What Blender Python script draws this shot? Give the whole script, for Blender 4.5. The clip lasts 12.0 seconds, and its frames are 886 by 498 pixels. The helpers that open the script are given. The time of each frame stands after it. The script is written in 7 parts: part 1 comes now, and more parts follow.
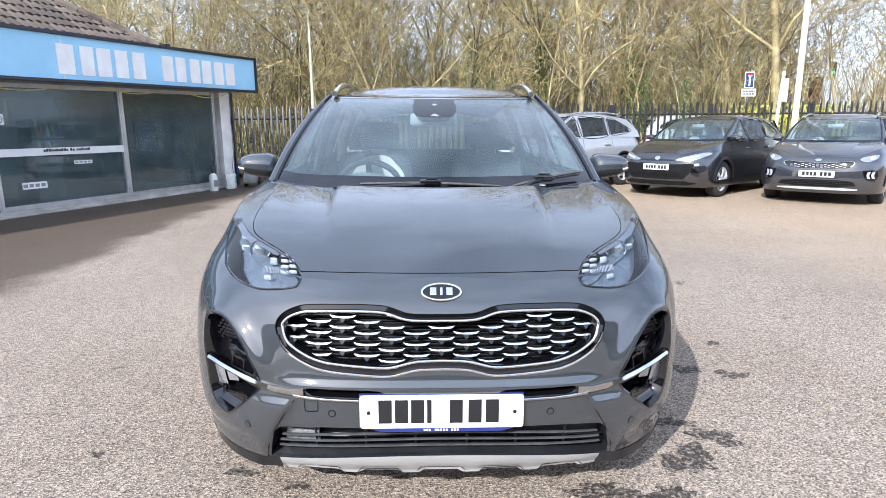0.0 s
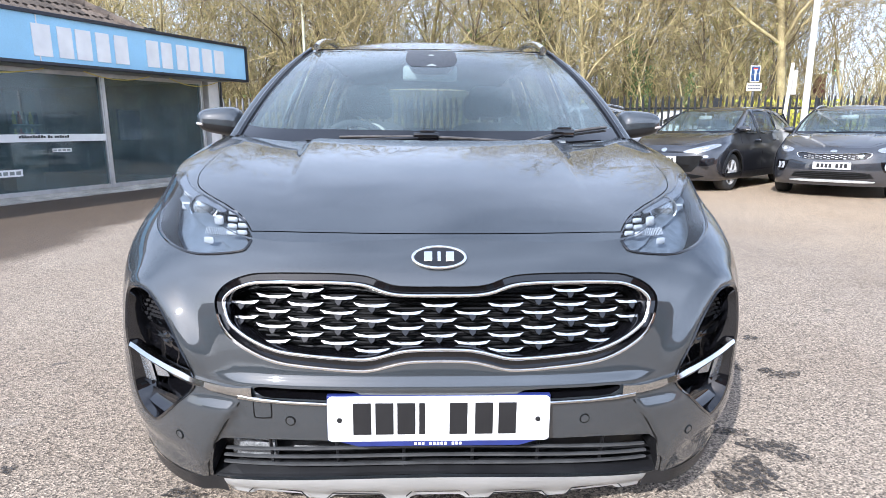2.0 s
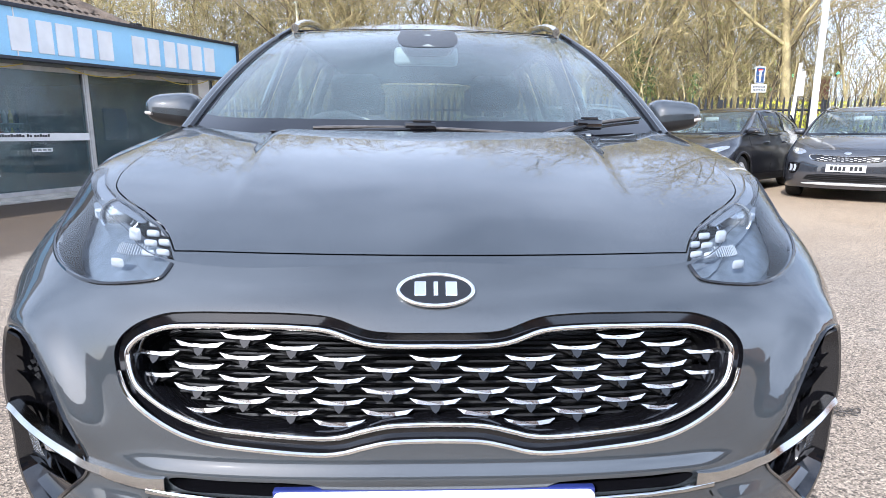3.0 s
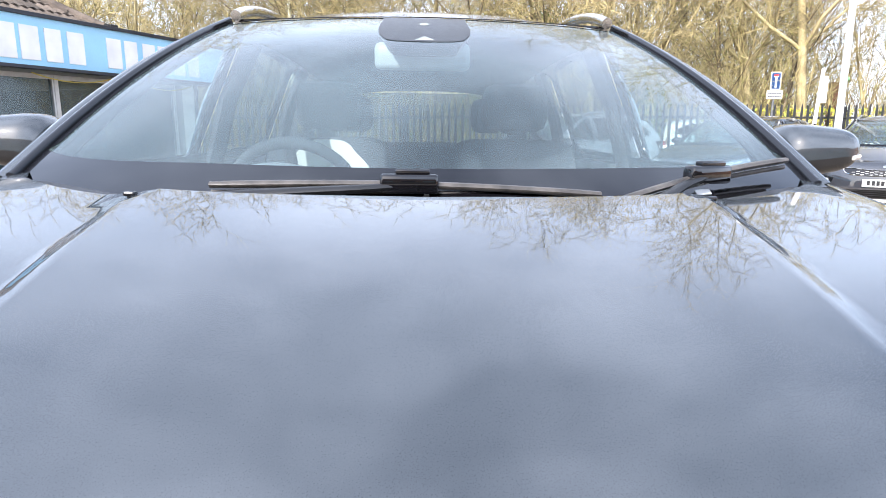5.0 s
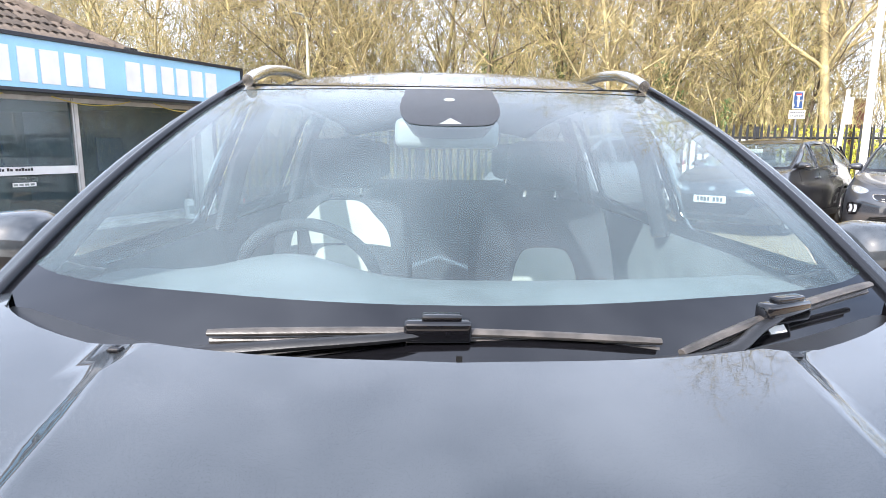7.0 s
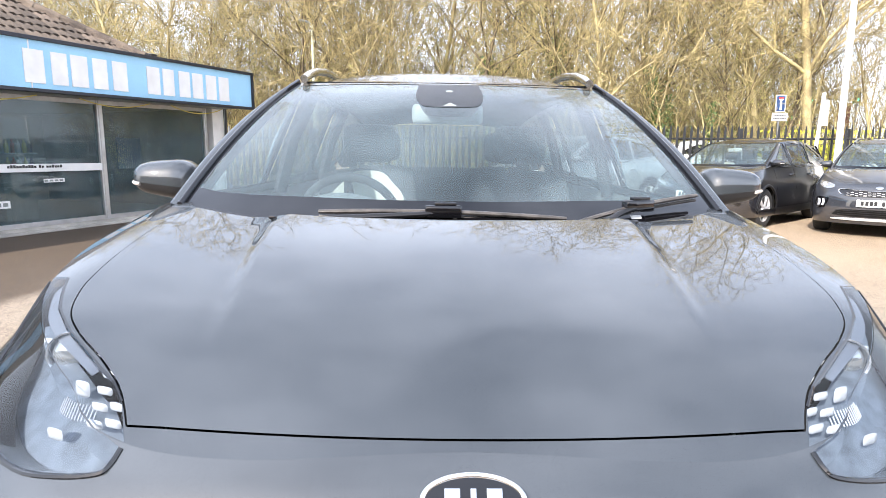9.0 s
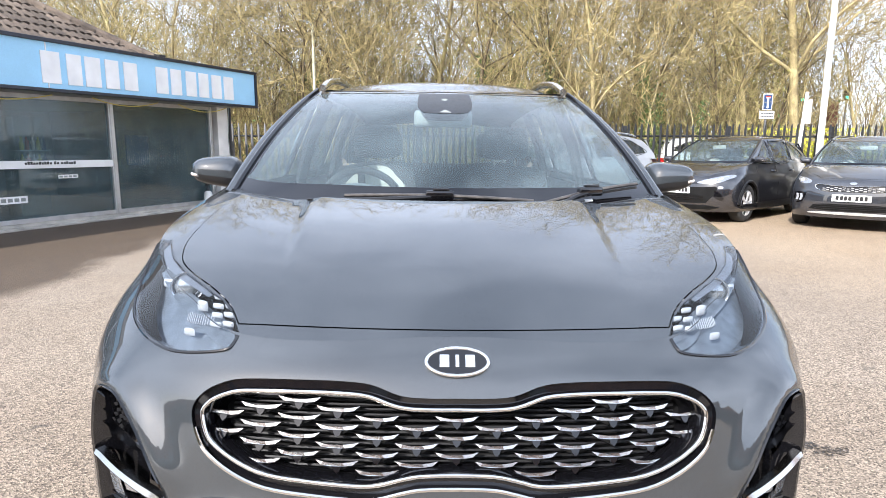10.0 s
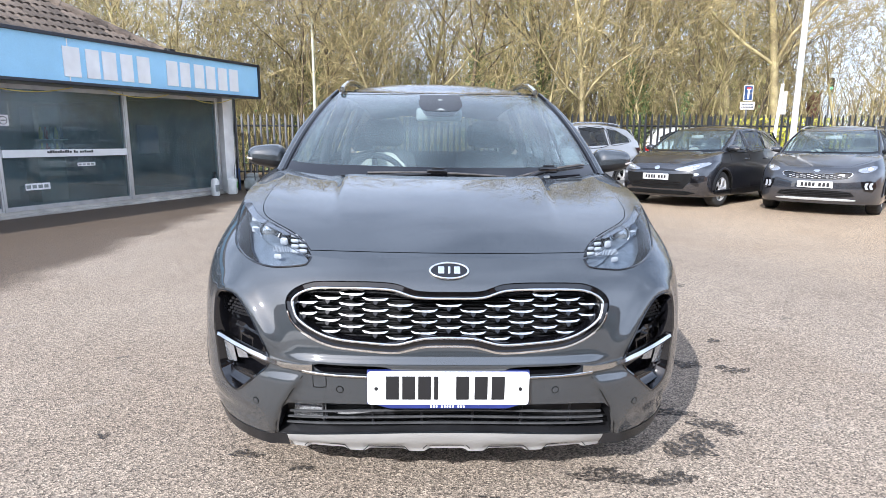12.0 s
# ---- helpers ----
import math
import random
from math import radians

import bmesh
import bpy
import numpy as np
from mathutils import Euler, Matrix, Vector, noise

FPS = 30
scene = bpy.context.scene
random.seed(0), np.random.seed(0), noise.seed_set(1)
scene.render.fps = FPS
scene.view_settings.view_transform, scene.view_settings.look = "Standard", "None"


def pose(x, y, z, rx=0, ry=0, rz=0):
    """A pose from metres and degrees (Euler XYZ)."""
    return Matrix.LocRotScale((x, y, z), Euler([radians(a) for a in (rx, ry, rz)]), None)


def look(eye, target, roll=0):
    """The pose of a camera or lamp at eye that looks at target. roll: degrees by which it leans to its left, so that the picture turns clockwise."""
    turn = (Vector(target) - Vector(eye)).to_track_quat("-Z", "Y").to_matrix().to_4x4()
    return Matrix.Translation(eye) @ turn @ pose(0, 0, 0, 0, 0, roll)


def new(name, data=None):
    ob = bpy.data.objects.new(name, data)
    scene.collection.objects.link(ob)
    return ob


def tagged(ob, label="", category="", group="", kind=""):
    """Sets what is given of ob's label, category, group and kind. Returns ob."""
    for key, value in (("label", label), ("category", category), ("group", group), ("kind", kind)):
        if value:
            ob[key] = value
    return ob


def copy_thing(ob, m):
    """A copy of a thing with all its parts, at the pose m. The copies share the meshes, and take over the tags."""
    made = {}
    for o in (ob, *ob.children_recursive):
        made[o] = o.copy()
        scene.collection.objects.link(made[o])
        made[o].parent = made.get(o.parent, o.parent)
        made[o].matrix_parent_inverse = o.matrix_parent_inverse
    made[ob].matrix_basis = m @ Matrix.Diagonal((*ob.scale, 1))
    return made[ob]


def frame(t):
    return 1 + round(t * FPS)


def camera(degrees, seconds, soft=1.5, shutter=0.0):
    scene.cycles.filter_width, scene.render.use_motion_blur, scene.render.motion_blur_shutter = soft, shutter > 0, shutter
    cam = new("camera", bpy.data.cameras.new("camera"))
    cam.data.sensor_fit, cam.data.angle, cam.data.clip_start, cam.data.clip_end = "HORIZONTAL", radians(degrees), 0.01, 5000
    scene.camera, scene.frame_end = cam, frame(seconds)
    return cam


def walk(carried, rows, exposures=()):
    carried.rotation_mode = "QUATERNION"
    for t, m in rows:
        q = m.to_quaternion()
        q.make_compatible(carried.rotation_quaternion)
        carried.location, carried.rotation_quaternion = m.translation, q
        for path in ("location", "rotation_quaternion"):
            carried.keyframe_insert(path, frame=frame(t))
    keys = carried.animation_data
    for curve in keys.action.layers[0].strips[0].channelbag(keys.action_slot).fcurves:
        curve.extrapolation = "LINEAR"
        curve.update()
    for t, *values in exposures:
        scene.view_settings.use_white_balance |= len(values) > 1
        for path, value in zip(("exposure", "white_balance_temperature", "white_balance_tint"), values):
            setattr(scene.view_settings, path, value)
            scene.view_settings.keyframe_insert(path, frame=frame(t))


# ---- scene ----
cam = camera(74.2, 12.0, soft=0.6)
PATH = [
    (0, (-0.001, -1.716, 1.339), (0.015, 0.243, 0.936), -0.5),
    (0.5, (-0.008, -1.697, 1.311), (0.008, 0.264, 0.915), -0.3),
    (1, (-0.027, -1.629, 1.226), (-0.01, 0.332, 0.832), -0.2),
    (1.5, (-0.021, -1.445, 1.16), (0.004, 0.513, 0.756), -0.2),
    (2, (-0.002, -1.265, 1.122), (0.025, 0.695, 0.724), -0.2),
    (2.5, (0.007, -1.056, 1.089), (0.038, 0.904, 0.694), -0.1),
    (3, (0.002, -0.849, 1.083), (0.038, 1.112, 0.694), 0.0),
    (3.5, (-0.001, -0.628, 1.089), (0.043, 1.334, 0.702), 0.1),
    (5.5, (0.004, 0.149, 1.252), (0.038, 2.115, 0.886), 0.1),
    (6, (0.004, 0.241, 1.343), (0.025, 2.209, 0.986), 0.3),
    (6.5, (-0.005, 0.239, 1.36), (-0.004, 2.209, 1.013), 0.3),
    (7, (-0.022, 0.155, 1.348), (-0.032, 2.127, 1.014), 0.2),
    (7.2, (-0.029, 0.094, 1.338), (-0.035, 2.066, 1.007), 0.2),
    (9, (-0.029, -0.556, 1.242), (-0.035, 1.418, 0.924), 0.2),
    (9.5, (-0.027, -0.796, 1.246), (-0.031, 1.177, 0.922), 0.1),
    (10, (-0.024, -1.028, 1.243), (-0.021, 0.945, 0.915), 0.2),
    (10.5, (-0.028, -1.248, 1.235), (-0.022, 0.724, 0.903), 0.1),
    (11, (-0.045, -1.487, 1.228), (-0.034, 0.485, 0.891), 0.1),
    (11.5, (-0.04, -1.668, 1.238), (-0.022, 0.302, 0.895), 0.1),
    (12, (-0.033, -1.771, 1.242), (-0.012, 0.196, 0.879), 0.2),
]
walk(cam, [(t, look(eye, target, roll)) for t, eye, target, roll in PATH], [(0, 0.74, 5700, 12), (2.5, 0.78, 5700, 12), (3.7, 0.90, 5750, 12), (5.5, 1.20, 6100, 13), (7, 1.24, 6200, 13), (9, 1.14, 6350, 13), (10, 0.90, 6150, 12), (12, 0.70, 5800, 12)])

# ---- light: spring sun from behind and to one side, clear sky with thin cloud
SUN_FROM = Vector((-0.78, -1.30, 1.0)).normalized()
world = bpy.data.worlds.new("sky")
scene.world = world
world.use_nodes = True
wn, wl = world.node_tree.nodes, world.node_tree.links
wn.clear()
w_out = wn.new("ShaderNodeOutputWorld")
w_bg = wn.new("ShaderNodeBackground")
w_sky = wn.new("ShaderNodeTexSky")
w_sky.sky_type = "NISHITA"
w_sky.sun_disc = False
w_sky.sun_elevation = math.asin(SUN_FROM.z)
w_sky.sun_rotation = math.atan2(SUN_FROM.x, SUN_FROM.y)
w_sky.dust_density = 2.5
w_sky.air_density = 1.0
# thin bright cloud over the blue
w_co = wn.new("ShaderNodeTexCoord")
w_no = wn.new("ShaderNodeTexNoise")
w_no.inputs["Scale"].default_value = 1.7
w_no.inputs["Detail"].default_value = 4.0
w_ra = wn.new("ShaderNodeMapRange")
w_ra.inputs["From Min"].default_value = 0.22
w_ra.inputs["From Max"].default_value = 0.80
w_mx = wn.new("ShaderNodeMix")
w_mx.data_type = "RGBA"
w_mx.inputs[7].default_value = (11.6, 12.6, 14.4, 1.0)
wl.new(w_co.outputs["Generated"], w_no.inputs["Vector"])
wl.new(w_no.outputs["Fac"], w_ra.inputs["Value"])
wl.new(w_ra.outputs["Result"], w_mx.inputs[0])
wl.new(w_sky.outputs["Color"], w_mx.inputs[6])
wl.new(w_mx.outputs[2], w_bg.inputs["Color"])
w_bg.inputs["Strength"].default_value = 0.115
wl.new(w_bg.outputs["Background"], w_out.inputs["Surface"])

sun_data = bpy.data.lights.new("sun", "SUN")
sun_data.energy = 5.0
sun_data.angle = radians(0.6)
sun_data.color = (1.0, 0.95, 0.87)
sun = new("sun", sun_data)
sun.matrix_world = look(SUN_FROM * 40, (0, 0, 0))

# ---- materials
def material(name, color, rough=0.5, metal=0.0, var=0.12, scale=8.0, bump=0.0, bump_scale=60.0, coat=0.0, spec=0.5, color2=None, fine=0.0, island=False):
    """Principled surface with variation at two scales and fine relief; island: each loose piece has a shade of its own."""
    m = bpy.data.materials.new(name)
    m.use_nodes = True
    n, l = m.node_tree.nodes, m.node_tree.links
    b = n["Principled BSDF"]
    b.inputs["Roughness"].default_value = rough
    b.inputs["Metallic"].default_value = metal
    b.inputs["Coat Weight"].default_value = coat
    b.inputs["Coat Roughness"].default_value = 0.03
    b.inputs["Specular IOR Level"].default_value = spec
    co = n.new("ShaderNodeTexCoord")
    big = n.new("ShaderNodeTexNoise")
    big.inputs["Scale"].default_value = scale
    big.inputs["Detail"].default_value = 5.0
    l.new(co.outputs["Object"], big.inputs["Vector"])
    mix = n.new("ShaderNodeMix")
    mix.data_type = "RGBA"
    c2 = color2 or tuple(min(1.0, c * (1 + 2.2 * var)) for c in color)
    c1 = color if color2 else tuple(c * (1 - var) for c in color)
    mix.inputs[6].default_value = (*c1, 1)
    mix.inputs[7].default_value = (*c2, 1)
    rng = n.new("ShaderNodeMapRange")
    rng.inputs["From Min"].default_value = 0.3
    rng.inputs["From Max"].default_value = 0.7
    l.new(big.outputs["Fac"], rng.inputs["Value"])
    if island:
        geo = n.new("ShaderNodeNewGeometry")
        avg = n.new("ShaderNodeMix")
        avg.inputs[0].default_value = 0.7
        l.new(rng.outputs["Result"], avg.inputs[2])
        l.new(geo.outputs["Random Per Island"], avg.inputs[3])
        l.new(avg.outputs[0], mix.inputs[0])
    else:
        l.new(rng.outputs["Result"], mix.inputs[0])
    last = mix.outputs[2]
    small = n.new("ShaderNodeTexNoise")
    small.inputs["Scale"].default_value = bump_scale
    small.inputs["Detail"].default_value = 4.0
    l.new(co.outputs["Object"], small.inputs["Vector"])
    if fine:
        m2 = n.new("ShaderNodeMix")
        m2.data_type = "RGBA"
        m2.blend_type = "MULTIPLY"
        m2.inputs[0].default_value = 1.0
        r2 = n.new("ShaderNodeMapRange")
        r2.inputs["From Min"].default_value = 0.3
        r2.inputs["From Max"].default_value = 0.7
        r2.inputs["To Min"].default_value = 1 - fine
        r2.inputs["To Max"].default_value = 1 + fine
        l.new(small.outputs["Fac"], r2.inputs["Value"])
        l.new(last, m2.inputs[6])
        l.new(r2.outputs["Result"], m2.inputs[7])
        last = m2.outputs[2]
    l.new(last, b.inputs["Base Color"])
    if bump:
        bp = n.new("ShaderNodeBump")
        bp.inputs["Strength"].default_value = bump
        bp.inputs["Distance"].default_value = 0.004
        l.new(small.outputs["Fac"], bp.inputs["Height"])
        l.new(bp.outputs["Normal"], b.inputs["Normal"])
    return m


def car_paint(name, color, rough=0.34):
    m = material(name, color, rough, 0.08, 0.04, 3.0, 0.0, 900.0, 1.0, 0.15, fine=0.18)
    m.node_tree.nodes["Principled BSDF"].inputs["Coat IOR"].default_value = 1.95
    return m


def glass(name, tint, ior=1.5, rough=0.0, film=0.0, film_tint=(0.7, 0.7, 0.68)):
    """Thin pane: tinted see-through with a mirror-like sheen that grows at grazing angles."""
    m = bpy.data.materials.new(name)
    m.use_nodes = True
    n, l = m.node_tree.nodes, m.node_tree.links
    n.clear()
    out = n.new("ShaderNodeOutputMaterial")
    tr = n.new("ShaderNodeBsdfTransparent")
    tr.inputs["Color"].default_value = (*tint, 1)
    gl = n.new("ShaderNodeBsdfGlossy")
    gl.inputs["Roughness"].default_value = rough
    lw = n.new("ShaderNodeLayerWeight")
    lw.inputs["Blend"].default_value = 0.5
    pw = n.new("ShaderNodeMath")
    pw.operation = "POWER"
    pw.inputs[1].default_value = 5.0
    l.new(lw.outputs["Facing"], pw.inputs[0])
    fr = n.new("ShaderNodeMapRange")
    fr.inputs["To Min"].default_value = ((ior - 1) / (ior + 1)) ** 2
    l.new(pw.outputs["Value"], fr.inputs["Value"])
    mx = n.new("ShaderNodeMixShader")
    l.new(fr.outputs["Result"], mx.inputs["Fac"])
    l.new(tr.outputs["BSDF"], mx.inputs[1])
    l.new(gl.outputs["BSDF"], mx.inputs[2])
    last = mx
    if film:
        df = n.new("ShaderNodeBsdfDiffuse")
        df.inputs["Color"].default_value = (*film_tint, 1)
        co = n.new("ShaderNodeTexCoord")
        no = n.new("ShaderNodeTexNoise")
        no.inputs["Scale"].default_value = 2.5
        no.inputs["Detail"].default_value = 2.0
        l.new(co.outputs["Object"], no.inputs["Vector"])
        mr = n.new("ShaderNodeMapRange")
        mr.inputs["From Min"].default_value = 0.0
        mr.inputs["From Max"].default_value = 0.9
        mr.inputs["To Max"].default_value = film
        l.new(no.outputs["Fac"], mr.inputs["Value"])
        m2 = n.new("ShaderNodeMixShader")
        l.new(mr.outputs["Result"], m2.inputs["Fac"])
        l.new(mx.outputs["Shader"], m2.inputs[1])
        l.new(df.outputs["BSDF"], m2.inputs[2])
        last = m2
    l.new(last.outputs["Shader"], out.inputs["Surface"])
    return m


def glow(name, color, strength):
    m = bpy.data.materials.new(name)
    m.use_nodes = True
    b = m.node_tree.nodes["Principled BSDF"]
    b.inputs["Base Color"].default_value = (*color, 1)
    b.inputs["Emission Color"].default_value = (*color, 1)
    b.inputs["Emission Strength"].default_value = strength
    return m


PAINT = car_paint("graphite_paint", (0.027, 0.032, 0.037), 0.55)
PAINT_NAVY = car_paint("dark_grey_paint", (0.014, 0.0145, 0.018))
PAINT_SLATE = car_paint("slate_grey_paint", (0.026, 0.028, 0.034))
PAINT_SILVER = car_paint("silver_paint", (0.27, 0.28, 0.29))
GLOSS_BLACK = material("gloss_black", (0.004, 0.004, 0.005), 0.05, 0.0, 0.1, 6.0, coat=0.5)
SATIN_BLACK = material("satin_black_plastic", (0.009, 0.009, 0.010), 0.38, 0.0, 0.25, 12.0, 0.15, 500.0)
MATT_BLACK = material("matt_black", (0.004, 0.004, 0.004), 0.8, 0.0, 0.3, 9.0, 0.2, 300.0, spec=0.2)
CHROME = material("chrome", (0.82, 0.81, 0.79), 0.07, 1.0, 0.04, 9.0)
SATIN_CHROME = material("satin_chrome", (0.55, 0.55, 0.54), 0.14, 1.0, 0.06, 15.0)
FIN_CHROME = material("fin_chrome", (0.78, 0.77, 0.75), 0.16, 1.0, 0.06, 15.0)
SILVER_PLASTIC = material("silver_plastic", (0.43, 0.43, 0.42), 0.4, 0.15, 0.06, 5.0, 0.05, 400.0)
CAR_GLASS = glass("car_glass", (0.62, 0.70, 0.68), 1.55, film=0.06)
# bluish film: dust plus a painted haze of sky and dashboard reflections
SCREEN_GLASS = glass("windscreen_glass", (0.70, 0.83, 0.85), 2.05, film=0.125, film_tint=(0.46, 0.62, 0.68))
DARK_GLASS = glass("privacy_glass", (0.36, 0.40, 0.40), 1.5, film=0.03)
LENS = glass("lamp_lens", (0.88, 0.93, 0.97), 1.5, film=0.02)
TYRE = material("tyre_rubber", (0.018, 0.018, 0.018), 0.8, 0.0, 0.3, 20.0, 0.4, 200.0)
ALLOY = material("alloy", (0.58, 0.58, 0.58), 0.32, 0.35, 0.06, 8.0)
WHITE_PLATE = material("plate_white", (0.80, 0.80, 0.78), 0.35, 0.0, 0.03, 4.0)
PLATE_INK = material("plate_ink", (0.012, 0.012, 0.013), 0.4, 0.0, 0.1, 20.0)
BLUE_INK = material("blue_ink", (0.02, 0.03, 0.14), 0.35, 0.0, 0.1, 20.0)
LEATHER_DARK = material("dark_leather", (0.024, 0.026, 0.029), 0.8, 0.0, 0.2, 10.0, spec=0.15)
LEATHER_PALE = material("pale_leather", (0.25, 0.255, 0.215), 0.5, 0.0, 0.06, 10.0)
DASH = material("dash_plastic", (0.095, 0.108, 0.108), 0.7, 0.0, 0.15, 12.0)
REFLECTOR = material("lamp_reflector", (0.42, 0.44, 0.47), 0.16, 0.75, 0.05, 30.0)
FROST = material("frosted_lamp_white", (0.32, 0.335, 0.36), 0.15, 0.0, 0.04, 30.0)
LAMP_GREY = material("lamp_housing_grey", (0.085, 0.10, 0.12), 0.35, 0.2, 0.25, 40.0)
BROW = material("lamp_brow", (0.09, 0.10, 0.12), 0.45, 0.0, 0.05, 20.0)
EYE = material("projector_glass", (0.34, 0.36, 0.38), 0.05, 0.7, 0.1, 30.0, coat=1.0)
ORANGE_CHROME = material("indicator_lens", (0.55, 0.50, 0.46), 0.15, 0.3, 0.1, 30.0)
RED_LENS = material("red_lens", (0.35, 0.01, 0.01), 0.15, 0.0, 0.1, 20.0)
SIGN_BLUE = material("sign_blue", (0.33, 0.60, 0.80), 0.42, 0.0, 0.05, 1.3, 0.02, 60.0, fine=0.03)
SIGN_WHITE = material("sign_white", (0.80, 0.80, 0.79), 0.45, 0.0, 0.05, 3.0)
SIGN_TRIM = material("sign_trim_navy", (0.015, 0.018, 0.028), 0.4, 0.0, 0.2, 6.0)
ALU = material("aluminium_frame", (0.55, 0.55, 0.55), 0.4, 0.7, 0.08, 6.0, 0.1, 200.0)
WHITE_PAINT = material("white_paint", (0.74, 0.73, 0.70), 0.55, 0.0, 0.09, 2.5, 0.15, 90.0)
RENDER_GREY = material("grey_render", (0.15, 0.155, 0.16), 0.85, 0.0, 0.2, 3.0, 0.4, 80.0, fine=0.12)
CONCRETE = material("concrete", (0.40, 0.38, 0.34), 0.85, 0.0, 0.2, 3.0, 0.5, 90.0, fine=0.15)
ROOF_TILE = material("roof_tile", (0.050, 0.038, 0.031), 0.85, 0.0, 0.4, 3.0, 0.6, 60.0, color2=(0.15, 0.115, 0.085), fine=0.25)
SHOP_GLASS = glass("shop_glass", (0.58, 0.67, 0.68), 1.65, 0.008, film=0.15, film_tint=(0.42, 0.56, 0.60))
ROOM_WALL = material("room_wall", (0.30, 0.29, 0.27), 0.9, 0.0, 0.1, 1.0)
FENCE_BLACK = material("fence_black", (0.020, 0.021, 0.023), 0.45, 0.2, 0.3, 6.0, 0.1, 90.0)
FENCE_GALV = material("fence_galvanised", (0.15, 0.15, 0.155), 0.5, 0.6, 0.25, 5.0, 0.1, 90.0)
PLASTIC_WHITE = material("white_plastic", (0.72, 0.72, 0.68), 0.4, 0.0, 0.08, 8.0)
PLASTIC_GREY = material("grey_plastic", (0.22, 0.24, 0.23), 0.5, 0.0, 0.15, 8.0)
PLASTIC_GREEN = material("green_label", (0.12, 0.35, 0.08), 0.5, 0.0, 0.1, 8.0)
RED_PLASTIC = material("red_plastic", (0.45, 0.03, 0.02), 0.4, 0.0, 0.1, 8.0)
BLUE_PLASTIC = material("blue_plastic", (0.015, 0.045, 0.13), 0.45, 0.0, 0.1, 8.0)
YELLOW_CABLE = material("yellow_cable", (0.65, 0.55, 0.12), 0.5, 0.0, 0.1, 8.0)
BARK = material("bark", (0.18, 0.14, 0.07), 0.9, 0.0, 0.4, 1.8, 0.8, 40.0, color2=(0.50, 0.42, 0.22), fine=0.3)
# darker bark; on the far wood it also carries the woodland's shade
BARK_DARK = material("bark_dark", (0.07, 0.054, 0.034), 0.9, 0.0, 0.4, 1.8, 0.8, 40.0, color2=(0.19, 0.145, 0.09), fine=0.3, island=True)
# twig tones spread wide to paint sunlit branches against shaded gaps
TWIG = material("twig", (0.034, 0.026, 0.014), 0.85, 0.0, 0.35, 0.5, color2=(0.70, 0.57, 0.27), island=True)
IVY = material("ivy_leaf", (0.05, 0.085, 0.022), 0.5, 0.0, 0.4, 2.0, color2=(0.12, 0.16, 0.045), island=True)
BUD = material("spring_leaf", (0.20, 0.20, 0.05), 0.55, 0.0, 0.3, 1.5, color2=(0.40, 0.37, 0.11), island=True)
HEDGE_YELLOW = material("forsythia", (0.55, 0.50, 0.04), 0.6, 0.0, 0.3, 4.0, color2=(0.35, 0.42, 0.05))
LEAF_LITTER = material("leaf_litter", (0.11, 0.08, 0.045), 0.9, 0.0, 0.4, 1.5, 0.8, 12.0, color2=(0.21, 0.155, 0.085), fine=0.3)

# ---- mesh helpers
def part(name, bm, mat, parent=None, label="", smooth=False):
    """Links a bmesh as one mesh object under a thing or a part."""
    me = bpy.data.meshes.new(name)
    bm.to_mesh(me)
    bm.free()
    for mt in (mat if isinstance(mat, (list, tuple)) else [mat]):
        me.materials.append(mt)
    if smooth:
        me.polygons.foreach_set("use_smooth", [True] * len(me.polygons))
        me.set_sharp_from_angle(angle=math.radians(48))
    ob = new(name, me)
    if parent is not None:
        ob.parent = parent
    if label:
        tagged(ob, label)
    return ob


def share(name, me, parent, m, label=""):
    ob = new(name, me)
    ob.parent = parent
    ob.matrix_basis = m
    if label:
        tagged(ob, label)
    return ob


def thing(name, label, category, m=None, group="", kind=""):
    ob = new(name)
    ob.empty_display_size = 0.2
    if m is not None:
        ob.matrix_basis = m
    return tagged(ob, label, category, group, kind)


def box(bm, lo, hi, m=None, bev=0.0, mi=0):
    """Axis box between two corners, with bevelled edges."""
    lo, hi = Vector(lo), Vector(hi)
    r = bmesh.ops.create_cube(bm, size=1.0)
    vs = r["verts"]
    mm = Matrix.Translation((lo + hi) / 2) @ Matrix.Diagonal((*(hi - lo), 1))
    bmesh.ops.transform(bm, matrix=mm, verts=vs)
    fs = list({f for v in vs for f in v.link_faces})
    if bev:
        es = list({e for v in vs for e in v.link_edges})
        rb = bmesh.ops.bevel(bm, geom=es, offset=bev, segments=2, affect="EDGES", profile=0.5)
        vs = list({v for f in rb["faces"] for v in f.verts} | {v for v in vs if v.is_valid})
        fs = list({f for v in vs for f in v.link_faces})
    if m is not None:
        bmesh.ops.transform(bm, matrix=m, verts=vs)
    for f in fs:
        f.material_index = mi
    return vs


def cyl(bm, a, b, r0, r1=None, seg=12, caps=True, mi=0):
    """Tapered cylinder from a to b."""
    a, b = Vector(a), Vector(b)
    r1 = r0 if r1 is None else r1
    d = b - a
    r = bmesh.ops.create_cone(bm, cap_ends=caps, segments=seg, radius1=r0, radius2=r1, depth=d.length)
    m = Matrix.Translation((a + b) / 2) @ d.to_track_quat("Z", "Y").to_matrix().to_4x4()
    bmesh.ops.transform(bm, matrix=m, verts=r["verts"])
    for f in {f for v in r["verts"] for f in v.link_faces}:
        f.material_index = mi
    return r["verts"]


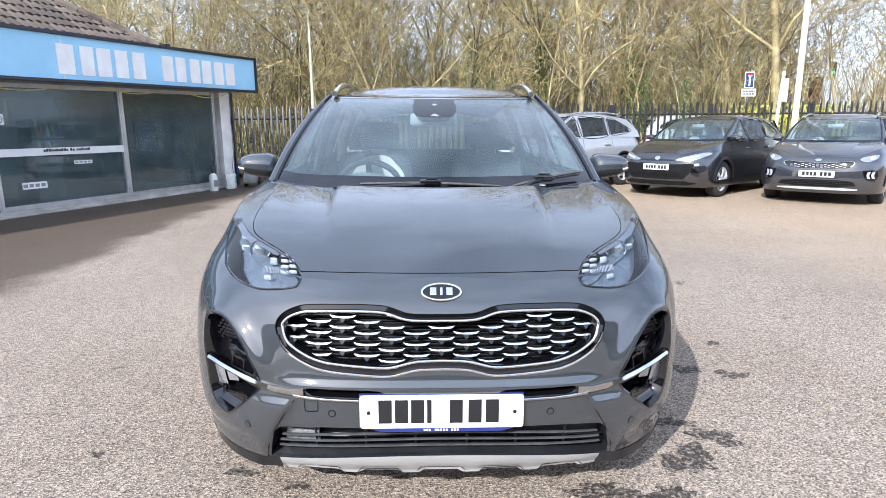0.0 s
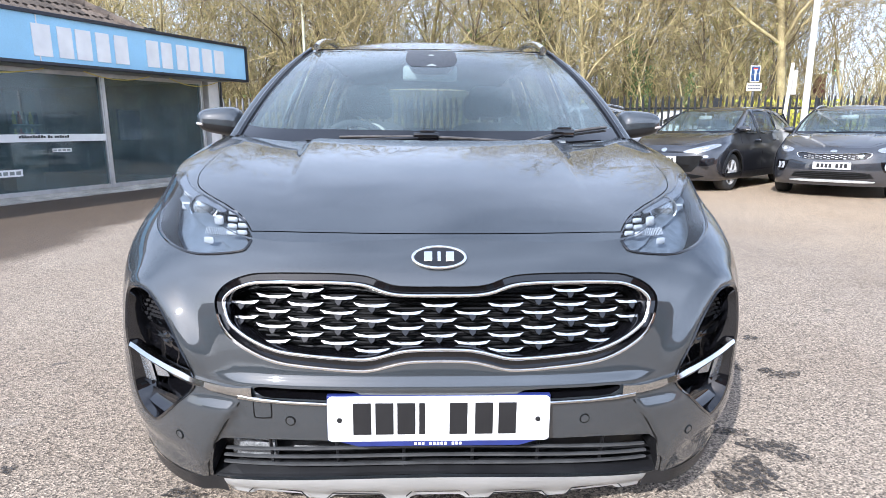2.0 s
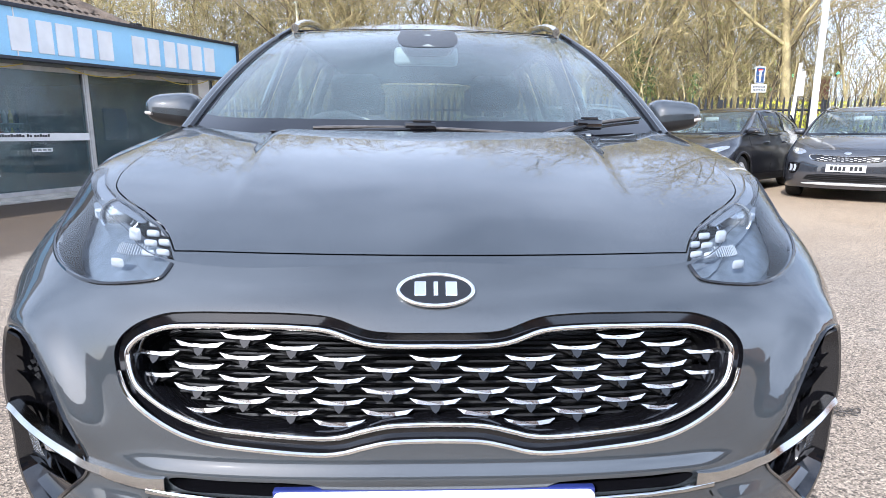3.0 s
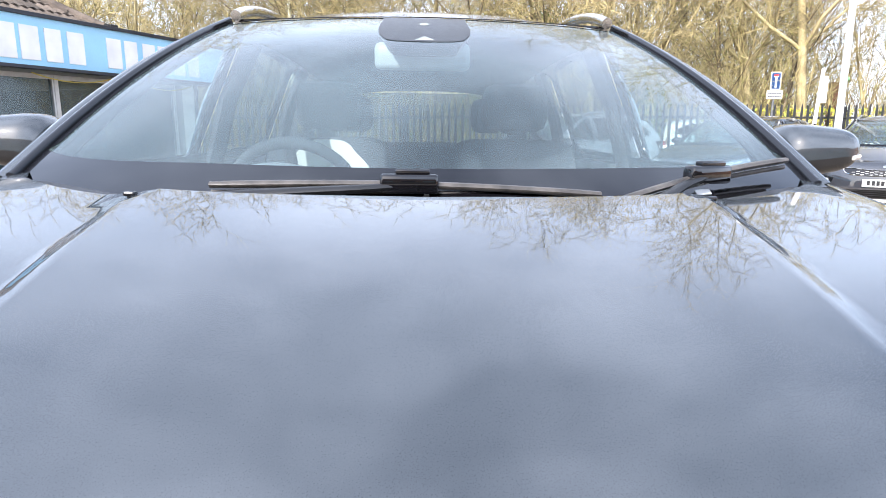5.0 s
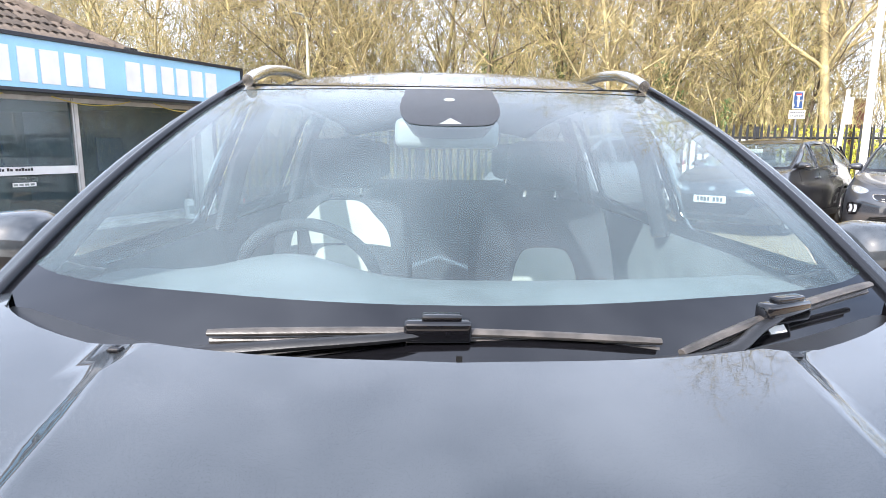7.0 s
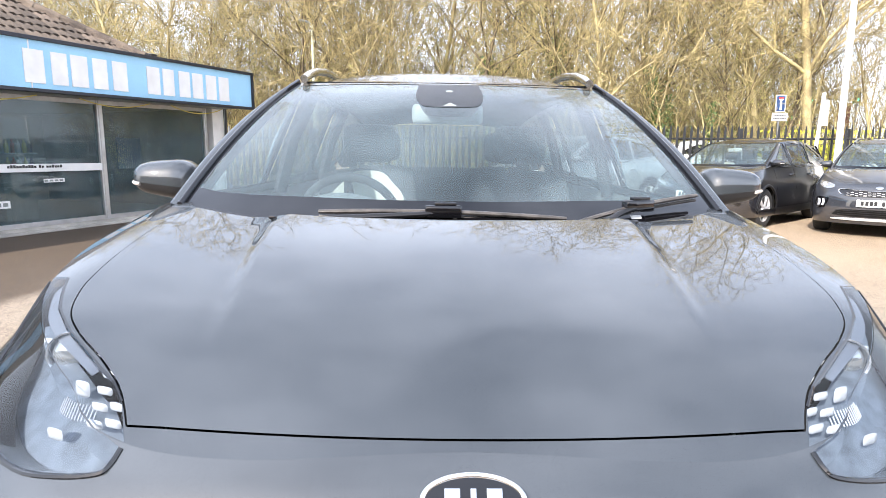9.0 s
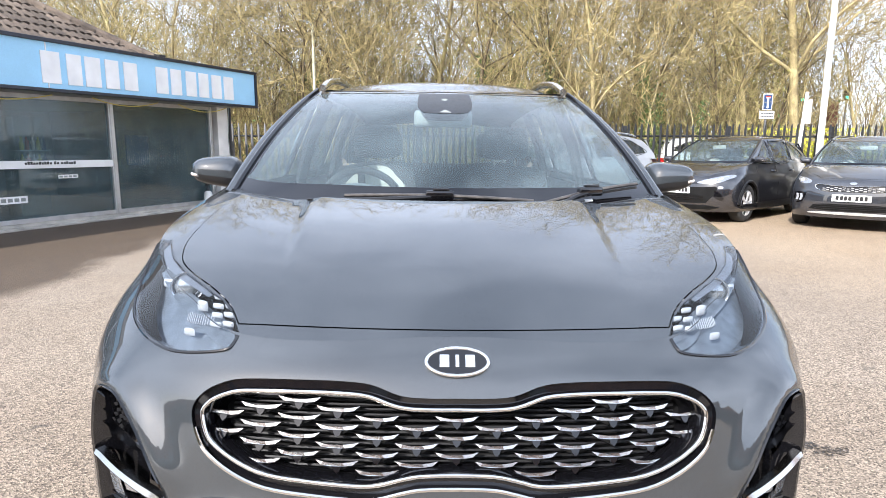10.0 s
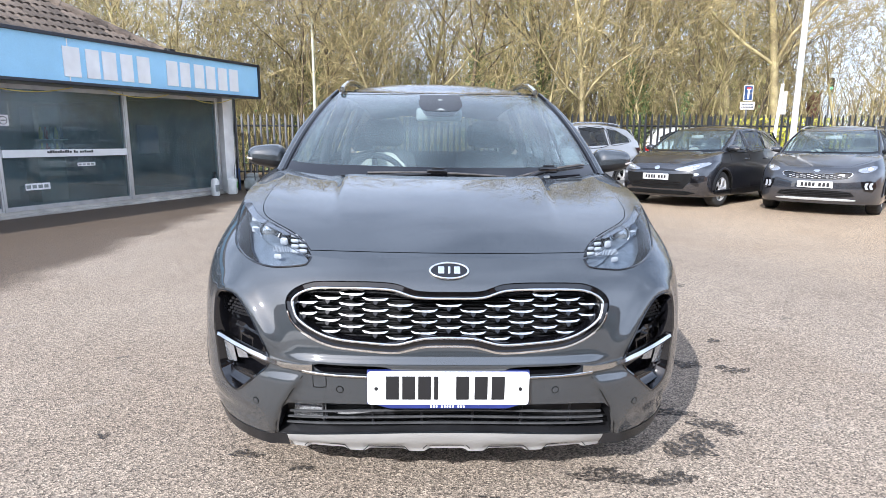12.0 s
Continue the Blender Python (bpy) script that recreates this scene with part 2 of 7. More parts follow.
def tube(bm, pts, rad, seg=8, closed=False, flat=1.0, up=(0, 0, 1), mi=0):
    """Swept tube through points; rad a number or a list; flat squashes it along up."""
    pts = [Vector(p) for p in pts]
    n = len(pts)
    rads = rad if isinstance(rad, (list, tuple)) else [rad] * n
    rings = []
    for i, p in enumerate(pts):
        a = pts[(i - 1) % n] if closed or i else pts[i]
        b = pts[(i + 1) % n] if closed or i < n - 1 else pts[i]
        t = (b - a).normalized()
        s = t.cross(Vector(up))
        s = s.normalized() if s.length > 1e-5 else Vector((1, 0, 0))
        u = s.cross(t)
        rings.append([bm.verts.new(p + rads[i] * (s * math.cos(k * math.tau / seg) + u * flat * math.sin(k * math.tau / seg))) for k in range(seg)])
    for i in range(n if closed else n - 1):
        r, q = rings[i], rings[(i + 1) % n]
        for k in range(seg):
            f = bm.faces.new((r[k], r[(k + 1) % seg], q[(k + 1) % seg], q[k]))
            f.material_index = mi
    if not closed:
        bm.faces.new(rings[0][::-1]).material_index = mi
        bm.faces.new(rings[-1]).material_index = mi


def grid(bm, fn, nu, nv, mi=0, flip=False, wrap=False):
    """Grid patch of fn(u, v), u and v from 0 to 1."""
    vs = [[bm.verts.new(fn(i / nu, j / nv)) for i in range(nu + (0 if wrap else 1))] for j in range(nv + 1)]
    w = len(vs[0])
    for j in range(nv):
        for i in range(nu):
            k = (i + 1) % w
            q = (vs[j][i], vs[j][k], vs[j + 1][k], vs[j + 1][i])
            f = bm.faces.new(q[::-1] if flip else q)
            f.material_index = mi
    return vs


def plate(bm, outline, fn, thick, mi=0):
    """Solid slab: a 2D outline mapped by fn(a, b, depth) to space."""
    top = [bm.verts.new(fn(a, b, 0.0)) for a, b in outline]
    bot = [bm.verts.new(fn(a, b, thick)) for a, b in outline]
    n = len(outline)
    fs = [bm.faces.new(top), bm.faces.new(bot[::-1])]
    for i in range(n):
        fs.append(bm.faces.new((top[i], bot[i], bot[(i + 1) % n], top[(i + 1) % n])))
    for f in fs:
        f.material_index = mi
    return fs


def smooth_loop(pts, per=6, closed=True):
    """Catmull-Rom curve through 2D control points."""
    n = len(pts)
    out = []
    for i in range(n if closed else n - 1):
        p = [Vector(pts[(i + k) % n] if closed else pts[min(max(i + k, 0), n - 1)]) for k in (-1, 0, 1, 2)]
        for k in range(per):
            t = k / per
            q = 0.5 * (2 * p[1] + (p[2] - p[0]) * t + (2 * p[0] - 5 * p[1] + 4 * p[2] - p[3]) * t * t + (3 * p[1] - p[0] - 3 * p[2] + p[3]) * t ** 3)
            out.append(tuple(q))
    if not closed:
        out.append(tuple(pts[-1]))
    return out


def curve(*knots):
    """Smooth function through (x, y) knots, held at the ends."""
    xs = [k[0] for k in knots]
    ys = [k[1] for k in knots]
    n = len(xs)
    sl = [(ys[min(i + 1, n - 1)] - ys[max(i - 1, 0)]) / (xs[min(i + 1, n - 1)] - xs[max(i - 1, 0)]) for i in range(n)]

    def f(x):
        if x <= xs[0]:
            return ys[0]
        if x >= xs[-1]:
            return ys[-1]
        i = max(k for k in range(n - 1) if xs[k] <= x)
        h = xs[i + 1] - xs[i]
        t = (x - xs[i]) / h
        return ((2 * t ** 3 - 3 * t * t + 1) * ys[i] + (t ** 3 - 2 * t * t + t) * h * sl[i]
                + (3 * t * t - 2 * t ** 3) * ys[i + 1] + (t ** 3 - t * t) * h * sl[i + 1])
    return f


def clamp(v, a=0.0, b=1.0):
    return max(a, min(b, v))


def smoothstep(a, b, v):
    t = clamp((v - a) / (b - a))
    return t * t * (3 - 2 * t)


def ground_z(x, y):
    """The yard rises very slightly towards the parked cars."""
    return 0.0025 * (clamp(y, 1.3, 13.0) - 1.3) * smoothstep(-4.0, 3.0, x)

# ---- ground
def asphalt_material():
    m = bpy.data.materials.new("worn_asphalt")
    m.use_nodes = True
    n, l = m.node_tree.nodes, m.node_tree.links
    b = n["Principled BSDF"]
    co = n.new("ShaderNodeTexCoord")

    def tex(scale, detail=4.0, rough=0.6):
        t = n.new("ShaderNodeTexNoise")
        t.inputs["Scale"].default_value = scale
        t.inputs["Detail"].default_value = detail
        t.inputs["Roughness"].default_value = rough
        l.new(co.outputs["Object"], t.inputs["Vector"])
        return t.outputs["Fac"]

    def ramp(src, a, b_, lo=0.0, hi=1.0):
        r = n.new("ShaderNodeMapRange")
        r.inputs["From Min"].default_value = a
        r.inputs["From Max"].default_value = b_
        r.inputs["To Min"].default_value = lo
        r.inputs["To Max"].default_value = hi
        l.new(src, r.inputs["Value"])
        return r.outputs["Result"]

    def mix(fac, a, b_, mode="MIX"):
        x = n.new("ShaderNodeMix")
        x.data_type = "RGBA"
        x.blend_type = mode
        for sock, val in ((x.inputs[0], fac), (x.inputs[6], a), (x.inputs[7], b_)):
            if isinstance(val, (int, float)):
                sock.default_value = val
            elif isinstance(val, tuple):
                sock.default_value = (*val, 1)
            else:
                l.new(val, sock)
        return x.outputs[2]

    vor = n.new("ShaderNodeTexVoronoi")
    vor.inputs["Scale"].default_value = 150.0
    l.new(co.outputs["Object"], vor.inputs["Vector"])
    sep = n.new("ShaderNodeSeparateColor")
    l.new(vor.outputs["Color"], sep.inputs["Color"])
    stone = mix(ramp(sep.outputs[0], 0.0, 1.0), (0.042, 0.033, 0.025), (0.56, 0.460, 0.355))
    base = mix(ramp(tex(120.0, 3.0), 0.30, 0.55), (0.166, 0.136, 0.106), stone)
    base = mix(ramp(tex(0.55, 6.0, 0.65), 0.35, 0.68), base, mix(1.0, base, (0.82, 0.79, 0.76), "MULTIPLY"))
    base = mix(ramp(tex(5.0, 5.0, 0.7), 0.60, 0.74, 0.0, 0.5), base, (0.30, 0.26, 0.215))
    # paler worn ground by the parked cars; damp and painted building shade along the shop
    pos = n.new("ShaderNodeSeparateXYZ")
    l.new(co.outputs["Object"], pos.inputs["Vector"])

    def calc(op, a, b_):
        c = n.new("ShaderNodeMath")
        c.operation = op
        for i, v in enumerate((a, b_)):
            if isinstance(v, (int, float)):
                c.inputs[i].default_value = v
            else:
                l.new(v, c.inputs[i])
        return c.outputs[0]

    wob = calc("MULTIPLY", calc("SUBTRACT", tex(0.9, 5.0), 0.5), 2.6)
    # one mask darkens the strip for both damp and the shop's shadow
    damp_shade = ramp(calc("ADD", calc("ADD", pos.outputs["X"], calc("MULTIPLY", pos.outputs["Y"], 0.045)), calc("MULTIPLY", wob, 0.60)), -3.80, -3.40, 0.92, 0.0)
    base = mix(damp_shade, base, mix(1.0, base, (0.30, 0.255, 0.21), "MULTIPLY"))
    pale_d = calc("ADD", calc("ADD", pos.outputs["X"], calc("MULTIPLY", pos.outputs["Y"], 0.55)), wob)
    base = mix(ramp(pale_d, 5.0, 9.0, 0.0, 0.8), base, mix(1.0, base, (1.32, 1.20, 1.0), "MULTIPLY"))
    # oil spots and scuffs
    spot = ramp(tex(2.3, 4.0, 0.55), 0.67, 0.71, 0.0, 0.75)
    base = mix(calc("MULTIPLY", spot, ramp(tex(0.35, 2.0), 0.45, 0.6)), base, (0.05, 0.045, 0.042))
    l.new(base, b.inputs["Base Color"])
    l.new(ramp(damp_shade, 0.0, 1.0, 0.92, 0.6), b.inputs["Roughness"])
    bp = n.new("ShaderNodeBump")
    bp.inputs["Strength"].default_value = 0.8
    bp.inputs["Distance"].default_value = 0.004
    l.new(calc("ADD", vor.outputs["Distance"], tex(60.0, 3.0)), bp.inputs["Height"])
    l.new(bp.outputs["Normal"], b.inputs["Normal"])
    return m


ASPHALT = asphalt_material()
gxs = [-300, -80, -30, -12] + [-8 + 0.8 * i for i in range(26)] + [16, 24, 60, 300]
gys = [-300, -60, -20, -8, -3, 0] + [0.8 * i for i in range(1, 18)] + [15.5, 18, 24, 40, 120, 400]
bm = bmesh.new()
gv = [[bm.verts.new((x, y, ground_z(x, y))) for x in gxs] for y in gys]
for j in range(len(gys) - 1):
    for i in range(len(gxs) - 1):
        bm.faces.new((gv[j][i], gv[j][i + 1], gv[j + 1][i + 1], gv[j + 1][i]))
tagged(part("ground", bm, ASPHALT, smooth=True), "worn pale brown asphalt yard with oil spots and a damp strip with painted building shade", "ground", kind="structure")

# dark oil stains lying on the yard
STAIN = material("oil_stain", (0.030, 0.026, 0.023), 0.7, 0.0, 0.4, 25.0, 0.6, 150.0, fine=0.3)

sn, sl_ = STAIN.node_tree.nodes, STAIN.node_tree.links
st_co, st_no, st_ra = sn.new("ShaderNodeTexCoord"), sn.new("ShaderNodeTexNoise"), sn.new("ShaderNodeMapRange")
st_no.inputs["Scale"].default_value = 55.0
st_no.inputs["Detail"].default_value = 5.0
st_ra.inputs["From Min"].default_value = 0.36
st_ra.inputs["From Max"].default_value = 0.60
st_ra.inputs["To Max"].default_value = 0.9
sl_.new(st_co.outputs["Object"], st_no.inputs["Vector"])
sl_.new(st_no.outputs["Fac"], st_ra.inputs["Value"])
sl_.new(st_ra.outputs["Result"], sn["Principled BSDF"].inputs["Alpha"])


def stain(x, y, rx, ry, seed, label, lift):
    rnd = random.Random(seed)
    ph = [rnd.uniform(0, math.tau) for _ in range(4)]
    bm = bmesh.new()
    pts = []
    for k in range(36):
        a = k * math.tau / 36
        r = 1 + 0.28 * math.sin(2 * a + ph[0]) + 0.22 * math.sin(3 * a + ph[1]) + 0.16 * math.sin(7 * a + ph[2]) + 0.1 * math.sin(11 * a + ph[3])
        px, py = x + rx * r * math.cos(a), y + ry * r * math.sin(a)
        pts.append(bm.verts.new((px, py, ground_z(px, py) + lift)))
    bm.faces.new(pts)
    tagged(part("oil_stain", bm, STAIN), label, "stain", "oil stains on the yard", kind="structure")


for i, (x, y, rx, ry) in enumerate(((1.21, 0.63, 0.085, 0.075), (1.60, 1.28, 0.07, 0.06), (1.37, 1.36, 0.12, 0.045), (1.02, 0.45, 0.10, 0.10), (0.62, 0.24, 0.12, 0.06),
                                    (1.03, 0.76, 0.11, 0.05), (1.72, 1.75, 0.05, 0.03), (-0.80, 0.40, 0.05, 0.03), (0.30, 0.05, 0.16, 0.05), (0.85, 0.22, 0.08, 0.05), (1.45, 2.6, 0.09, 0.12), (-0.55, 0.30, 0.035, 0.03), (2.1, 3.2, 0.04, 0.05), (-1.45, 0.55, 0.03, 0.02))):
    stain(x, y, rx, ry, 40 + i, "dark irregular oil stain on the asphalt", 0.002 + 0.0012 * (i % 4))

# ---- shop building: frame of the front: along the glass D, out of it N
D2, N2 = Vector((0.345, 0.9386, 0)), Vector((0.9386, -0.345, 0))
SHOP = Vector((-6.02, 9.75, 0))
SHOP_M = Matrix(((D2.x, -N2.x, 0, SHOP.x), (D2.y, -N2.y, 0, SHOP.y), (0, 0, 1, 0), (0, 0, 0, 1)))
# in the shop's own space: x along the front to the far end, y inwards, z up
shop = thing("shop_building", "glazed single-storey shop with pale blue fascia and brown tiled roof", "building", SHOP_M)
XA, XB = -9.0, 3.33
bm = bmesh.new()
box(bm, (XA, 0.0, 0.0), (2.62, 0.16, 0.10))
box(bm, (XA, -0.10, 0.0), (2.62, 0.0, 0.045), bev=0.008)
part("plinth", bm, CONCRETE, shop)
bm = bmesh.new()
box(bm, (2.72, -0.06, 0.0), (3.06, 0.20, 2.50), bev=0.006)
part("pier", bm, WHITE_PAINT, shop, "white painted pier at the corner")
bm = bmesh.new()
box(bm, (2.90, 0.20, 0.0), (3.06, 5.6, 2.50))
part("end_wall", bm, RENDER_GREY, shop, "grey rendered end wall")
bm = bmesh.new()
box(bm, (XA, 5.4, 0.0), (3.06, 5.6, 2.5))
box(bm, (XA - 0.2, 0.0, 0.0), (XA, 5.6, 2.5))
part("back_wall", bm, ROOM_WALL, shop)
bm = bmesh.new()
box(bm, (XA, 0.16, 0.0), (2.90, 5.4, 0.08))
part("shop_floor", bm, PLASTIC_GREY, shop)
bm = bmesh.new()
box(bm, (XA, -0.62, 2.10), (2.95, 5.6, 2.24))
part("soffit", bm, PLASTIC_GREY, shop, "grey soffit board under the fascia")
POSTS = [-7.4, -4.95, -2.40, 0.03, 2.55]
for px in POSTS:
    bm = bmesh.new()
    w = 0.11 if px == 0.03 else 0.085
    box(bm, (px - w / 2, -0.02, 0.10), (px + w / 2, 0.07, 2.10), bev=0.006)
    box(bm, (px - w / 2 + 0.03, -0.032, 0.10), (px + w / 2 - 0.03, -0.018, 2.10))
    part("glazing_post", bm, ALU, shop, "weathered aluminium glazing post")
for a, b in zip(POSTS[:-1], POSTS[1:]):
    bm = bmesh.new()
    box(bm, (a + 0.045, -0.01, 0.10), (b - 0.045, 0.06, 0.17), bev=0.005)
    part("bottom_rail", bm, ALU, shop)
    bm = bmesh.new()
    box(bm, (a + 0.045, -0.01, 2.03), (b - 0.045, 0.06, 2.10), bev=0.005)
    part("top_rail", bm, ALU, shop)
    bm = bmesh.new()
    box(bm, (a + 0.045, 0.022, 0.17), (b - 0.045, 0.030, 2.03))
    ob = part("window_pane", bm, SHOP_GLASS, shop, "shop window pane with a teal-grey film, reflecting the yard")
    ob.visible_shadow = False
# white lettered push rail across one bay; the writing is plain bars
bm = bmesh.new()
box(bm, (-2.35, -0.035, 0.955), (-0.03, 0.0, 1.078), bev=0.004)
rail = part("lettered_rail", bm, SIGN_WHITE, shop, "white rail with a line of small dark writing")
rnd = random.Random(3)
x = -1.62
for wlen in (0.05,) * 10 + (0,) + (0.05,) * 2 + (0,) + (0.05,) * 6:
    if wlen:
        bm = bmesh.new()
        h = rnd.choice((0.034, 0.034, 0.046))
        box(bm, (x, -0.041, 1.016), (x + 0.033, -0.034, 1.016 + h))
        part("writing_bar", bm, PLATE_INK, rail)
        x += 0.045
    else:
        x += 0.03
# window sticker and papers
for sx, sz, w, h, mt, nm in ((-2.33, 1.45, 0.17, 0.17, SIGN_WHITE, "sticker"), (-2.40, 0.42, 0.05, 0.33, SIGN_WHITE, "sticker"), (-1.05, 0.78, 0.35, 0.06, SIGN_WHITE, "sticker"), (-2.02, 0.42, 0.42, 0.11, SIGN_WHITE, "sticker")):
    bm = bmesh.new()
    box(bm, (sx, 0.012 if nm == "sticker" else 0, sz), (sx + w, 0.018, sz + h))
    st = part("window_sticker", bm, mt, shop, "small white notice stuck on the window")
    if w < 0.2 and h < 0.2:
        bm = bmesh.new()
        tube(bm, [(sx + w / 2 + 0.06 * math.cos(k * math.tau / 20), 0.010, sz + h / 2 + 0.06 * math.sin(k * math.tau / 20)) for k in range(20)], 0.006, 6, True, up=(0, 1, 0))
        box(bm, (sx + 0.05, 0.006, sz + h / 2 - 0.008), (sx + w - 0.05, 0.010, sz + h / 2 + 0.008))
        part("notice_mark", bm, PLATE_INK, st)
    else:
        for k in range(4):
            bm = bmesh.new()
            box(bm, (sx + 0.03 * w + k * w / 4.2, 0.008, sz + h * 0.25), (sx + 0.03 * w + k * w / 4.2 + w * 0.17, 0.013, sz + h * 0.75))
            part("writing_bar", bm, PLASTIC_GREY, st)
# fascia sign box
SY0, SY1, SZ0, SZ1 = -0.66, -0.52, 2.12, 2.86
bm = bmesh.new()
box(bm, (XA, SY0 + 0.02, SZ0), (XB, SY1, SZ1))
part("sign_face", bm, SIGN_BLUE, shop, "pale sky-blue fascia panel")
bm = bmesh.new()
box(bm, (XA, SY0 - 0.02, SZ1 - 0.035), (XB + 0.02, SY1 + 0.02, SZ1 + 0.02), bev=0.006)
box(bm, (XA, SY0 - 0.02, SZ0 - 0.02), (XB + 0.02, SY1 + 0.02, SZ0 + 0.03), bev=0.006)
box(bm, (XB - 0.03, SY0 - 0.02, SZ0 + 0.03), (XB + 0.02, SY1 + 0.02, SZ1 - 0.035))
part("sign_trim", bm, SIGN_TRIM, shop, "dark navy trim round the fascia")
bm = bmesh.new()
box(bm, (-1.553, SY0 + 0.008, SZ0 + 0.03), (-1.538, SY0 + 0.02, SZ1 - 0.04))
part("sign_joint", bm, SIGN_WHITE, shop)
# the painted number is shown as plain white bars
for bx, bw in ((-1.66, 0.34), (-1.25, 0.29), (-0.94, 0.32), (-0.57, 0.30), (-0.21, 0.32), (0.48, 0.32), (0.83, 0.30), (1.21, 0.31), (1.55, 0.31), (1.91, 0.32), (2.27, 0.33)):
    bm = bmesh.new()
    box(bm, (bx + 0.02, SY0 + 0.004, 2.225), (bx + bw - 0.02, SY0 + 0.02, 2.695), bev=0.004)
    part("number_bar", bm, SIGN_WHITE, shop, "white bar standing for a painted figure")
# little camera and cables under the sign
bm = bmesh.new()
box(bm, (0.65, SY1 - 0.10, SZ1 + 0.02), (0.80, SY1 + 0.02, SZ1 + 0.07), bev=0.012)
cyl(bm, (0.64, SY1 - 0.04, SZ1 + 0.045), (0.60, SY1 - 0.05, SZ1 + 0.04), 0.03, 0.035)
part("security_camera", bm, SATIN_BLACK, shop)
for a, b, sag in ((-2.9, -1.25, 0.11), (-0.55, 0.85, 0.10), (1.35, 2.75, 0.12)):
    bm = bmesh.new()
    tube(bm, [(a + (b - a) * t / 12, -0.30, 2.085 - sag * 4 * (t / 12) * (1 - t / 12)) for t in range(13)], 0.009, 6)
    part("hanging_cable", bm, YELLOW_CABLE, shop, "pale yellow cable drooping under the soffit")
bm = bmesh.new()
tube(bm, [(3.16, -0.02, 2.12), (3.14, -0.04, 1.95), (3.12, -0.05, 1.2), (3.12, -0.05, 0.05)], 0.035, 10)
part("downpipe", bm, SATIN_BLACK, shop, "black rainwater downpipe")
bm = bmesh.new()
tube(bm, [(3.06, -0.09, 2.1), (3.00, -0.10, 1.5), (3.04, -0.10, 0.9), (2.92, -0.12, 0.5), (2.95, -0.12, 0.1)], 0.010, 6)
part("hose", bm, PLASTIC_GREY, shop)
# hip roof deck; the tiles are laid on it further down
EC = Vector((2.30, -0.18, 2.55))
PITCH = 0.625
bm = bmesh.new()
r0 = [bm.verts.new(v) for v in ((XA, -0.18, 2.55), EC, (EC.x - 3.0, 2.82, 2.55 + 3.0 * PITCH), (XA, 2.82, 2.55 + 3.0 * PITCH))]
bm.faces.new(r0)
r1 = [bm.verts.new(v) for v in (EC, (EC.x, 5.8, 2.55), (EC.x - 3.0, 2.82, 2.55 + 3.0 * PITCH))]
bm.faces.new(r1)
r2 = [bm.verts.new(v) for v in ((EC.x, 5.8, 2.55), (XA, 5.8, 2.55), (XA, 2.82, 2.55 + 3.0 * PITCH), (EC.x - 3.0, 2.82, 2.55 + 3.0 * PITCH))]
bm.faces.new(r2)
box(bm, (XA, -0.22, 2.44), (EC.x + 0.03, -0.15, 2.56))
roof = part("roof", bm, ROOF_TILE, shop)
# shapes standing inside the shop, seen dimly
for bx, by, w, d, h, mt, nm, lab in ((-0.9, 1.2, 0.55, 0.35, 1.75, PLASTIC_GREY, "display_rack", "grey display rack with bottles inside the shop"),
                                     (0.95, 0.7, 0.55, 0.04, 1.5, BLUE_PLASTIC, "poster_board", "blue poster board inside the shop"),
                                     (-2.0, 2.2, 1.4, 0.7, 0.75, ROOM_WALL, "counter", "pale counter inside the shop")):
    bm = bmesh.new()
    z0 = 0.08 if nm != "poster_board" else 0.95
    box(bm, (bx, by, z0), (bx + w, by + d, z0 + (h if nm != "poster_board" else 0.6)), bev=0.01)
    rk = tagged(part(nm, bm, mt), lab, nm.replace("_", " "))
    rk.matrix_basis = SHOP_M
    if nm == "display_rack":
        for lvl in (0.95, 1.25):
            for k in range(5):
                bm = bmesh.new()
                cyl(bm, (bx + 0.07 + k * 0.1, by - 0.06, lvl), (bx + 0.07 + k * 0.1, by - 0.06, lvl + 0.16), 0.032, seg=8)
                cyl(bm, (bx + 0.07 + k * 0.1, by - 0.06, lvl + 0.16), (bx + 0.07 + k * 0.1, by - 0.06, lvl + 0.22), 0.014, seg=6)
                part("bottle", bm, (YELLOW_CABLE, RED_PLASTIC, PLASTIC_WHITE, YELLOW_CABLE, BLUE_PLASTIC)[k], rk)
            bm = bmesh.new()
            box(bm, (bx, by - 0.12, lvl - 0.02), (bx + w, by, lvl))
            part("shelf", bm, ALU, rk)

# the eaves and the fascia rise slightly towards the far end
RISE = 0.0185
for ob in shop.children_recursive:
    for v in ob.data.vertices:
        v.co.z += RISE * (v.co.x + 2.3) * smoothstep(1.2, 2.0, v.co.z)

# ---- palisade fence behind the yard
FY, FX0, FX1 = 14.6, -6.2, 21.0
fence = thing("palisade_fence", "black steel palisade fence with pointed pales", "fence", kind="structure")
fence.location = (0, FY, 0)


def pale_mesh():
    bm = bmesh.new()
    prof = [(-0.033, 0.0), (-0.014, -0.022), (0.014, -0.022), (0.033, 0.0), (0.029, 0.004), (0.0, -0.014), (-0.029, 0.004)]
    rows = []
    for z, s in ((0.05, 1), (1.66, 1), (1.76, 0.62), (1.80, 0.12)):
        rows.append([bm.verts.new((x * s, y * (0.5 + 0.5 * s), z)) for x, y in prof])
    n = len(prof)
    for a, b in zip(rows, rows[1:]):
        for i in range(n):
            bm.faces.new((a[i], a[(i + 1) % n], b[(i + 1) % n], b[i]))
    bm.faces.new(rows[-1])
    me = bpy.data.meshes.new("pale")
    bm.to_mesh(me)
    bm.free()
    me.materials.append(FENCE_BLACK)
    return me


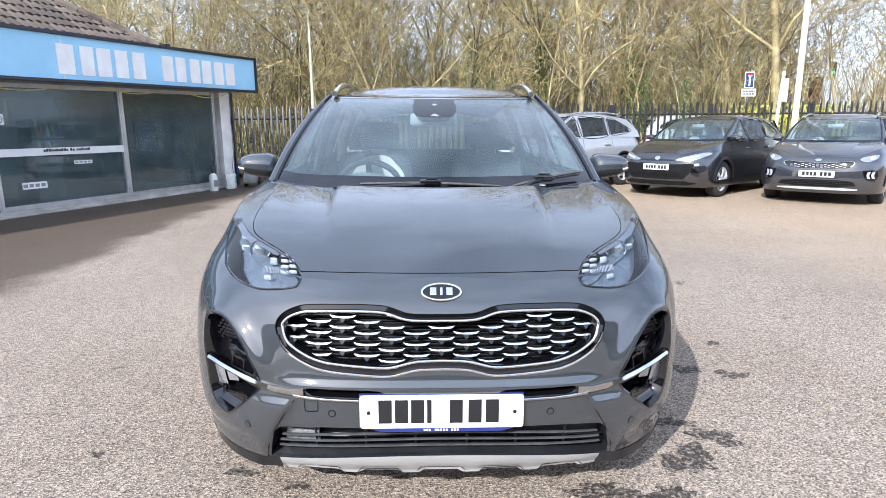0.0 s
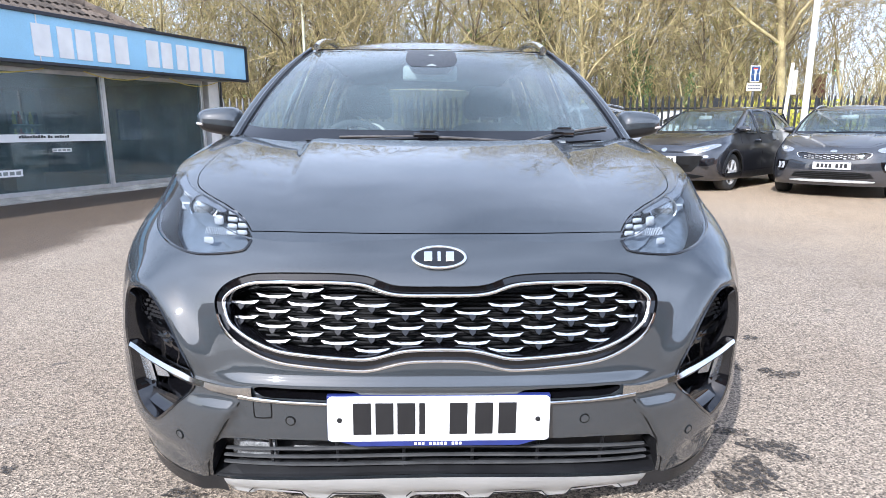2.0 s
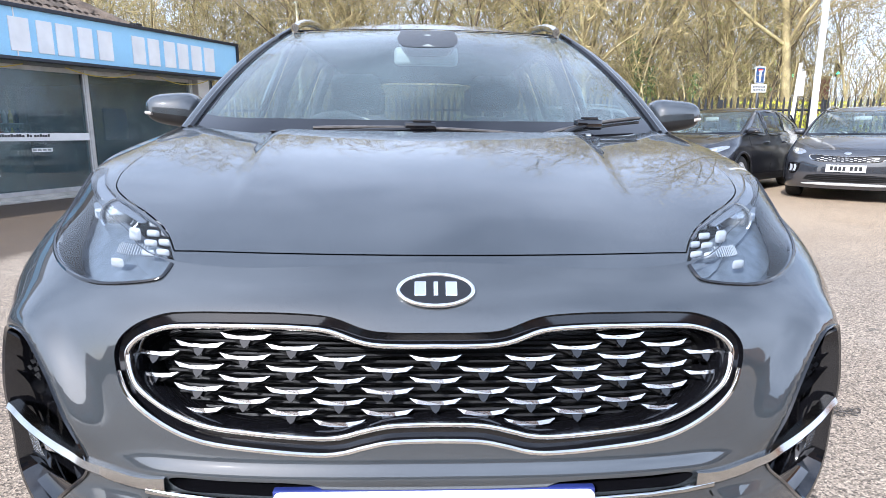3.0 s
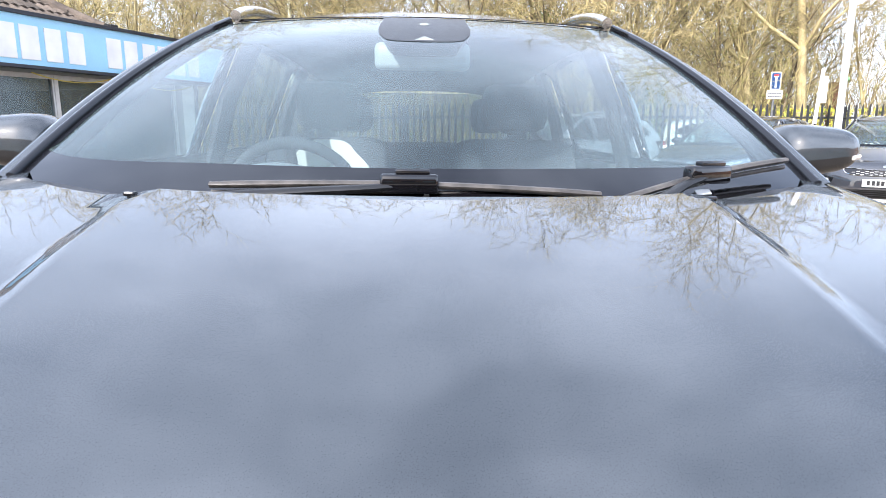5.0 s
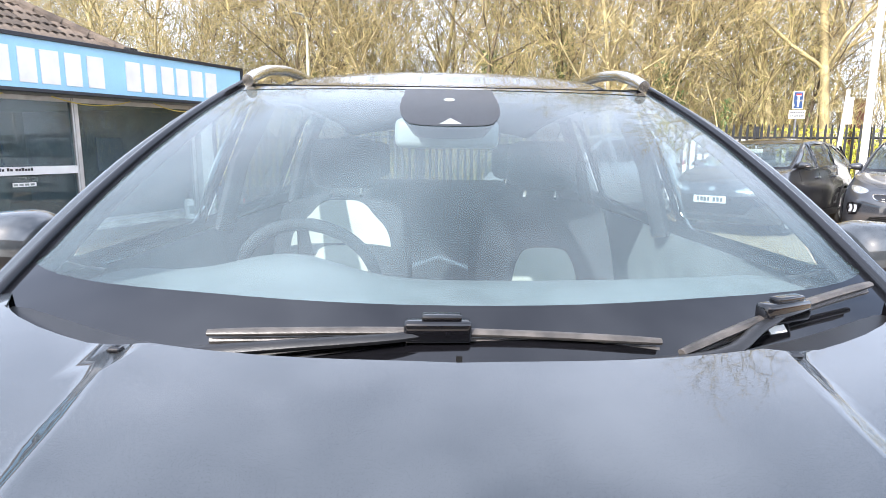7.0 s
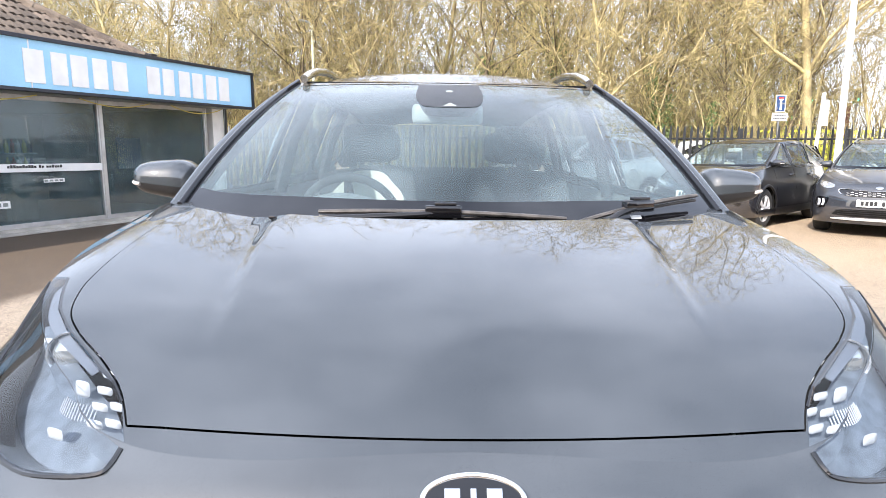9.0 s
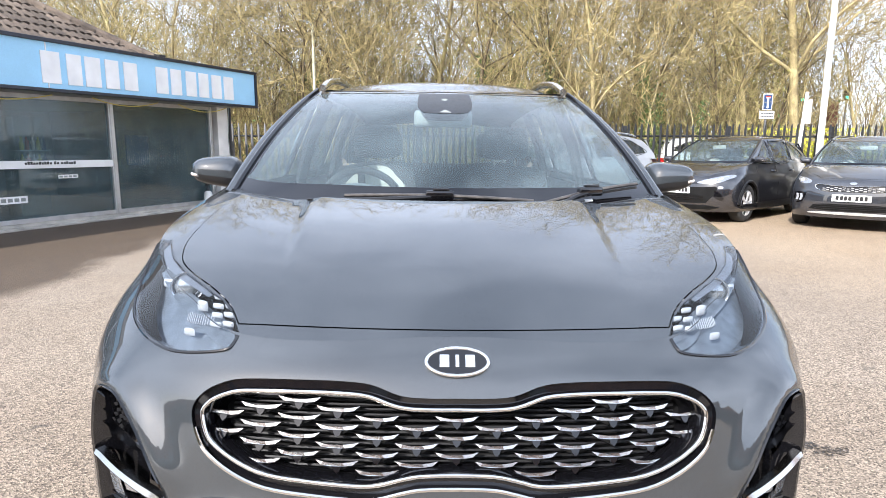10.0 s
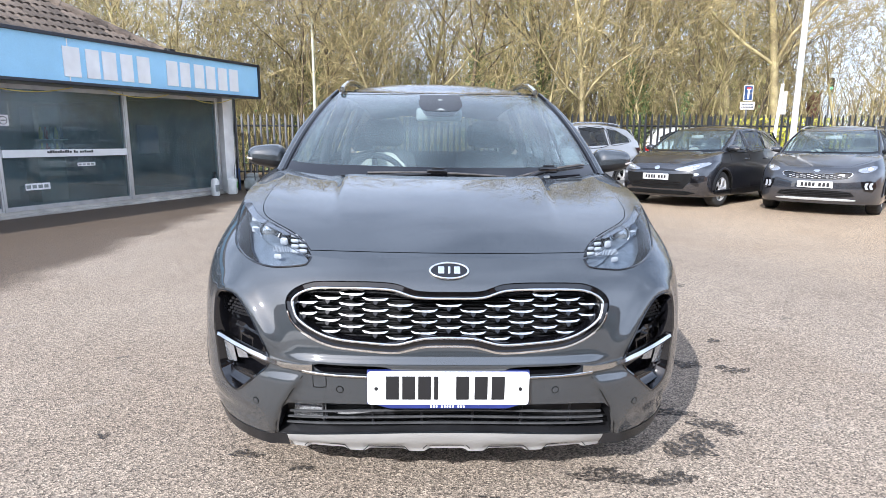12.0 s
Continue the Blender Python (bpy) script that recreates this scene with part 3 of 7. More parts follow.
PALE = pale_mesh()
PALE_GALV = PALE.copy()
PALE_GALV.materials[0] = FENCE_GALV
x = FX0
k = 0
while x < FX1:
    gz = ground_z(x, FY)
    lift = 1.09
    share("pale", PALE_GALV if x < -1.0 else PALE, fence, Matrix.Translation((x, 0.0, gz)) @ Matrix.Diagonal((1, 1, lift, 1)) @ Matrix.Rotation(radians(random.uniform(-0.5, 0.5)), 4, "Y"))
    if k % 16 == 0:
        bm = bmesh.new()
        box(bm, (x + 0.04, 0.03, gz), (x + 0.14, 0.10, gz + 1.74 * lift))
        part("fence_post", bm, FENCE_BLACK, fence)
    x += 0.170
    k += 1
for zr in (0.36, 1.50):
    bm = bmesh.new()
    pts = [(xx, 0.02, ground_z(xx, FY) + zr * 1.09) for xx in [FX0 + (FX1 - FX0) * i / 40 for i in range(41)]]
    tube(bm, pts, 0.026, 4)
    part("fence_rail", bm, FENCE_BLACK, fence)

# ---- car body: side-and-nose sheet P(s, z), bonnet sheet H(x, y), greenhouse
from mathutils import geometry

NOSE = curve((0.08, 0.17), (0.2, 0.09), (0.3, 0.04), (0.38, 0.022), (0.46, 0.014), (0.535, 0.016), (0.6, 0.021), (0.65, 0.028), (0.70, 0.038), (0.745, 0.051), (0.772, 0.064), (0.80, 0.083), (0.824, 0.106), (0.85, 0.137), (0.868, 0.161), (0.903, 0.212), (1.0, 0.302), (1.1, 0.43), (1.2, 0.60))
HALF = curve((0.08, 0.875), (0.2, 0.92), (0.3, 0.938), (0.45, 0.945), (0.7, 0.942), (0.85, 0.918), (0.95, 0.882), (1.03, 0.855), (1.1, 0.835), (1.2, 0.81))
TAIL = curve((0.1, 4.30), (0.3, 4.46), (0.55, 4.49), (0.8, 4.46), (1.0, 4.38), (1.2, 4.26))
CORNER, POWER = 0.75, 3.0
_t = np.linspace(0, 1, 400)
_q = 1 - (1 - _t) ** 2.2
_eta = 1 - (1 - np.minimum(_q, 1.0) ** POWER) ** (1 / POWER)
_arc = np.concatenate([[0], np.cumsum(np.hypot(np.diff(_q) * 0.945, np.diff(_eta) * CORNER))])
S1 = float(_arc[-1])
SIDE_LEN = 2.75


def plain_sheet(s, z):
    """Smooth body side: s runs from the middle of the nose round the corner and back."""
    a = abs(s)
    sg = 1.0 if s >= 0 else -1.0
    y0, w = NOSE(z), HALF(z)
    if a <= S1:
        q, e = float(np.interp(a, _arc, _q)), float(np.interp(a, _arc, _eta))
        return Vector((sg * w * q, y0 + CORNER * e, z))
    yr = TAIL(z)
    ys = y0 + CORNER
    f = (a - S1) / SIDE_LEN
    if f <= 1.0:
        y = ys + (yr - 0.45 - ys) * f
        bow = 1.0 - 0.035 * smoothstep(0.55, 1.0, f)
        return Vector((sg * w * bow, y, z))
    g = min((a - S1 - SIDE_LEN) / 1.15, 1.0)
    th = g * math.pi / 2
    return Vector((sg * w * 0.965 * math.cos(th) ** 0.62 if g < 1 else 0.0, yr - 0.45 + 0.45 * math.sin(th) ** 0.75, z))


S_END = S1 + SIDE_LEN + 1.15

FOG = smooth_loop([(0.798, 0.690), (0.778, 0.724), (0.740, 0.734), (0.700, 0.726), (0.655, 0.684), (0.616, 0.622), (0.590, 0.556), (0.591, 0.506), (0.635, 0.461), (0.700, 0.400), (0.728, 0.386), (0.776, 0.408), (0.800, 0.460), (0.806, 0.550), (0.804, 0.630)], 4)
PANEL_EDGE = ((0.225, 0.592), (0.29, 0.578), (0.366, 0.547), (0.425, 0.512), (0.483, 0.474))
RELIEF_STEP = 0.005


def relief_table():
    """Height of the bumper's pressings over the smooth nose, by half-width and height."""
    gx, gzz = np.meshgrid(np.arange(0, 1.0, RELIEF_STEP), np.arange(0.15, 0.95, RELIEF_STEP), indexing="ij")
    loop = np.array(FOG)
    dist = np.full(gx.shape, 9.0)
    within = np.zeros(gx.shape, bool)
    for (x1, z1), (x2, z2) in zip(loop, np.roll(loop, -1, axis=0)):
        ex, ez = x2 - x1, z2 - z1
        t = np.clip(((gx - x1) * ex + (gzz - z1) * ez) / (ex * ex + ez * ez + 1e-12), 0, 1)
        dist = np.minimum(dist, np.hypot(gx - x1 - t * ex, gzz - z1 - t * ez))
        hit = ((z1 > gzz) != (z2 > gzz)) & (gx < ex * (gzz - z1) / (ez + 1e-12) + x1)
        within ^= hit
    dist = np.where(within, -dist, dist)

    def step(a, b, v):
        t = np.clip((v - a) / (b - a), 0, 1)
        return t * t * (3 - 2 * t)
    # swollen rim over the fog lamp pod
    h = 0.022 * np.exp(-((dist - 0.006) / np.where(dist > 0.006, 0.036, 0.022)) ** 2) * step(0.50, 0.62, gzz) * (1 - step(0.74, 0.86, gx))
    # shelf under the grille, over the slots and blades
    h += 0.013 * np.exp(-((gzz - 0.535) / np.where(gzz > 0.535, 0.016, 0.03)) ** 2) * (1 - step(0.44, 0.58, gx))
    # corner panels stand proud of the middle one
    edge = np.interp(gzz, [p[0] for p in PANEL_EDGE], [p[1] for p in PANEL_EDGE])
    h += 0.016 * step(-0.014, 0.014, gx - edge) * (1 - step(0.02, 0.26, gx - edge)) * (1 - step(0.455, 0.50, gzz))
    # hollow over the lower corner
    h -= 0.010 * np.exp(-((gzz - 0.30) / 0.035) ** 2) * step(0.02, 0.10, gx - edge) * (1 - step(0.84, 0.93, gx))
    return h


RELIEF = relief_table()


def relief(x, z):
    a, b = abs(x) / RELIEF_STEP, (z - 0.15) / RELIEF_STEP
    if b < 0 or b >= RELIEF.shape[1] - 1 or a >= RELIEF.shape[0] - 1:
        return 0.0
    i, j = int(a), int(b)
    a -= i
    b -= j
    return float((RELIEF[i, j] * (1 - b) + RELIEF[i, j + 1] * b) * (1 - a) + (RELIEF[i + 1, j] * (1 - b) + RELIEF[i + 1, j + 1] * b) * a)


def sheet(s, z):
    """Point of the body side with the bumper's pressings."""
    p = plain_sheet(s, z)
    if abs(s) > S1 or z > 0.9:
        return p
    h = relief(p.x, z)
    if abs(h) < 1e-5:
        return p
    t = plain_sheet(s + 0.004, z) - plain_sheet(s - 0.004, z)
    return p + Vector((t.y, -t.x, 0)).normalized() * h



def s_at(x, z):
    """The s at which the nose reaches the half-width x at height z."""
    q = clamp(abs(x) / HALF(z), 0, 0.9999)
    return math.copysign(float(np.interp(q, _q, _arc)), x)


def s_back(y, z):
    """The s at which the straight side reaches y."""
    ys = NOSE(z) + CORNER
    return S1 + SIDE_LEN * (y - ys) / (TAIL(z) - 0.45 - ys)


def sheet_normal(s, z):
    e = 0.004
    a, b = sheet(s + e, z) - sheet(s - e, z), sheet(s, z + e) - sheet(s, z - e)
    n = a.cross(b)
    return n.normalized() if n.length > 1e-9 else Vector((0, -1, 0))


def on_nose(x, z, out=0.0):
    s = s_at(x, z)
    return sheet(s, z) + sheet_normal(s, z) * out


BONNET_Z = curve((0.0, 0.78), (0.12, 0.845), (0.165, 0.868), (0.22, 0.8955), (0.30, 0.932), (0.39, 0.966), (0.50, 0.998), (0.62, 1.0265), (0.75, 1.051), (0.86, 1.0695), (1.0, 1.0915), (1.25, 1.129), (1.5, 1.165))


def hood(x, y):
    a = abs(x)
    z = BONNET_Z(y - 0.17 * a * a)
    z -= 0.9 * max(0.0, a - 0.70) ** 2
    # raised middle with a crease to each side, strongest at the rear
    edge = 0.475 - 0.09 * (1.0 - y)
    z += 0.017 * smoothstep(0.25, 0.95, y) * (1 - smoothstep(edge - 0.026, edge + 0.008, a))
    z += 0.005 * smoothstep(0.20, 1.0, y) * smoothstep(edge, edge + 0.30, a)
    return z


def hood_normal(x, y):
    e = 0.004
    return Vector((-(hood(x + e, y) - hood(x - e, y)) / (2 * e), -(hood(x, y + e) - hood(x, y - e)) / (2 * e), 1)).normalized()


def top_z(s):
    """Height at which the side sheet meets the bonnet sheet, or the belt further back."""
    lo, hi = 0.80, 1.16
    for _ in range(26):
        mid = (lo + hi) / 2
        p = sheet(s, mid)
        if hood(p.x, p.y) > mid:
            lo = mid
        else:
            hi = mid
    return min(lo, 1.085 + 0.03 * clamp((sheet(s, 1.0).y - 1.2) / 2.6))


def cut_sheet(name, outer, holes, spots, place, normal, mat, parent, label="", keep=None, where=None):
    """Triangulated sheet: an outline with holes in a flat domain, laid into space by place(a, b)."""
    verts, edges, faces = [], [], []
    for poly in [outer] + holes:
        i0 = len(verts)
        if sum(poly[i - 1][0] * poly[i][1] - poly[i][0] * poly[i - 1][1] for i in range(len(poly))) < 0:
            poly = poly[::-1]
        verts += [Vector(p) for p in poly]
        faces.append(list(range(i0, len(verts))))
    verts += [Vector(p) for p in spots]
    vo, eo, fo, _, _, of = geometry.delaunay_2d_cdt(verts, edges, faces, 0, 1e-6)
    use = [f for f, o in zip(fo, of) if (0 in o and len(o) == 1 if keep is None else keep in o)]
    if where:
        use = [f for f in use if where(sum((vo[i] for i in f), Vector((0, 0))) / 3)]
    used = sorted({i for f in use for i in f})
    idx = {v: i for i, v in enumerate(used)}
    pts = [place(*vo[i]) for i in used]
    nor = [normal(*vo[i]) for i in used]
    tri = []
    for f in use:
        a, b, c = (idx[i] for i in f)
        fn = (pts[b] - pts[a]).cross(pts[c] - pts[a])
        tri.append((a, b, c) if fn.dot(nor[a] + nor[b] + nor[c]) >= 0 else (a, c, b))
    me = bpy.data.meshes.new(name)
    me.from_pydata(pts, [], tri)
    me.materials.append(mat)
    me.polygons.foreach_set("use_smooth", [True] * len(me.polygons))
    me.normals_split_custom_set_from_vertices(nor)
    ob = new(name, me)
    ob.parent = parent
    if label:
        tagged(ob, label)
    return ob


def mirror(pts):
    return [(-a, b) for a, b in pts][::-1]


def to_s(pts):
    return [(s_at(x, z), z) for x, z in pts]


def offset_loop(pts, top, side, bottom):
    """Shrinks a closed loop; the amount depends on which way the edge faces."""
    n = len(pts)
    area = sum(pts[i][0] * pts[(i + 1) % n][1] - pts[(i + 1) % n][0] * pts[i][1] for i in range(n))
    out = []
    for i in range(n):
        a, b = Vector(pts[i - 1]), Vector(pts[(i + 1) % n])
        t = (b - a).normalized()
        nr = Vector((t.y, -t.x)) * (1 if area > 0 else -1)
        k = (top if nr.y > 0 else bottom) * nr.y ** 2 + side * nr.x ** 2
        out.append((pts[i][0] - nr.x * k, pts[i][1] - nr.y * k))
    return out


WHEEL_Y = (0.91, 3.58)
WHEEL_R = 0.352


def arch_loop(yc, r=0.405):
    """Wheel arch as a loop in the (s, z) domain."""
    pts = []
    for k in range(25):
        a = math.pi * k / 24
        y, z = yc + r * math.cos(a), max(0.16, 0.345 + r * math.sin(a))
        pts.append((y, z))
    return pts


def inside(p, poly):
    c = False
    n = len(poly)
    for i in range(n):
        (x1, y1), (x2, y2) = poly[i], poly[(i + 1) % n]
        if (y1 > p[1]) != (y2 > p[1]) and p[0] < (x2 - x1) * (p[1] - y1) / (y2 - y1) + x1:
            c = not c
    return c


# bonnet outline in plan, one half
BONNET_EDGE = [(0.469, 0.205), (0.487, 0.236), (0.515, 0.275), (0.57, 0.330), (0.63, 0.384), (0.678, 0.440), (0.702, 0.50), (0.716, 0.58), (0.722, 0.75), (0.722, 0.95), (0.718, 1.07)]
COWL = curve((0.0, 0.858), (0.25, 0.875), (0.45, 0.922), (0.60, 0.988), (0.72, 1.068), (0.86, 1.16))

A_FOOT, A_HEAD = Vector((0.765, 1.11, 1.085)), Vector((0.630, 2.03, 1.535))


def a_line(v, side=1):
    p = A_FOOT.lerp(A_HEAD, v)
    p.z += 0.10 * v * (1 - v)
    p.x += 0.06 * v * (1 - v)
    return Vector((p.x * side, p.y, p.z))


def screen(u, v):
    """Windscreen sheet: u across from -1 to 1, v up from 0 to 1."""
    c = Vector((0, 0.885 + 0.90 * v, 1.030 + 0.483 * v + 0.24 * v * (1 - v)))
    k = a_line(v)
    a = abs(u)
    return Vector((k.x * u, c.y + (k.y - c.y) * a ** 2.1, c.z + (k.z - c.z) * a ** 2.4))


ROOF_Z = curve((1.75, 1.499), (1.85, 1.538), (2.0, 1.572), (2.3, 1.608), (2.6, 1.622), (3.2, 1.618), (3.7, 1.580), (4.1, 1.505))


def cant(y):
    """Edge of the roof over the side windows."""
    t = clamp((y - 2.03) / 2.0)
    return Vector((0.630 + 0.035 * math.sin(math.pi * min(t * 1.2, 1)) - 0.03 * t, y, 1.535 + 0.045 * math.sin(math.pi * min(t, 1)) - 0.07 * t * t))


def side_glass(y, z):
    """Side of the greenhouse between belt and roof edge."""
    zb = 1.07
    c = cant(max(y, 2.03))
    xb = 0.862 - 0.05 * clamp((y - 1.2) / 2.9) ** 2 - 0.056 * (1 - smoothstep(1.1, 1.8, y))
    t = clamp((z - zb) / (c.z - zb), 0, 1.05)
    return Vector((xb + (c.x - xb) * t + 0.022 * math.sin(math.pi * clamp(t)), y, z))


def side_normal(y, z):
    e = 0.004
    a, b = side_glass(y + e, z) - side_glass(y - e, z), side_glass(y, z + e) - side_glass(y, z - e)
    return a.cross(b).normalized()


def wheel_mesh(r=WHEEL_R, spokes=5, rim_r=0.235):
    """Tyre and rim meshes, axle along x, outer face towards +x."""
    bm = bmesh.new()
    prof = [(-0.10, rim_r), (-0.112, rim_r + 0.03), (-0.108, r - 0.03), (-0.085, r - 0.006), (-0.05, r), (0.05, r), (0.085, r - 0.006), (0.108, r - 0.03), (0.112, rim_r + 0.03), (0.10, rim_r)]
    grid(bm, lambda u, v: Vector((prof[round(v * 9)][0], prof[round(v * 9)][1] * math.cos(u * math.tau), prof[round(v * 9)][1] * math.sin(u * math.tau))), 40, 9, wrap=True)
    tyre = bpy.data.meshes.new("tyre")
    bm.to_mesh(tyre)
    bm.free()
    tyre.materials.append(TYRE)
    tyre.polygons.foreach_set("use_smooth", [True] * len(tyre.polygons))
    bm = bmesh.new()
    rp = [(0.10, rim_r), (0.098, rim_r - 0.014), (0.06, rim_r - 0.022), (-0.09, rim_r - 0.03)]
    grid(bm, lambda u, v: Vector((rp[round(v * 3)][0], rp[round(v * 3)][1] * math.cos(u * math.tau), rp[round(v * 3)][1] * math.sin(u * math.tau))), 40, 3, wrap=True)
    for k in range(spokes):
        a = k * math.tau / spokes
        for off in (-0.16, 0.16):
            ca, sa = math.cos(a + off), math.sin(a + off)
            cb, sb = math.cos(a + off * 0.45), math.sin(a + off * 0.45)
            tube(bm, [(0.085, 0.04 * cb, 0.04 * sb), (0.090, 0.13 * cb, 0.13 * sb), (0.085, (rim_r - 0.015) * ca, (rim_r - 0.015) * sa)], [0.026, 0.020, 0.024], 6, flat=0.6, up=(1, 0, 0))
    cyl(bm, (0.06, 0, 0), (0.098, 0, 0), 0.062, 0.05, 20)
    cyl(bm, (-0.05, 0, 0), (0.02, 0, 0), 0.15, 0.15, 24, mi=1)
    rim = bpy.data.meshes.new("rim")
    bm.to_mesh(rim)
    bm.free()
    rim.materials.append(ALLOY)
    rim.materials.append(MATT_BLACK)
    return tyre, rim


TYRE_ME, RIM_ME = wheel_mesh()


def add_wheels(car, track=0.81):
    for y in WHEEL_Y:
        for sx in (1, -1):
            w = new("wheel")
            w.parent = car
            w.matrix_basis = pose(sx * track, y, WHEEL_R, 0, 0, 0 if sx > 0 else 180)
            share("tyre", TYRE_ME, w, Matrix())
            share("rim", RIM_ME, w, Matrix())

# ---- the grey family crossover in the middle of the yard
hero = thing("car", "graphite grey crossover with black honeycomb grille parked facing the way in", "car", pose(0, 0, 0, 0, 0.65, 1.1))

GRILLE_HALF = [(0.0, 0.764), (0.06, 0.764), (0.112, 0.768), (0.172, 0.786), (0.24, 0.791), (0.32, 0.791), (0.40, 0.789), (0.455, 0.783), (0.505, 0.762), (0.532, 0.730), (0.528, 0.690), (0.505, 0.646), (0.449, 0.608), (0.379, 0.583), (0.275, 0.572), (0.19, 0.567), (0.150, 0.570), (0.115, 0.579), (0.07, 0.588), (0.0, 0.590)]
_half = smooth_loop(GRILLE_HALF, 4, False)
GRILLE = _half + mirror(_half)[1:-1]
SLOT = smooth_loop([(0.432, 0.524), (0.415, 0.531), (0.35, 0.530), (0.20, 0.527), (0.20, 0.502), (0.35, 0.502), (0.400, 0.502), (0.422, 0.510)], 3)
LOWER_HALF = [(0.0, 0.392), (0.25, 0.392), (0.45, 0.386), (0.53, 0.378), (0.548, 0.362), (0.572, 0.285), (0.582, 0.235), (0.50, 0.250), (0.35, 0.272), (0.0, 0.290)]
LOWER = LOWER_HALF + mirror(LOWER_HALF)[1:-1]
HL_LOW = smooth_loop([(0.462, 0.852), (0.468, 0.838), (0.482, 0.829), (0.54, 0.821), (0.61, 0.818), (0.69, 0.832), (0.755, 0.860), (0.790, 0.900), (0.806, 0.945), (0.808, 0.980)], 4, False)


def lamp_loop():
    """Headlamp outline in (s, z); its top follows the bonnet gap."""
    low = [(s_at(x, z), z) for x, z in HL_LOW]
    sa, sb = low[-1][0], low[0][0]
    up = []
    for k in range(1, 16):
        s = sa + (sb - sa) * k / 16
        up.append((s, top_z(s) - 0.001))
    return low + up


LAMP = lamp_loop()
# upper part of the lamp, on the wing beside the bonnet gap, in plan
_js = [LAMP[len(HL_LOW) - 1][0] + (LAMP[0][0] - LAMP[len(HL_LOW) - 1][0]) * k / 16 for k in range(17)]
_jn = [(sheet(s, top_z(s)).x, sheet(s, top_z(s)).y + 0.0005) for s in _js]
LAMP_TOP = _jn[::-1] + [(0.768, 0.582), (0.742, 0.520), (0.712, 0.462), (0.662, 0.402), (0.605, 0.350), (0.557, 0.306), (0.526, 0.281), (0.495, 0.243)]
holes = [to_s(GRILLE), to_s(FOG), to_s(mirror(FOG)), to_s(SLOT), to_s(mirror(SLOT)), to_s(LOWER), LAMP, mirror(LAMP)]
for yc in WHEEL_Y:
    arch = [(s_back(y, 0.5), z) for y, z in arch_loop(yc)]
    if yc < 2:
        arch = []
        for y, z in arch_loop(yc):
            lo, hi = 0.5, S1 + 1.0
            for _ in range(30):
                mid = (lo + hi) / 2
                if sheet(mid, z).y < y:
                    lo = mid
                else:
                    hi = mid
            arch.append((lo, z))
    holes += [arch, mirror(arch)]
n_s = 240
ss = [-S_END + 2 * S_END * i / n_s for i in range(n_s + 1)]
outer = [(s, 0.215) for s in ss] + [(s, top_z(s)) for s in reversed(ss)]
spots = []
for i in range(-62, 63):
    for k in range(28):
        s, z = i * 0.025, 0.225 + k * 0.0305
        if z < top_z(s) - 0.012:
            spots.append((s, z))
for i in range(-104, 105):
    for k in range(48):
        s, z = i * 0.0115, 0.228 + k * 0.0115
        if abs(relief(plain_sheet(s, z).x, z)) > 0.0008:
            spots.append((s + 0.0004, z + 0.0004))
for i in range(24):
    for k in range(12):
        s, z = 1.6 + i * (S_END - 1.65) / 24, 0.26 + k * 0.068
        spots += [(s, z), (-s, z)]
body = cut_sheet("body", outer, holes, spots, sheet, sheet_normal, PAINT, hero, "graphite grey painted body")

# bonnet and wing tops
be = BONNET_EDGE
front = [(0.469 * t / 10, 0.166 + 0.17 * (0.469 * t / 10) ** 2 + 0.003) for t in range(10)]
rear = [(0.718 - 0.718 * t / 14, COWL(0.718 - 0.718 * t / 14) - 0.004) for t in range(1, 15)]
halfb = front + smooth_loop(be, 4, False) + rear
bon = [p for p in halfb[:-1]] + [halfb[-1]] + mirror(halfb[1:-1])


def top_edge():
    pts = []
    for i in range(-120, 121):
        s = i * 1.75 / 120
        p = sheet(s, top_z(s))
        pts.append((p.x, p.y))
    return [p for p in pts if p[1] <= 1.35]


rim_pts = top_edge()
wing_outer = rim_pts + [(x, COWL(x) + 0.10 * smoothstep(0.70, 0.8, abs(x))) for x in [0.84 - 1.68 * i / 40 for i in range(41)]]
spots = [(-0.84 + 0.015 * i, 0.18 + 0.03 * j) for i in range(113) for j in range(38) if inside((-0.84 + 0.015 * i, 0.18 + 0.03 * j), wing_outer)]
place_h = lambda x, y: Vector((x, y, hood(x, y)))
cut_sheet("bonnet", bon, [], [p for p in spots if inside(p, bon)], lambda x, y: Vector((x, y, hood(x, y) + 0.0008)), hood_normal, PAINT, hero, "smooth grey bonnet with two creases")
def main_piece(ob):
    """Drops the slivers that a cut leaves beside the main piece."""
    bm = bmesh.new()
    bm.from_mesh(ob.data)
    bm.verts.ensure_lookup_table()
    seen, groups = set(), []
    for v in bm.verts:
        if v.index in seen:
            continue
        stack, grp = [v], []
        seen.add(v.index)
        while stack:
            a = stack.pop()
            grp.append(a)
            for e in a.link_edges:
                b = e.other_vert(a)
                if b.index not in seen:
                    seen.add(b.index)
                    stack.append(b)
        groups.append(grp)
    groups.sort(key=len)
    drop = [v for g in groups[:-1] for v in g]
    bmesh.ops.delete(bm, geom=drop, context="VERTS")
    normals = [hood_normal(v.co.x, v.co.y) for v in bm.verts]
    bm.to_mesh(ob.data)
    ob.data.normals_split_custom_set_from_vertices(normals)
    bm.free()


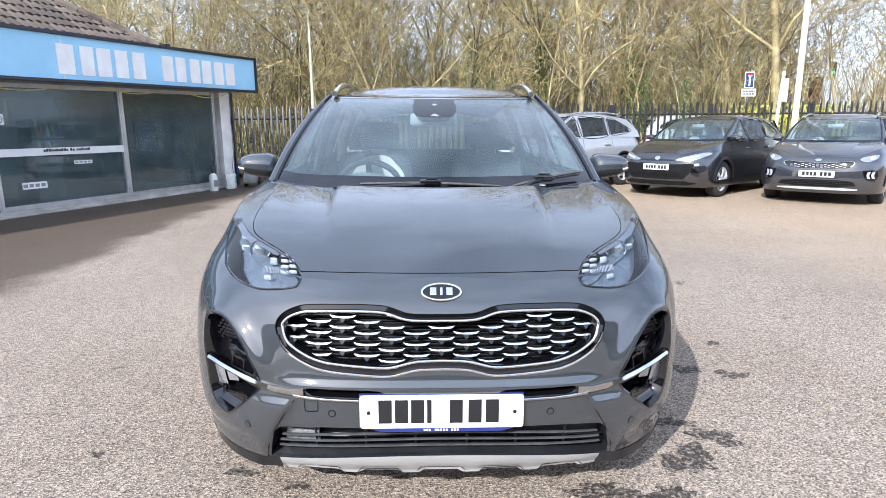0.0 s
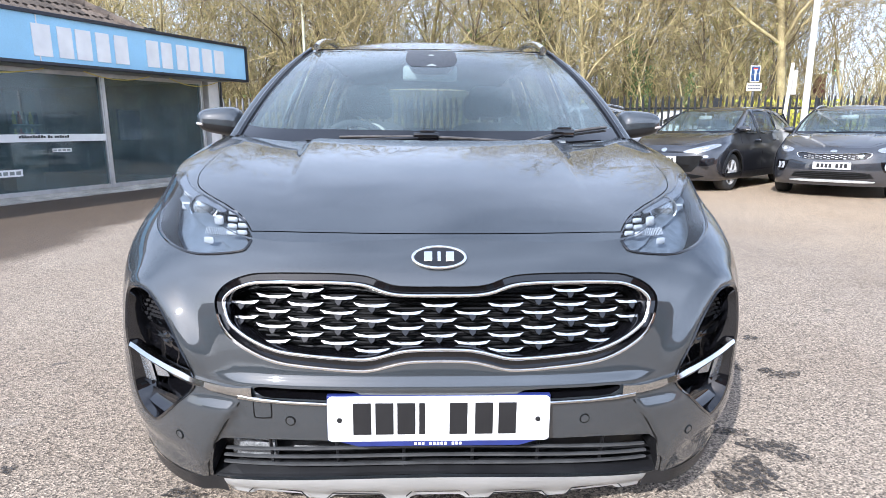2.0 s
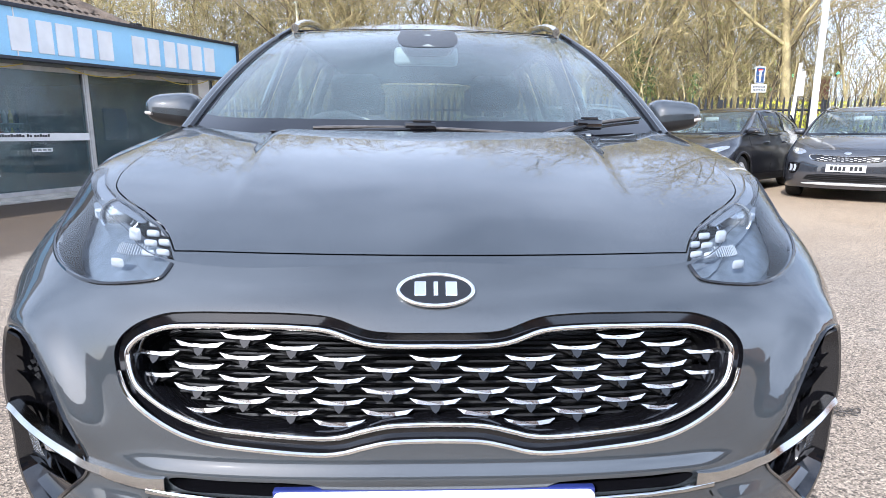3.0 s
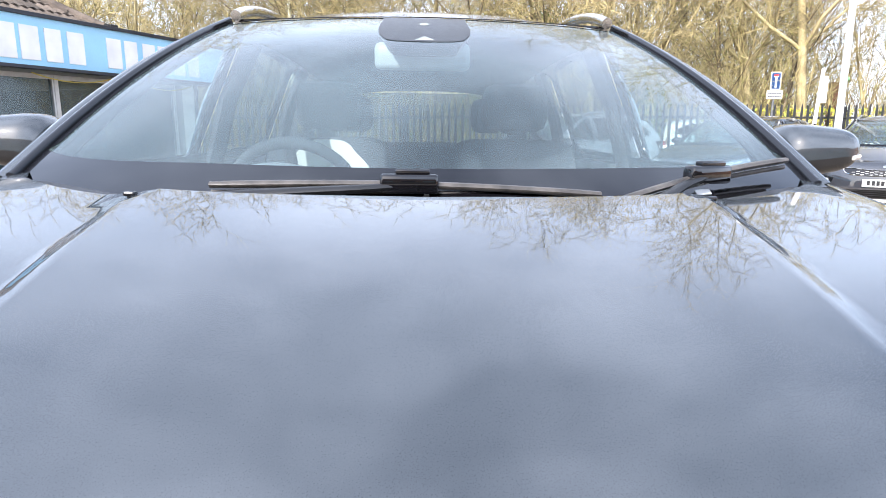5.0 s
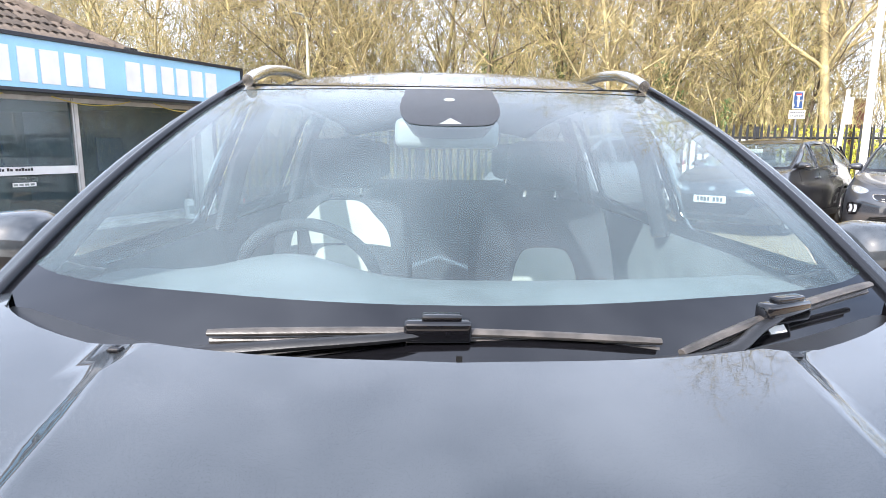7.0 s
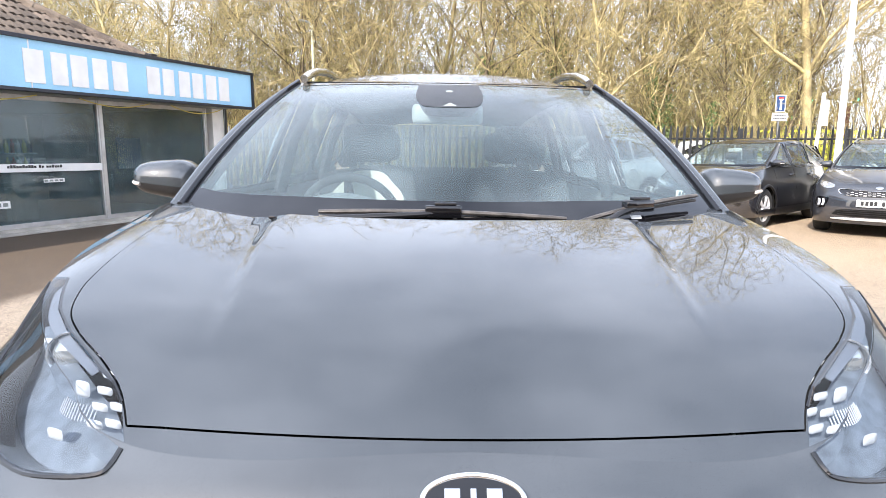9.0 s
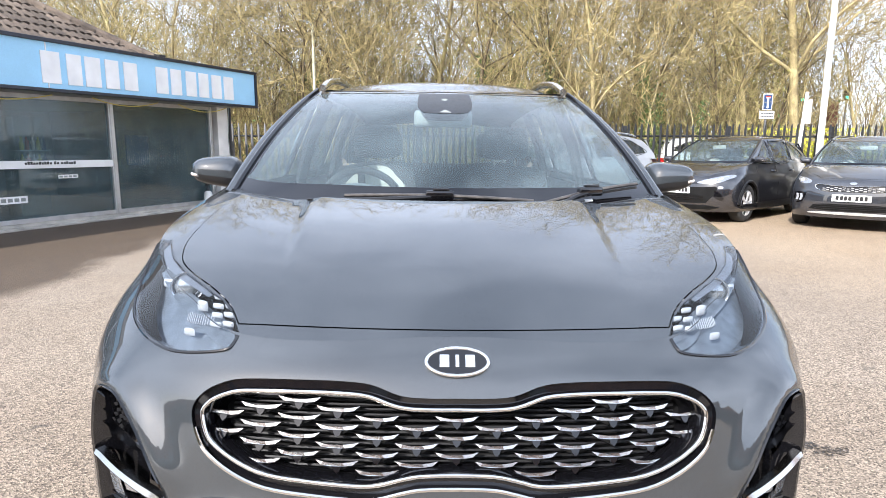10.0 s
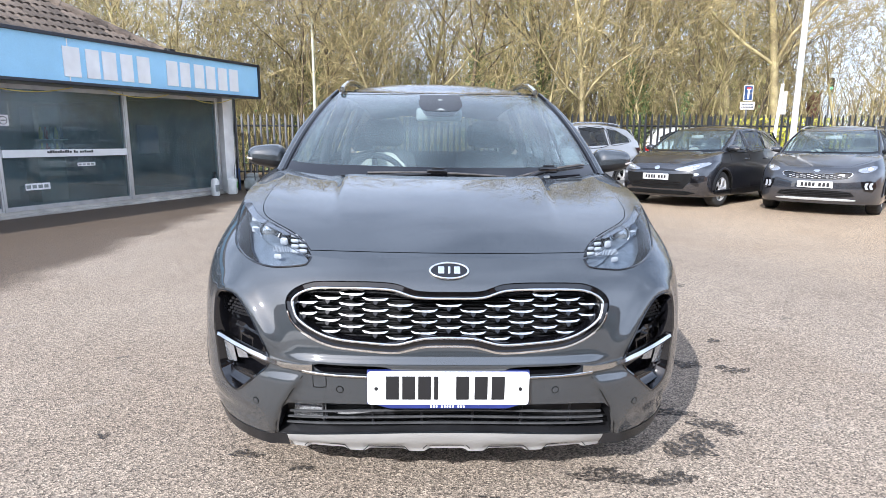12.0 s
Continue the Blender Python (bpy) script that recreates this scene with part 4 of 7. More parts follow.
for side in (1, 0):
    wg = cut_sheet("wing" if side else "bonnet_lip", wing_outer, [offset_loop(bon, -0.0026, -0.0026, -0.0026), LAMP_TOP, mirror(LAMP_TOP)], [p for p in spots if not inside(p, bon)], place_h, hood_normal, PAINT, hero, where=lambda c: (abs(c.x) < 0.50 and c.y < 0.25) if side == 0 else c.x > 0 and not (abs(c.x) < 0.50 and c.y < 0.25))
    if side:
        main_piece(wg)
        me = bpy.data.meshes.new("wing")
        me.from_pydata([(-v.co.x, v.co.y, v.co.z) for v in wg.data.vertices], [], [tuple(reversed(p.vertices)) for p in wg.data.polygons])
        me.materials.append(PAINT)
        me.polygons.foreach_set("use_smooth", [True] * len(me.polygons))
        me.normals_split_custom_set_from_vertices([hood_normal(v.co.x, v.co.y) for v in me.vertices])
        new("wing", me).parent = hero
bm = bmesh.new()
tube(bm, [(x, y, hood(x, y) - 0.004) for x, y in offset_loop(bon, -0.0014, -0.0014, -0.0014)], 0.0021, 6, True)
part("bonnet_gap", bm, MATT_BLACK, hero)

# grille: black frame, bright outline, deep back, honeycomb wings
ring1, ring2, ring3 = offset_loop(GRILLE, 0.012, 0.012, 0.010), offset_loop(GRILLE, 0.020, 0.022, 0.030), offset_loop(GRILLE, 0.024, 0.028, 0.036)
bm = bmesh.new()
rows = []
for loop, out in ((GRILLE, 0.0), (GRILLE, -0.010), (ring1, -0.014), (ring2, -0.006), (ring3, -0.020), (ring3, -0.085)):
    rows.append([bm.verts.new(on_nose(x, z, out)) for x, z in loop])
for a, b in zip(rows, rows[1:]):
    for i in range(len(a)):
        bm.faces.new((a[i], a[(i + 1) % len(a)], b[(i + 1) % len(a)], b[i]))
grille = part("grille", bm, GLOSS_BLACK, hero, "gloss black grille frame", True)
bm = bmesh.new()
tube(bm, [on_nose(x, z, -0.003) for x, z in ring2], 0.0048, 8, True, up=(0, 1, 0))
part("bright_outline", bm, CHROME, grille, "bright chrome outline of the grille", True)
low_line = [p for p in offset_loop(GRILLE, 0.003, 0.003, 0.003)]
low_seg = [p for p in low_line if p[1] < 0.70]
low_seg.sort(key=lambda p: p[0])
bm = bmesh.new()
tube(bm, [on_nose(x, z, -0.001) for x, z in low_seg], 0.004, 6, up=(0, 1, 0))
part("lower_bright_line", bm, CHROME, grille, "thin chrome line under the grille", True)
bm = bmesh.new()
bmv = [bm.verts.new(on_nose(x, z, -0.082)) for x, z in ring3]
bm.faces.new(bmv)
part("backing", bm, MATT_BLACK, grille)
for k in range(15):
    z = 0.60 + k * 0.0125
    xs = [p[0] for p in ring3 if abs(p[1] - z) < 0.02]
    if xs:
        w = max(abs(v) for v in xs) - 0.03
        bm = bmesh.new()
        tube(bm, [on_nose(w * t / 8, z, -0.062) for t in range(-8, 9)], 0.0028, 4, up=(0, 1, 0))
        part("cooling_slat", bm, SATIN_BLACK, grille)


def fin_mesh():
    """Winged honeycomb element: a bright upswept blade over a black tooth."""
    bm = bmesh.new()
    wing = [(-0.046, 0.0065), (-0.030, 0.0025), (-0.012, 0.0), (0.012, 0.0), (0.030, 0.0025), (0.046, 0.0065), (0.034, -0.0055), (0.016, -0.0085), (-0.016, -0.0085), (-0.034, -0.0055)]
    plate(bm, [(a, b) for a, b in wing], lambda a, b, d: Vector((a, d - 0.004 * (1 - abs(a) / 0.046), b)), 0.006)
    tooth = [(-0.010, -0.009), (0.010, -0.009), (0.006, -0.020), (0.0, -0.027), (-0.006, -0.020)]
    plate(bm, tooth, lambda a, b, d: Vector((a, d - 0.001, b)), 0.014, 1)
    web = [(-0.046, 0.005), (-0.012, -0.008), (0.012, -0.008), (0.046, 0.005), (0.012, -0.018), (-0.012, -0.018)]
    plate(bm, web, lambda a, b, d: Vector((a, d + 0.006, b)), 0.020, 2)
    bmesh.ops.recalc_face_normals(bm, faces=bm.faces)
    me = bpy.data.meshes.new("grille_wing")
    bm.to_mesh(me)
    bm.free()
    for mt in (FIN_CHROME, GLOSS_BLACK, MATT_BLACK):
        me.materials.append(mt)
    return me


FIN = fin_mesh()
fin_area = offset_loop(GRILLE, 0.028, 0.042, 0.040)
for k in range(-6, 7):
    for j in range(8):
        x, z = k * 0.080, 0.760 - j * 0.0365 - (0.01825 if k % 2 else 0.0)
        if inside((x, z), fin_area):
            s = s_at(x, z)
            n = sheet_normal(s, z)
            yaw = math.degrees(math.atan2(n.x, -n.y))
            p = on_nose(x, z, -0.030)
            share("grille_wing", FIN, grille, pose(p.x, p.y, p.z, -22, 0, yaw) @ Matrix.Diagonal((0.95, 1, 0.76, 1)))

# oval badge drawn as a plain dark oval with a bright ring and blank bars
n0 = sheet_normal(0, 0.822)
tilt = math.degrees(math.atan2(n0.z, -n0.y))
bp0 = on_nose(0, 0.822, 0.0)
badge = new("badge")
badge.parent = hero
badge.matrix_basis = pose(bp0.x, bp0.y, bp0.z, -tilt, 0, 0)
bm = bmesh.new()
plate(bm, [(0.060 * math.cos(k * math.tau / 40), 0.0285 * math.sin(k * math.tau / 40)) for k in range(40)], lambda a, b, d: Vector((a, d - 0.005, b)), 0.006)
part("badge_field", bm, GLOSS_BLACK, badge)
bm = bmesh.new()
tube(bm, [(0.063 * math.cos(k * math.tau / 48), -0.003, 0.0305 * math.sin(k * math.tau / 48)) for k in range(48)], 0.0042, 8, True, up=(0, 1, 0))
part("badge_ring", bm, CHROME, badge, "chrome oval ring", True)
for bx, bw in ((-0.026, 0.020), (0.0, 0.008), (0.026, 0.020)):
    bm = bmesh.new()
    box(bm, (bx - bw / 2, -0.009, -0.014), (bx + bw / 2, -0.004, 0.014), bev=0.0015)
    part("badge_bar", bm, CHROME, badge)

# number plate: characters shown as plain bars
plate_ob = new("number_plate")
plate_ob.parent = hero
plate_ob.matrix_basis = pose(0.0, 0.0, 0.459, 0, 0, 0)
bm = bmesh.new()
rr = [(0.26 - 0.010 + 0.010 * math.cos(a), 0.0555 - 0.010 + 0.010 * math.sin(a)) for a in (0, 0.5, 1.07, 1.57)]
rr += [(-x, z) for x, z in rr[::-1]] + [(-x, -z) for x, z in rr] + [(x, -z) for x, z in rr[::-1]]
plate(bm, rr, lambda a, b, d: Vector((a, d, b)), 0.006)
part("plate_face", bm, WHITE_PLATE, plate_ob, "white reflective plate")
for x in (-0.180, -0.128, -0.077, -0.040, 0.045, 0.105, 0.160):
    w = 0.042 if x != -0.040 else 0.014
    bm = bmesh.new()
    box(bm, (x - w / 2, -0.002, -0.038), (x + w / 2, 0.001, 0.041), bev=0.0008)
    part("plate_bar", bm, PLATE_INK, plate_ob, "black bar standing for a character")
for x in (-0.232, 0.232):
    bm = bmesh.new()
    cyl(bm, (x, -0.003, -0.001), (x, 0.002, -0.001), 0.006, 0.006, 14)
    part("plate_screw", bm, PLATE_INK, plate_ob)
bm = bmesh.new()
box(bm, (-0.262, 0.005, -0.0575), (0.262, 0.020, 0.0575), bev=0.003)
plate(bm, [(-0.235, -0.056), (-0.19, -0.069), (0.19, -0.069), (0.235, -0.056)], lambda a, b, d: Vector((a, d + 0.001, b)), 0.012)
part("plate_holder", bm, BLUE_INK, plate_ob, "navy blue plate holder")
for k in range(13):
    if k in (3, 9):
        continue
    bm = bmesh.new()
    box(bm, (-0.058 + k * 0.0088, -0.0005, -0.0655), (-0.0525 + k * 0.0088, 0.0015, -0.0590))
    part("writing_bar", bm, SIGN_WHITE, plate_ob)

SLAT_GREY = material("slat_grey", (0.07, 0.072, 0.075), 0.3, 0.3, 0.2, 20.0)
COOLER = material("cooler_alloy", (0.20, 0.205, 0.21), 0.6, 0.2, 0.4, 60.0, 0.6, 200.0, fine=0.4)
# lower intake with slats, uprights and a grey cooler at one end
bm = bmesh.new()
rows = []
for loop, out in ((LOWER, 0.0), (LOWER, -0.008), (offset_loop(LOWER, 0.006, 0.006, 0.006), -0.07)):
    rows.append([bm.verts.new(on_nose(x, z, out)) for x, z in loop])
for a, b in zip(rows, rows[1:]):
    for i in range(len(a)):
        bm.faces.new((a[i], a[(i + 1) % len(a)], b[(i + 1) % len(a)], b[i]))
bm.faces.new(rows[-1])
intake = part("lower_intake", bm, SATIN_BLACK, hero, "black lower air intake")
for z, w in ((0.362, 0.535), (0.335, 0.545), (0.307, 0.552)):
    bm = bmesh.new()
    tube(bm, [on_nose(w * t / 14, z - 0.03 * (abs(t) / 14) ** 2, -0.020) for t in range(-14, 15)], 0.0042, 6, flat=1.4, up=(0, 1, 0))
    part("slat", bm, SLAT_GREY, intake, smooth=True)
for x in (-0.42, -0.25, -0.085, 0.085, 0.25, 0.42):
    bm = bmesh.new()
    a, b = on_nose(x, 0.382, -0.028), on_nose(x, 0.285, -0.028)
    tube(bm, [a, b], 0.0045, 6)
    part("upright", bm, SATIN_BLACK, intake)
for k in range(3):
    bm = bmesh.new()
    z = 0.372 - k * 0.033
    vs = [on_nose(-0.525 - 0.006 * k, z, -0.045), on_nose(-0.418, z, -0.045), on_nose(-0.418, z - 0.027, -0.045), on_nose(-0.53 - 0.006 * k, z - 0.027, -0.045)]
    f = bm.faces.new([bm.verts.new(v) for v in vs])
    r = bmesh.ops.extrude_face_region(bm, geom=[f])
    bmesh.ops.translate(bm, verts=[v for v in r["geom"] if isinstance(v, bmesh.types.BMVert)], vec=(0, 0.02, 0))
    part("cooler_fin", bm, COOLER, intake, "dull grey cooler seen behind the slats")

# silver skid plate with scallops along its lower edge
def skid(u, v):
    x = -0.545 + 1.09 * u
    a = abs(x)
    ztop = 0.290 - 0.042 * (a / 0.545) ** 2.2
    zbot = 0.187 - 0.004 * (a / 0.545) ** 2
    dx = abs((x + 0.1023 + 2.045) % 0.2045 - 0.10225)
    wob = 0.012 * (1 - smoothstep(0.056, 0.078, dx)) * smoothstep(0.45, 1.0, v) * (a < 0.50)
    z = ztop + (zbot - ztop) * v
    p = on_nose(x, max(z, 0.2), 0.012)
    return Vector((x, p.y - 0.006 + 0.022 * v * v, z + wob * 0.9))


bm = bmesh.new()
grid(bm, skid, 116, 14)
grid(bm, lambda u, v: skid(u, 1.0) + Vector((0, 0.03 * v, 0.012 * v)), 116, 1)
part("skid_plate", bm, SILVER_PLASTIC, hero, "pale silver skid plate with scalloped edge", True)
bm = bmesh.new()
grid(bm, lambda u, v: skid(u, 1.0) + Vector((0, 0.02 + 0.5 * v, 0.02 + 0.0 * v)), 40, 1)
grid(bm, lambda u, v: Vector(((-0.86 + 1.72 * u), sheet(s_at(-0.86 + 1.72 * u, 0.22), 0.22).y + 0.01 + 0.45 * v, 0.215 - 0.02 * v)), 40, 1)
part("undertray", bm, MATT_BLACK, hero)
for sg in (1, -1):
    bm = bmesh.new()
    sa, sb = s_at(0.548, 0.24), S1 - 0.02
    grid(bm, lambda u, v: (lambda p, q: Vector((p.x * (1 - 0.012 * v), p.y + 0.006 * v, 0.236 - 0.042 * v)))(sheet(sg * (sa + (sb - sa) * u), 0.236) + sheet_normal(sg * (sa + (sb - sa) * u), 0.236) * 0.003, 0), 24, 3)
    part("chin_strip", bm, SATIN_BLACK, hero, "black plastic strip along the bumper's lower edge", True)
for x0, x1 in ((-0.49, -0.33), (-0.285, -0.125), (-0.08, 0.08), (0.125, 0.285), (0.33, 0.49)):
    bm = bmesh.new()
    xm = (x0 + x1) / 2
    pts = []
    for a, b in ((x0, 0.208), (x0 + 0.018, 0.226), (x1 - 0.018, 0.226), (x1, 0.208)):
        p = skid((a + 0.545) / 1.09, 0.72)
        pts.append((a, p.y - 0.002, b - 0.012 * (abs(xm) > 0.2)))
    tube(bm, pts, 0.0016, 6, up=(0, 1, 0))
    part("skid_ridge", bm, SATIN_BLACK, hero)

# bumper corner panel line, tow cover, sensors
for sg in (1, -1):
    bm = bmesh.new()
    tube(bm, [on_nose(sg * x, z, -0.001) for x, z in ((0.474, 0.483), (0.512, 0.425), (0.547, 0.366), (0.578, 0.29), (0.592, 0.225))], 0.0028, 6, up=(0, 1, 0))
    part("panel_gap", bm, MATT_BLACK, hero)
    for x, z in ((0.640, 0.372), (0.352, 0.443)):
        bm = bmesh.new()
        n = sheet_normal(s_at(sg * x, z), z)
        c = on_nose(sg * x, z, 0.0)
        cyl(bm, c - n * 0.004, c + n * 0.002, 0.0105, 0.0095, 18)
        sob = part("parking_sensor", bm, PAINT, hero)
        bm = bmesh.new()
        m = Matrix.Translation(c + n * 0.0005) @ n.to_track_quat("Z", "Y").to_matrix().to_4x4()
        tube(bm, [m @ Vector((0.0115 * math.cos(k * math.tau / 18), 0.0115 * math.sin(k * math.tau / 18), 0)) for k in range(18)], 0.0014, 5, True, up=n)
        part("sensor_ring", bm, MATT_BLACK, sob)
bm = bmesh.new()
tube(bm, [on_nose(x, z, 0.0) for x, z in smooth_loop([(-0.440, 0.486), (-0.440, 0.452), (-0.432, 0.446), (-0.404, 0.448), (-0.397, 0.454), (-0.397, 0.488)], 4, False)], 0.0016, 5, up=(0, 1, 0))
part("tow_cover", bm, MATT_BLACK, hero)

# slots beside the plate, fog lamp pods and the bright blades that cross them
BLADE_TOP = smooth_loop([(0.790, 0.580), (0.760, 0.575), (0.699, 0.562), (0.638, 0.548), (0.574, 0.535), (0.500, 0.527), (0.436, 0.532)], 5, False)
BLADE_LOW = smooth_loop([(0.790, 0.562), (0.760, 0.555), (0.699, 0.542), (0.638, 0.524), (0.574, 0.509), (0.500, 0.497), (0.436, 0.495)], 5, False)
for sg in (1, -1):
    lp = SLOT if sg > 0 else mirror(SLOT)
    bm = bmesh.new()
    rows = [[bm.verts.new(on_nose(x, z, o)) for x, z in lp] for o in (0.0, -0.05)]
    for i in range(len(lp)):
        bm.faces.new((rows[0][i], rows[0][(i + 1) % len(lp)], rows[1][(i + 1) % len(lp)], rows[1][i]))
    bm.faces.new(rows[1])
    part("bumper_slot", bm, GLOSS_BLACK, hero)
    lp = FOG if sg > 0 else mirror(FOG)
    bm = bmesh.new()
    in1, in2 = offset_loop(lp, 0.006, 0.006, 0.006), offset_loop(lp, 0.016, 0.020, 0.018)
    rows = [[bm.verts.new(on_nose(x, z, o)) for x, z in l] for l, o in ((lp, 0.0), (lp, 0.004), (in1, 0.002), (in2, -0.035), (in2, -0.05))]
    for a, b in zip(rows, rows[1:]):
        for i in range(len(a)):
            bm.faces.new((a[i], a[(i + 1) % len(a)], b[(i + 1) % len(a)], b[i]))
    cen = bm.verts.new(on_nose(sg * 0.70, 0.55, -0.05))
    for i in range(len(lp)):
        bm.faces.new((rows[-1][i], rows[-1][(i + 1) % len(lp)], cen))
    pod = part("fog_lamp_pod", bm, GLOSS_BLACK, hero, "gloss black fog lamp pod", True)
    # inner vanes and mesh
    for za, zb, xa, xb in ((0.606, 0.592, 0.640, 0.790), (0.634, 0.622, 0.655, 0.790)):
        bm = bmesh.new()
        grid(bm, lambda u, v: on_nose(sg * (xa + (xb - xa) * u), za + (zb - za) * v + 0.030 * u * u, -0.012 - 0.03 * v), 8, 2)
        part("vane", bm, GLOSS_BLACK, pod, smooth=True)
    bm = bmesh.new()
    for k in range(9):
        for j in range(6):
            x, z = 0.680 + k * 0.0135 + 0.006 * (j % 2), 0.706 - j * 0.011
            if inside((x, z), in2 if sg > 0 else mirror(in2)):
                c = on_nose(sg * x, z, -0.036)
                box(bm, c - Vector((0.0045, 0.002, 0.0035)), c + Vector((0.0045, 0.002, 0.0035)))
    part("mesh_insert", bm, SATIN_BLACK, pod)
    for xa, xb in ((0.690, 0.734), (0.740, 0.786)):
        bm = bmesh.new()
        grid(bm, lambda u, v: on_nose(sg * (xa + (xb - xa) * u), 0.540 - (0.034 + 0.026 * (xb > 0.75) + 0.02 * u) * v + 0.012 * u, -0.010 - 0.012 * v), 6, 4)
        part("fog_lamp", bm, REFLECTOR, pod, "silvery fog lamp reflector", True)
    bm = bmesh.new()
    grid(bm, lambda u, v: on_nose(sg * (0.660 + 0.120 * u), 0.470 - 0.07 * v * (1 - 0.3 * u), -0.012 - 0.02 * math.sin(v * 3.1)), 8, 6)
    part("lower_scoop", bm, GLOSS_BLACK, pod, smooth=True)
    bm = bmesh.new()
    nb = len(BLADE_TOP) - 1
    prof = ((0.0, -0.012), (0.06, 0.006), (0.55, 0.011), (0.9, 0.006), (1.0, -0.012))
    grid(bm, lambda u, v: on_nose(sg * (BLADE_TOP[round(u * nb)][0] * (1 - prof[round(v * 4)][0]) + BLADE_LOW[round(u * nb)][0] * prof[round(v * 4)][0]),
                                  BLADE_TOP[round(u * nb)][1] * (1 - prof[round(v * 4)][0]) + BLADE_LOW[round(u * nb)][1] * prof[round(v * 4)][0], prof[round(v * 4)][1]), nb, 4)
    tube(bm, [on_nose(sg * x, z, 0.006) for x, z in ((0.47, 0.505), (0.42, 0.4985), (0.36, 0.495), (0.25, 0.493), (0.20, 0.493))], [0.008, 0.006, 0.005, 0.005, 0.005], 8, up=(0, 1, 0))
    part("bright_blade", bm, SATIN_CHROME, hero, "satin chrome blade sweeping to the fog lamp", True)

# headlamps: clear lens, dark housing, projector, light blocks
for sg in (1, -1):
    loop = LAMP if sg > 0 else mirror(LAMP)
    lamp = new("headlamp")
    lamp.parent = hero
    tagged(lamp, "clear headlamp with projector and small light blocks")
    ls = [p[0] for p in loop]
    lz = [p[1] for p in loop]
    sp = [(min(ls) + 0.03 * i, min(lz) + 0.02 * j) for i in range(22) for j in range(14)]
    sp = [p for p in sp if inside(p, loop)]
    ln = cut_sheet("lens", offset_loop(loop, 0.0, 0.002, 0.003), [], sp, lambda s, z: sheet(s, z) + sheet_normal(s, z) * 0.0015, sheet_normal, LENS, lamp)
    ln.visible_shadow = False
    bm = bmesh.new()
    low_n = len(HL_LOW)
    edge = [(sg * a, b) for a, b in LAMP[:low_n]]
    inn = [(sg * a, b) for a, b in offset_loop(LAMP, 0.004, 0.004, 0.004)[:low_n]]
    inn2 = [(sg * a, b) for a, b in offset_loop(LAMP, 0.012, 0.012, 0.014)[:low_n]]
    rows = [[bm.verts.new(sheet(s, z) + sheet_normal(s, z) * o) for s, z in l] for l, o in ((edge, 0.0), (inn, -0.004), (inn2, -0.05))]
    for a, b in zip(rows, rows[1:]):
        for i in range(low_n - 1):
            bm.faces.new((a[i], a[i + 1], b[i + 1], b[i]))
    tube(bm, [sheet(s, z) + sheet_normal(s, z) * 0.001 for s, z in edge], 0.0035, 6)
    tube(bm, [(sg * x, y, hood(x, y) - 0.001) for x, y in LAMP_TOP[16:]], 0.003, 6)
    part("lamp_rim", bm, GLOSS_BLACK, lamp)
    lt = LAMP_TOP if sg > 0 else mirror(LAMP_TOP)
    sp2 = [p for p in [(sg * (0.46 + 0.02 * i), 0.20 + 0.02 * j) for i in range(20) for j in range(26)] if inside(p, lt)]
    l2 = cut_sheet("lens", lt, [], sp2, lambda x, y: Vector((x, y, hood(x, y) + 0.0015)), hood_normal, LENS, lamp)
    l2.visible_shadow = False
    cut_sheet("lamp_housing", lt, [], sp2, lambda x, y: Vector((x, y, hood(x, y) - 0.045)), hood_normal, LAMP_GREY, lamp)
    bm = bmesh.new()
    bl = smooth_loop([(0.762, 0.570), (0.738, 0.512), (0.708, 0.455), (0.660, 0.398), (0.605, 0.347), (0.560, 0.306)], 6, False)
    nb2 = len(bl) - 1
    grid(bm, lambda u, v: (lambda q: Vector((sg * (q[0] + (0.006 + 0.014 * (1 - u)) * v), q[1] - 0.010 * v, hood(q[0], q[1]) - 0.004 - (0.003 + 0.015 * (1 - u)) * v)))(bl[round(u * nb2)]), nb2, 2)
    part("brow", bm, BROW, lamp, "pale brow along the top of the lamp", True)
    cut_sheet("lamp_housing", offset_loop(loop, 0.0, 0.006, 0.010), [], sp, lambda s, z: sheet(s, z) - sheet_normal(s, z) * 0.046, sheet_normal, LAMP_GREY, lamp, "grey inner housing")

    def block(name, c, w, h, mat, bulge=0.006, lab=""):
        """Small pillow-shaped optic facing forward."""
        bm = bmesh.new()

        def at(u, v):
            a, b = 2 * u - 1, 2 * v - 1
            k = (1 - max(abs(a), abs(b)) ** 3)
            return Vector((sg * (c[0] + a * w / 2 * (1 - 0.10 * b * b)), c[1] - bulge * k + 0.35 * a * w / 2, c[2] + b * h / 2 * (1 - 0.16 * a * a)))
        grid(bm, at, 8, 6)
        return part(name, bm, mat, lamp, lab, True)

    # projector: rounded bowl with a glass eye
    c = Vector((sg * 0.652, 0.388, 0.906))
    nrm = Vector((-sg * 0.22, -1.0, 0.12)).normalized()
    m = Matrix.Translation(c) @ nrm.to_track_quat("Z", "Y").to_matrix().to_4x4()
    bm = bmesh.new()
    prof = ((0.039, -0.006), (0.038, 0.002), (0.035, 0.001), (0.031, -0.012))
    grid(bm, lambda u, v: m @ Vector((prof[round(v * 3)][0] * math.cos(u * math.tau), prof[round(v * 3)][0] * 0.95 * math.sin(u * math.tau), prof[round(v * 3)][1])), 28, 3, wrap=True)
    part("projector_ring", bm, REFLECTOR, lamp, "bright projector ring", True)
    bm = bmesh.new()
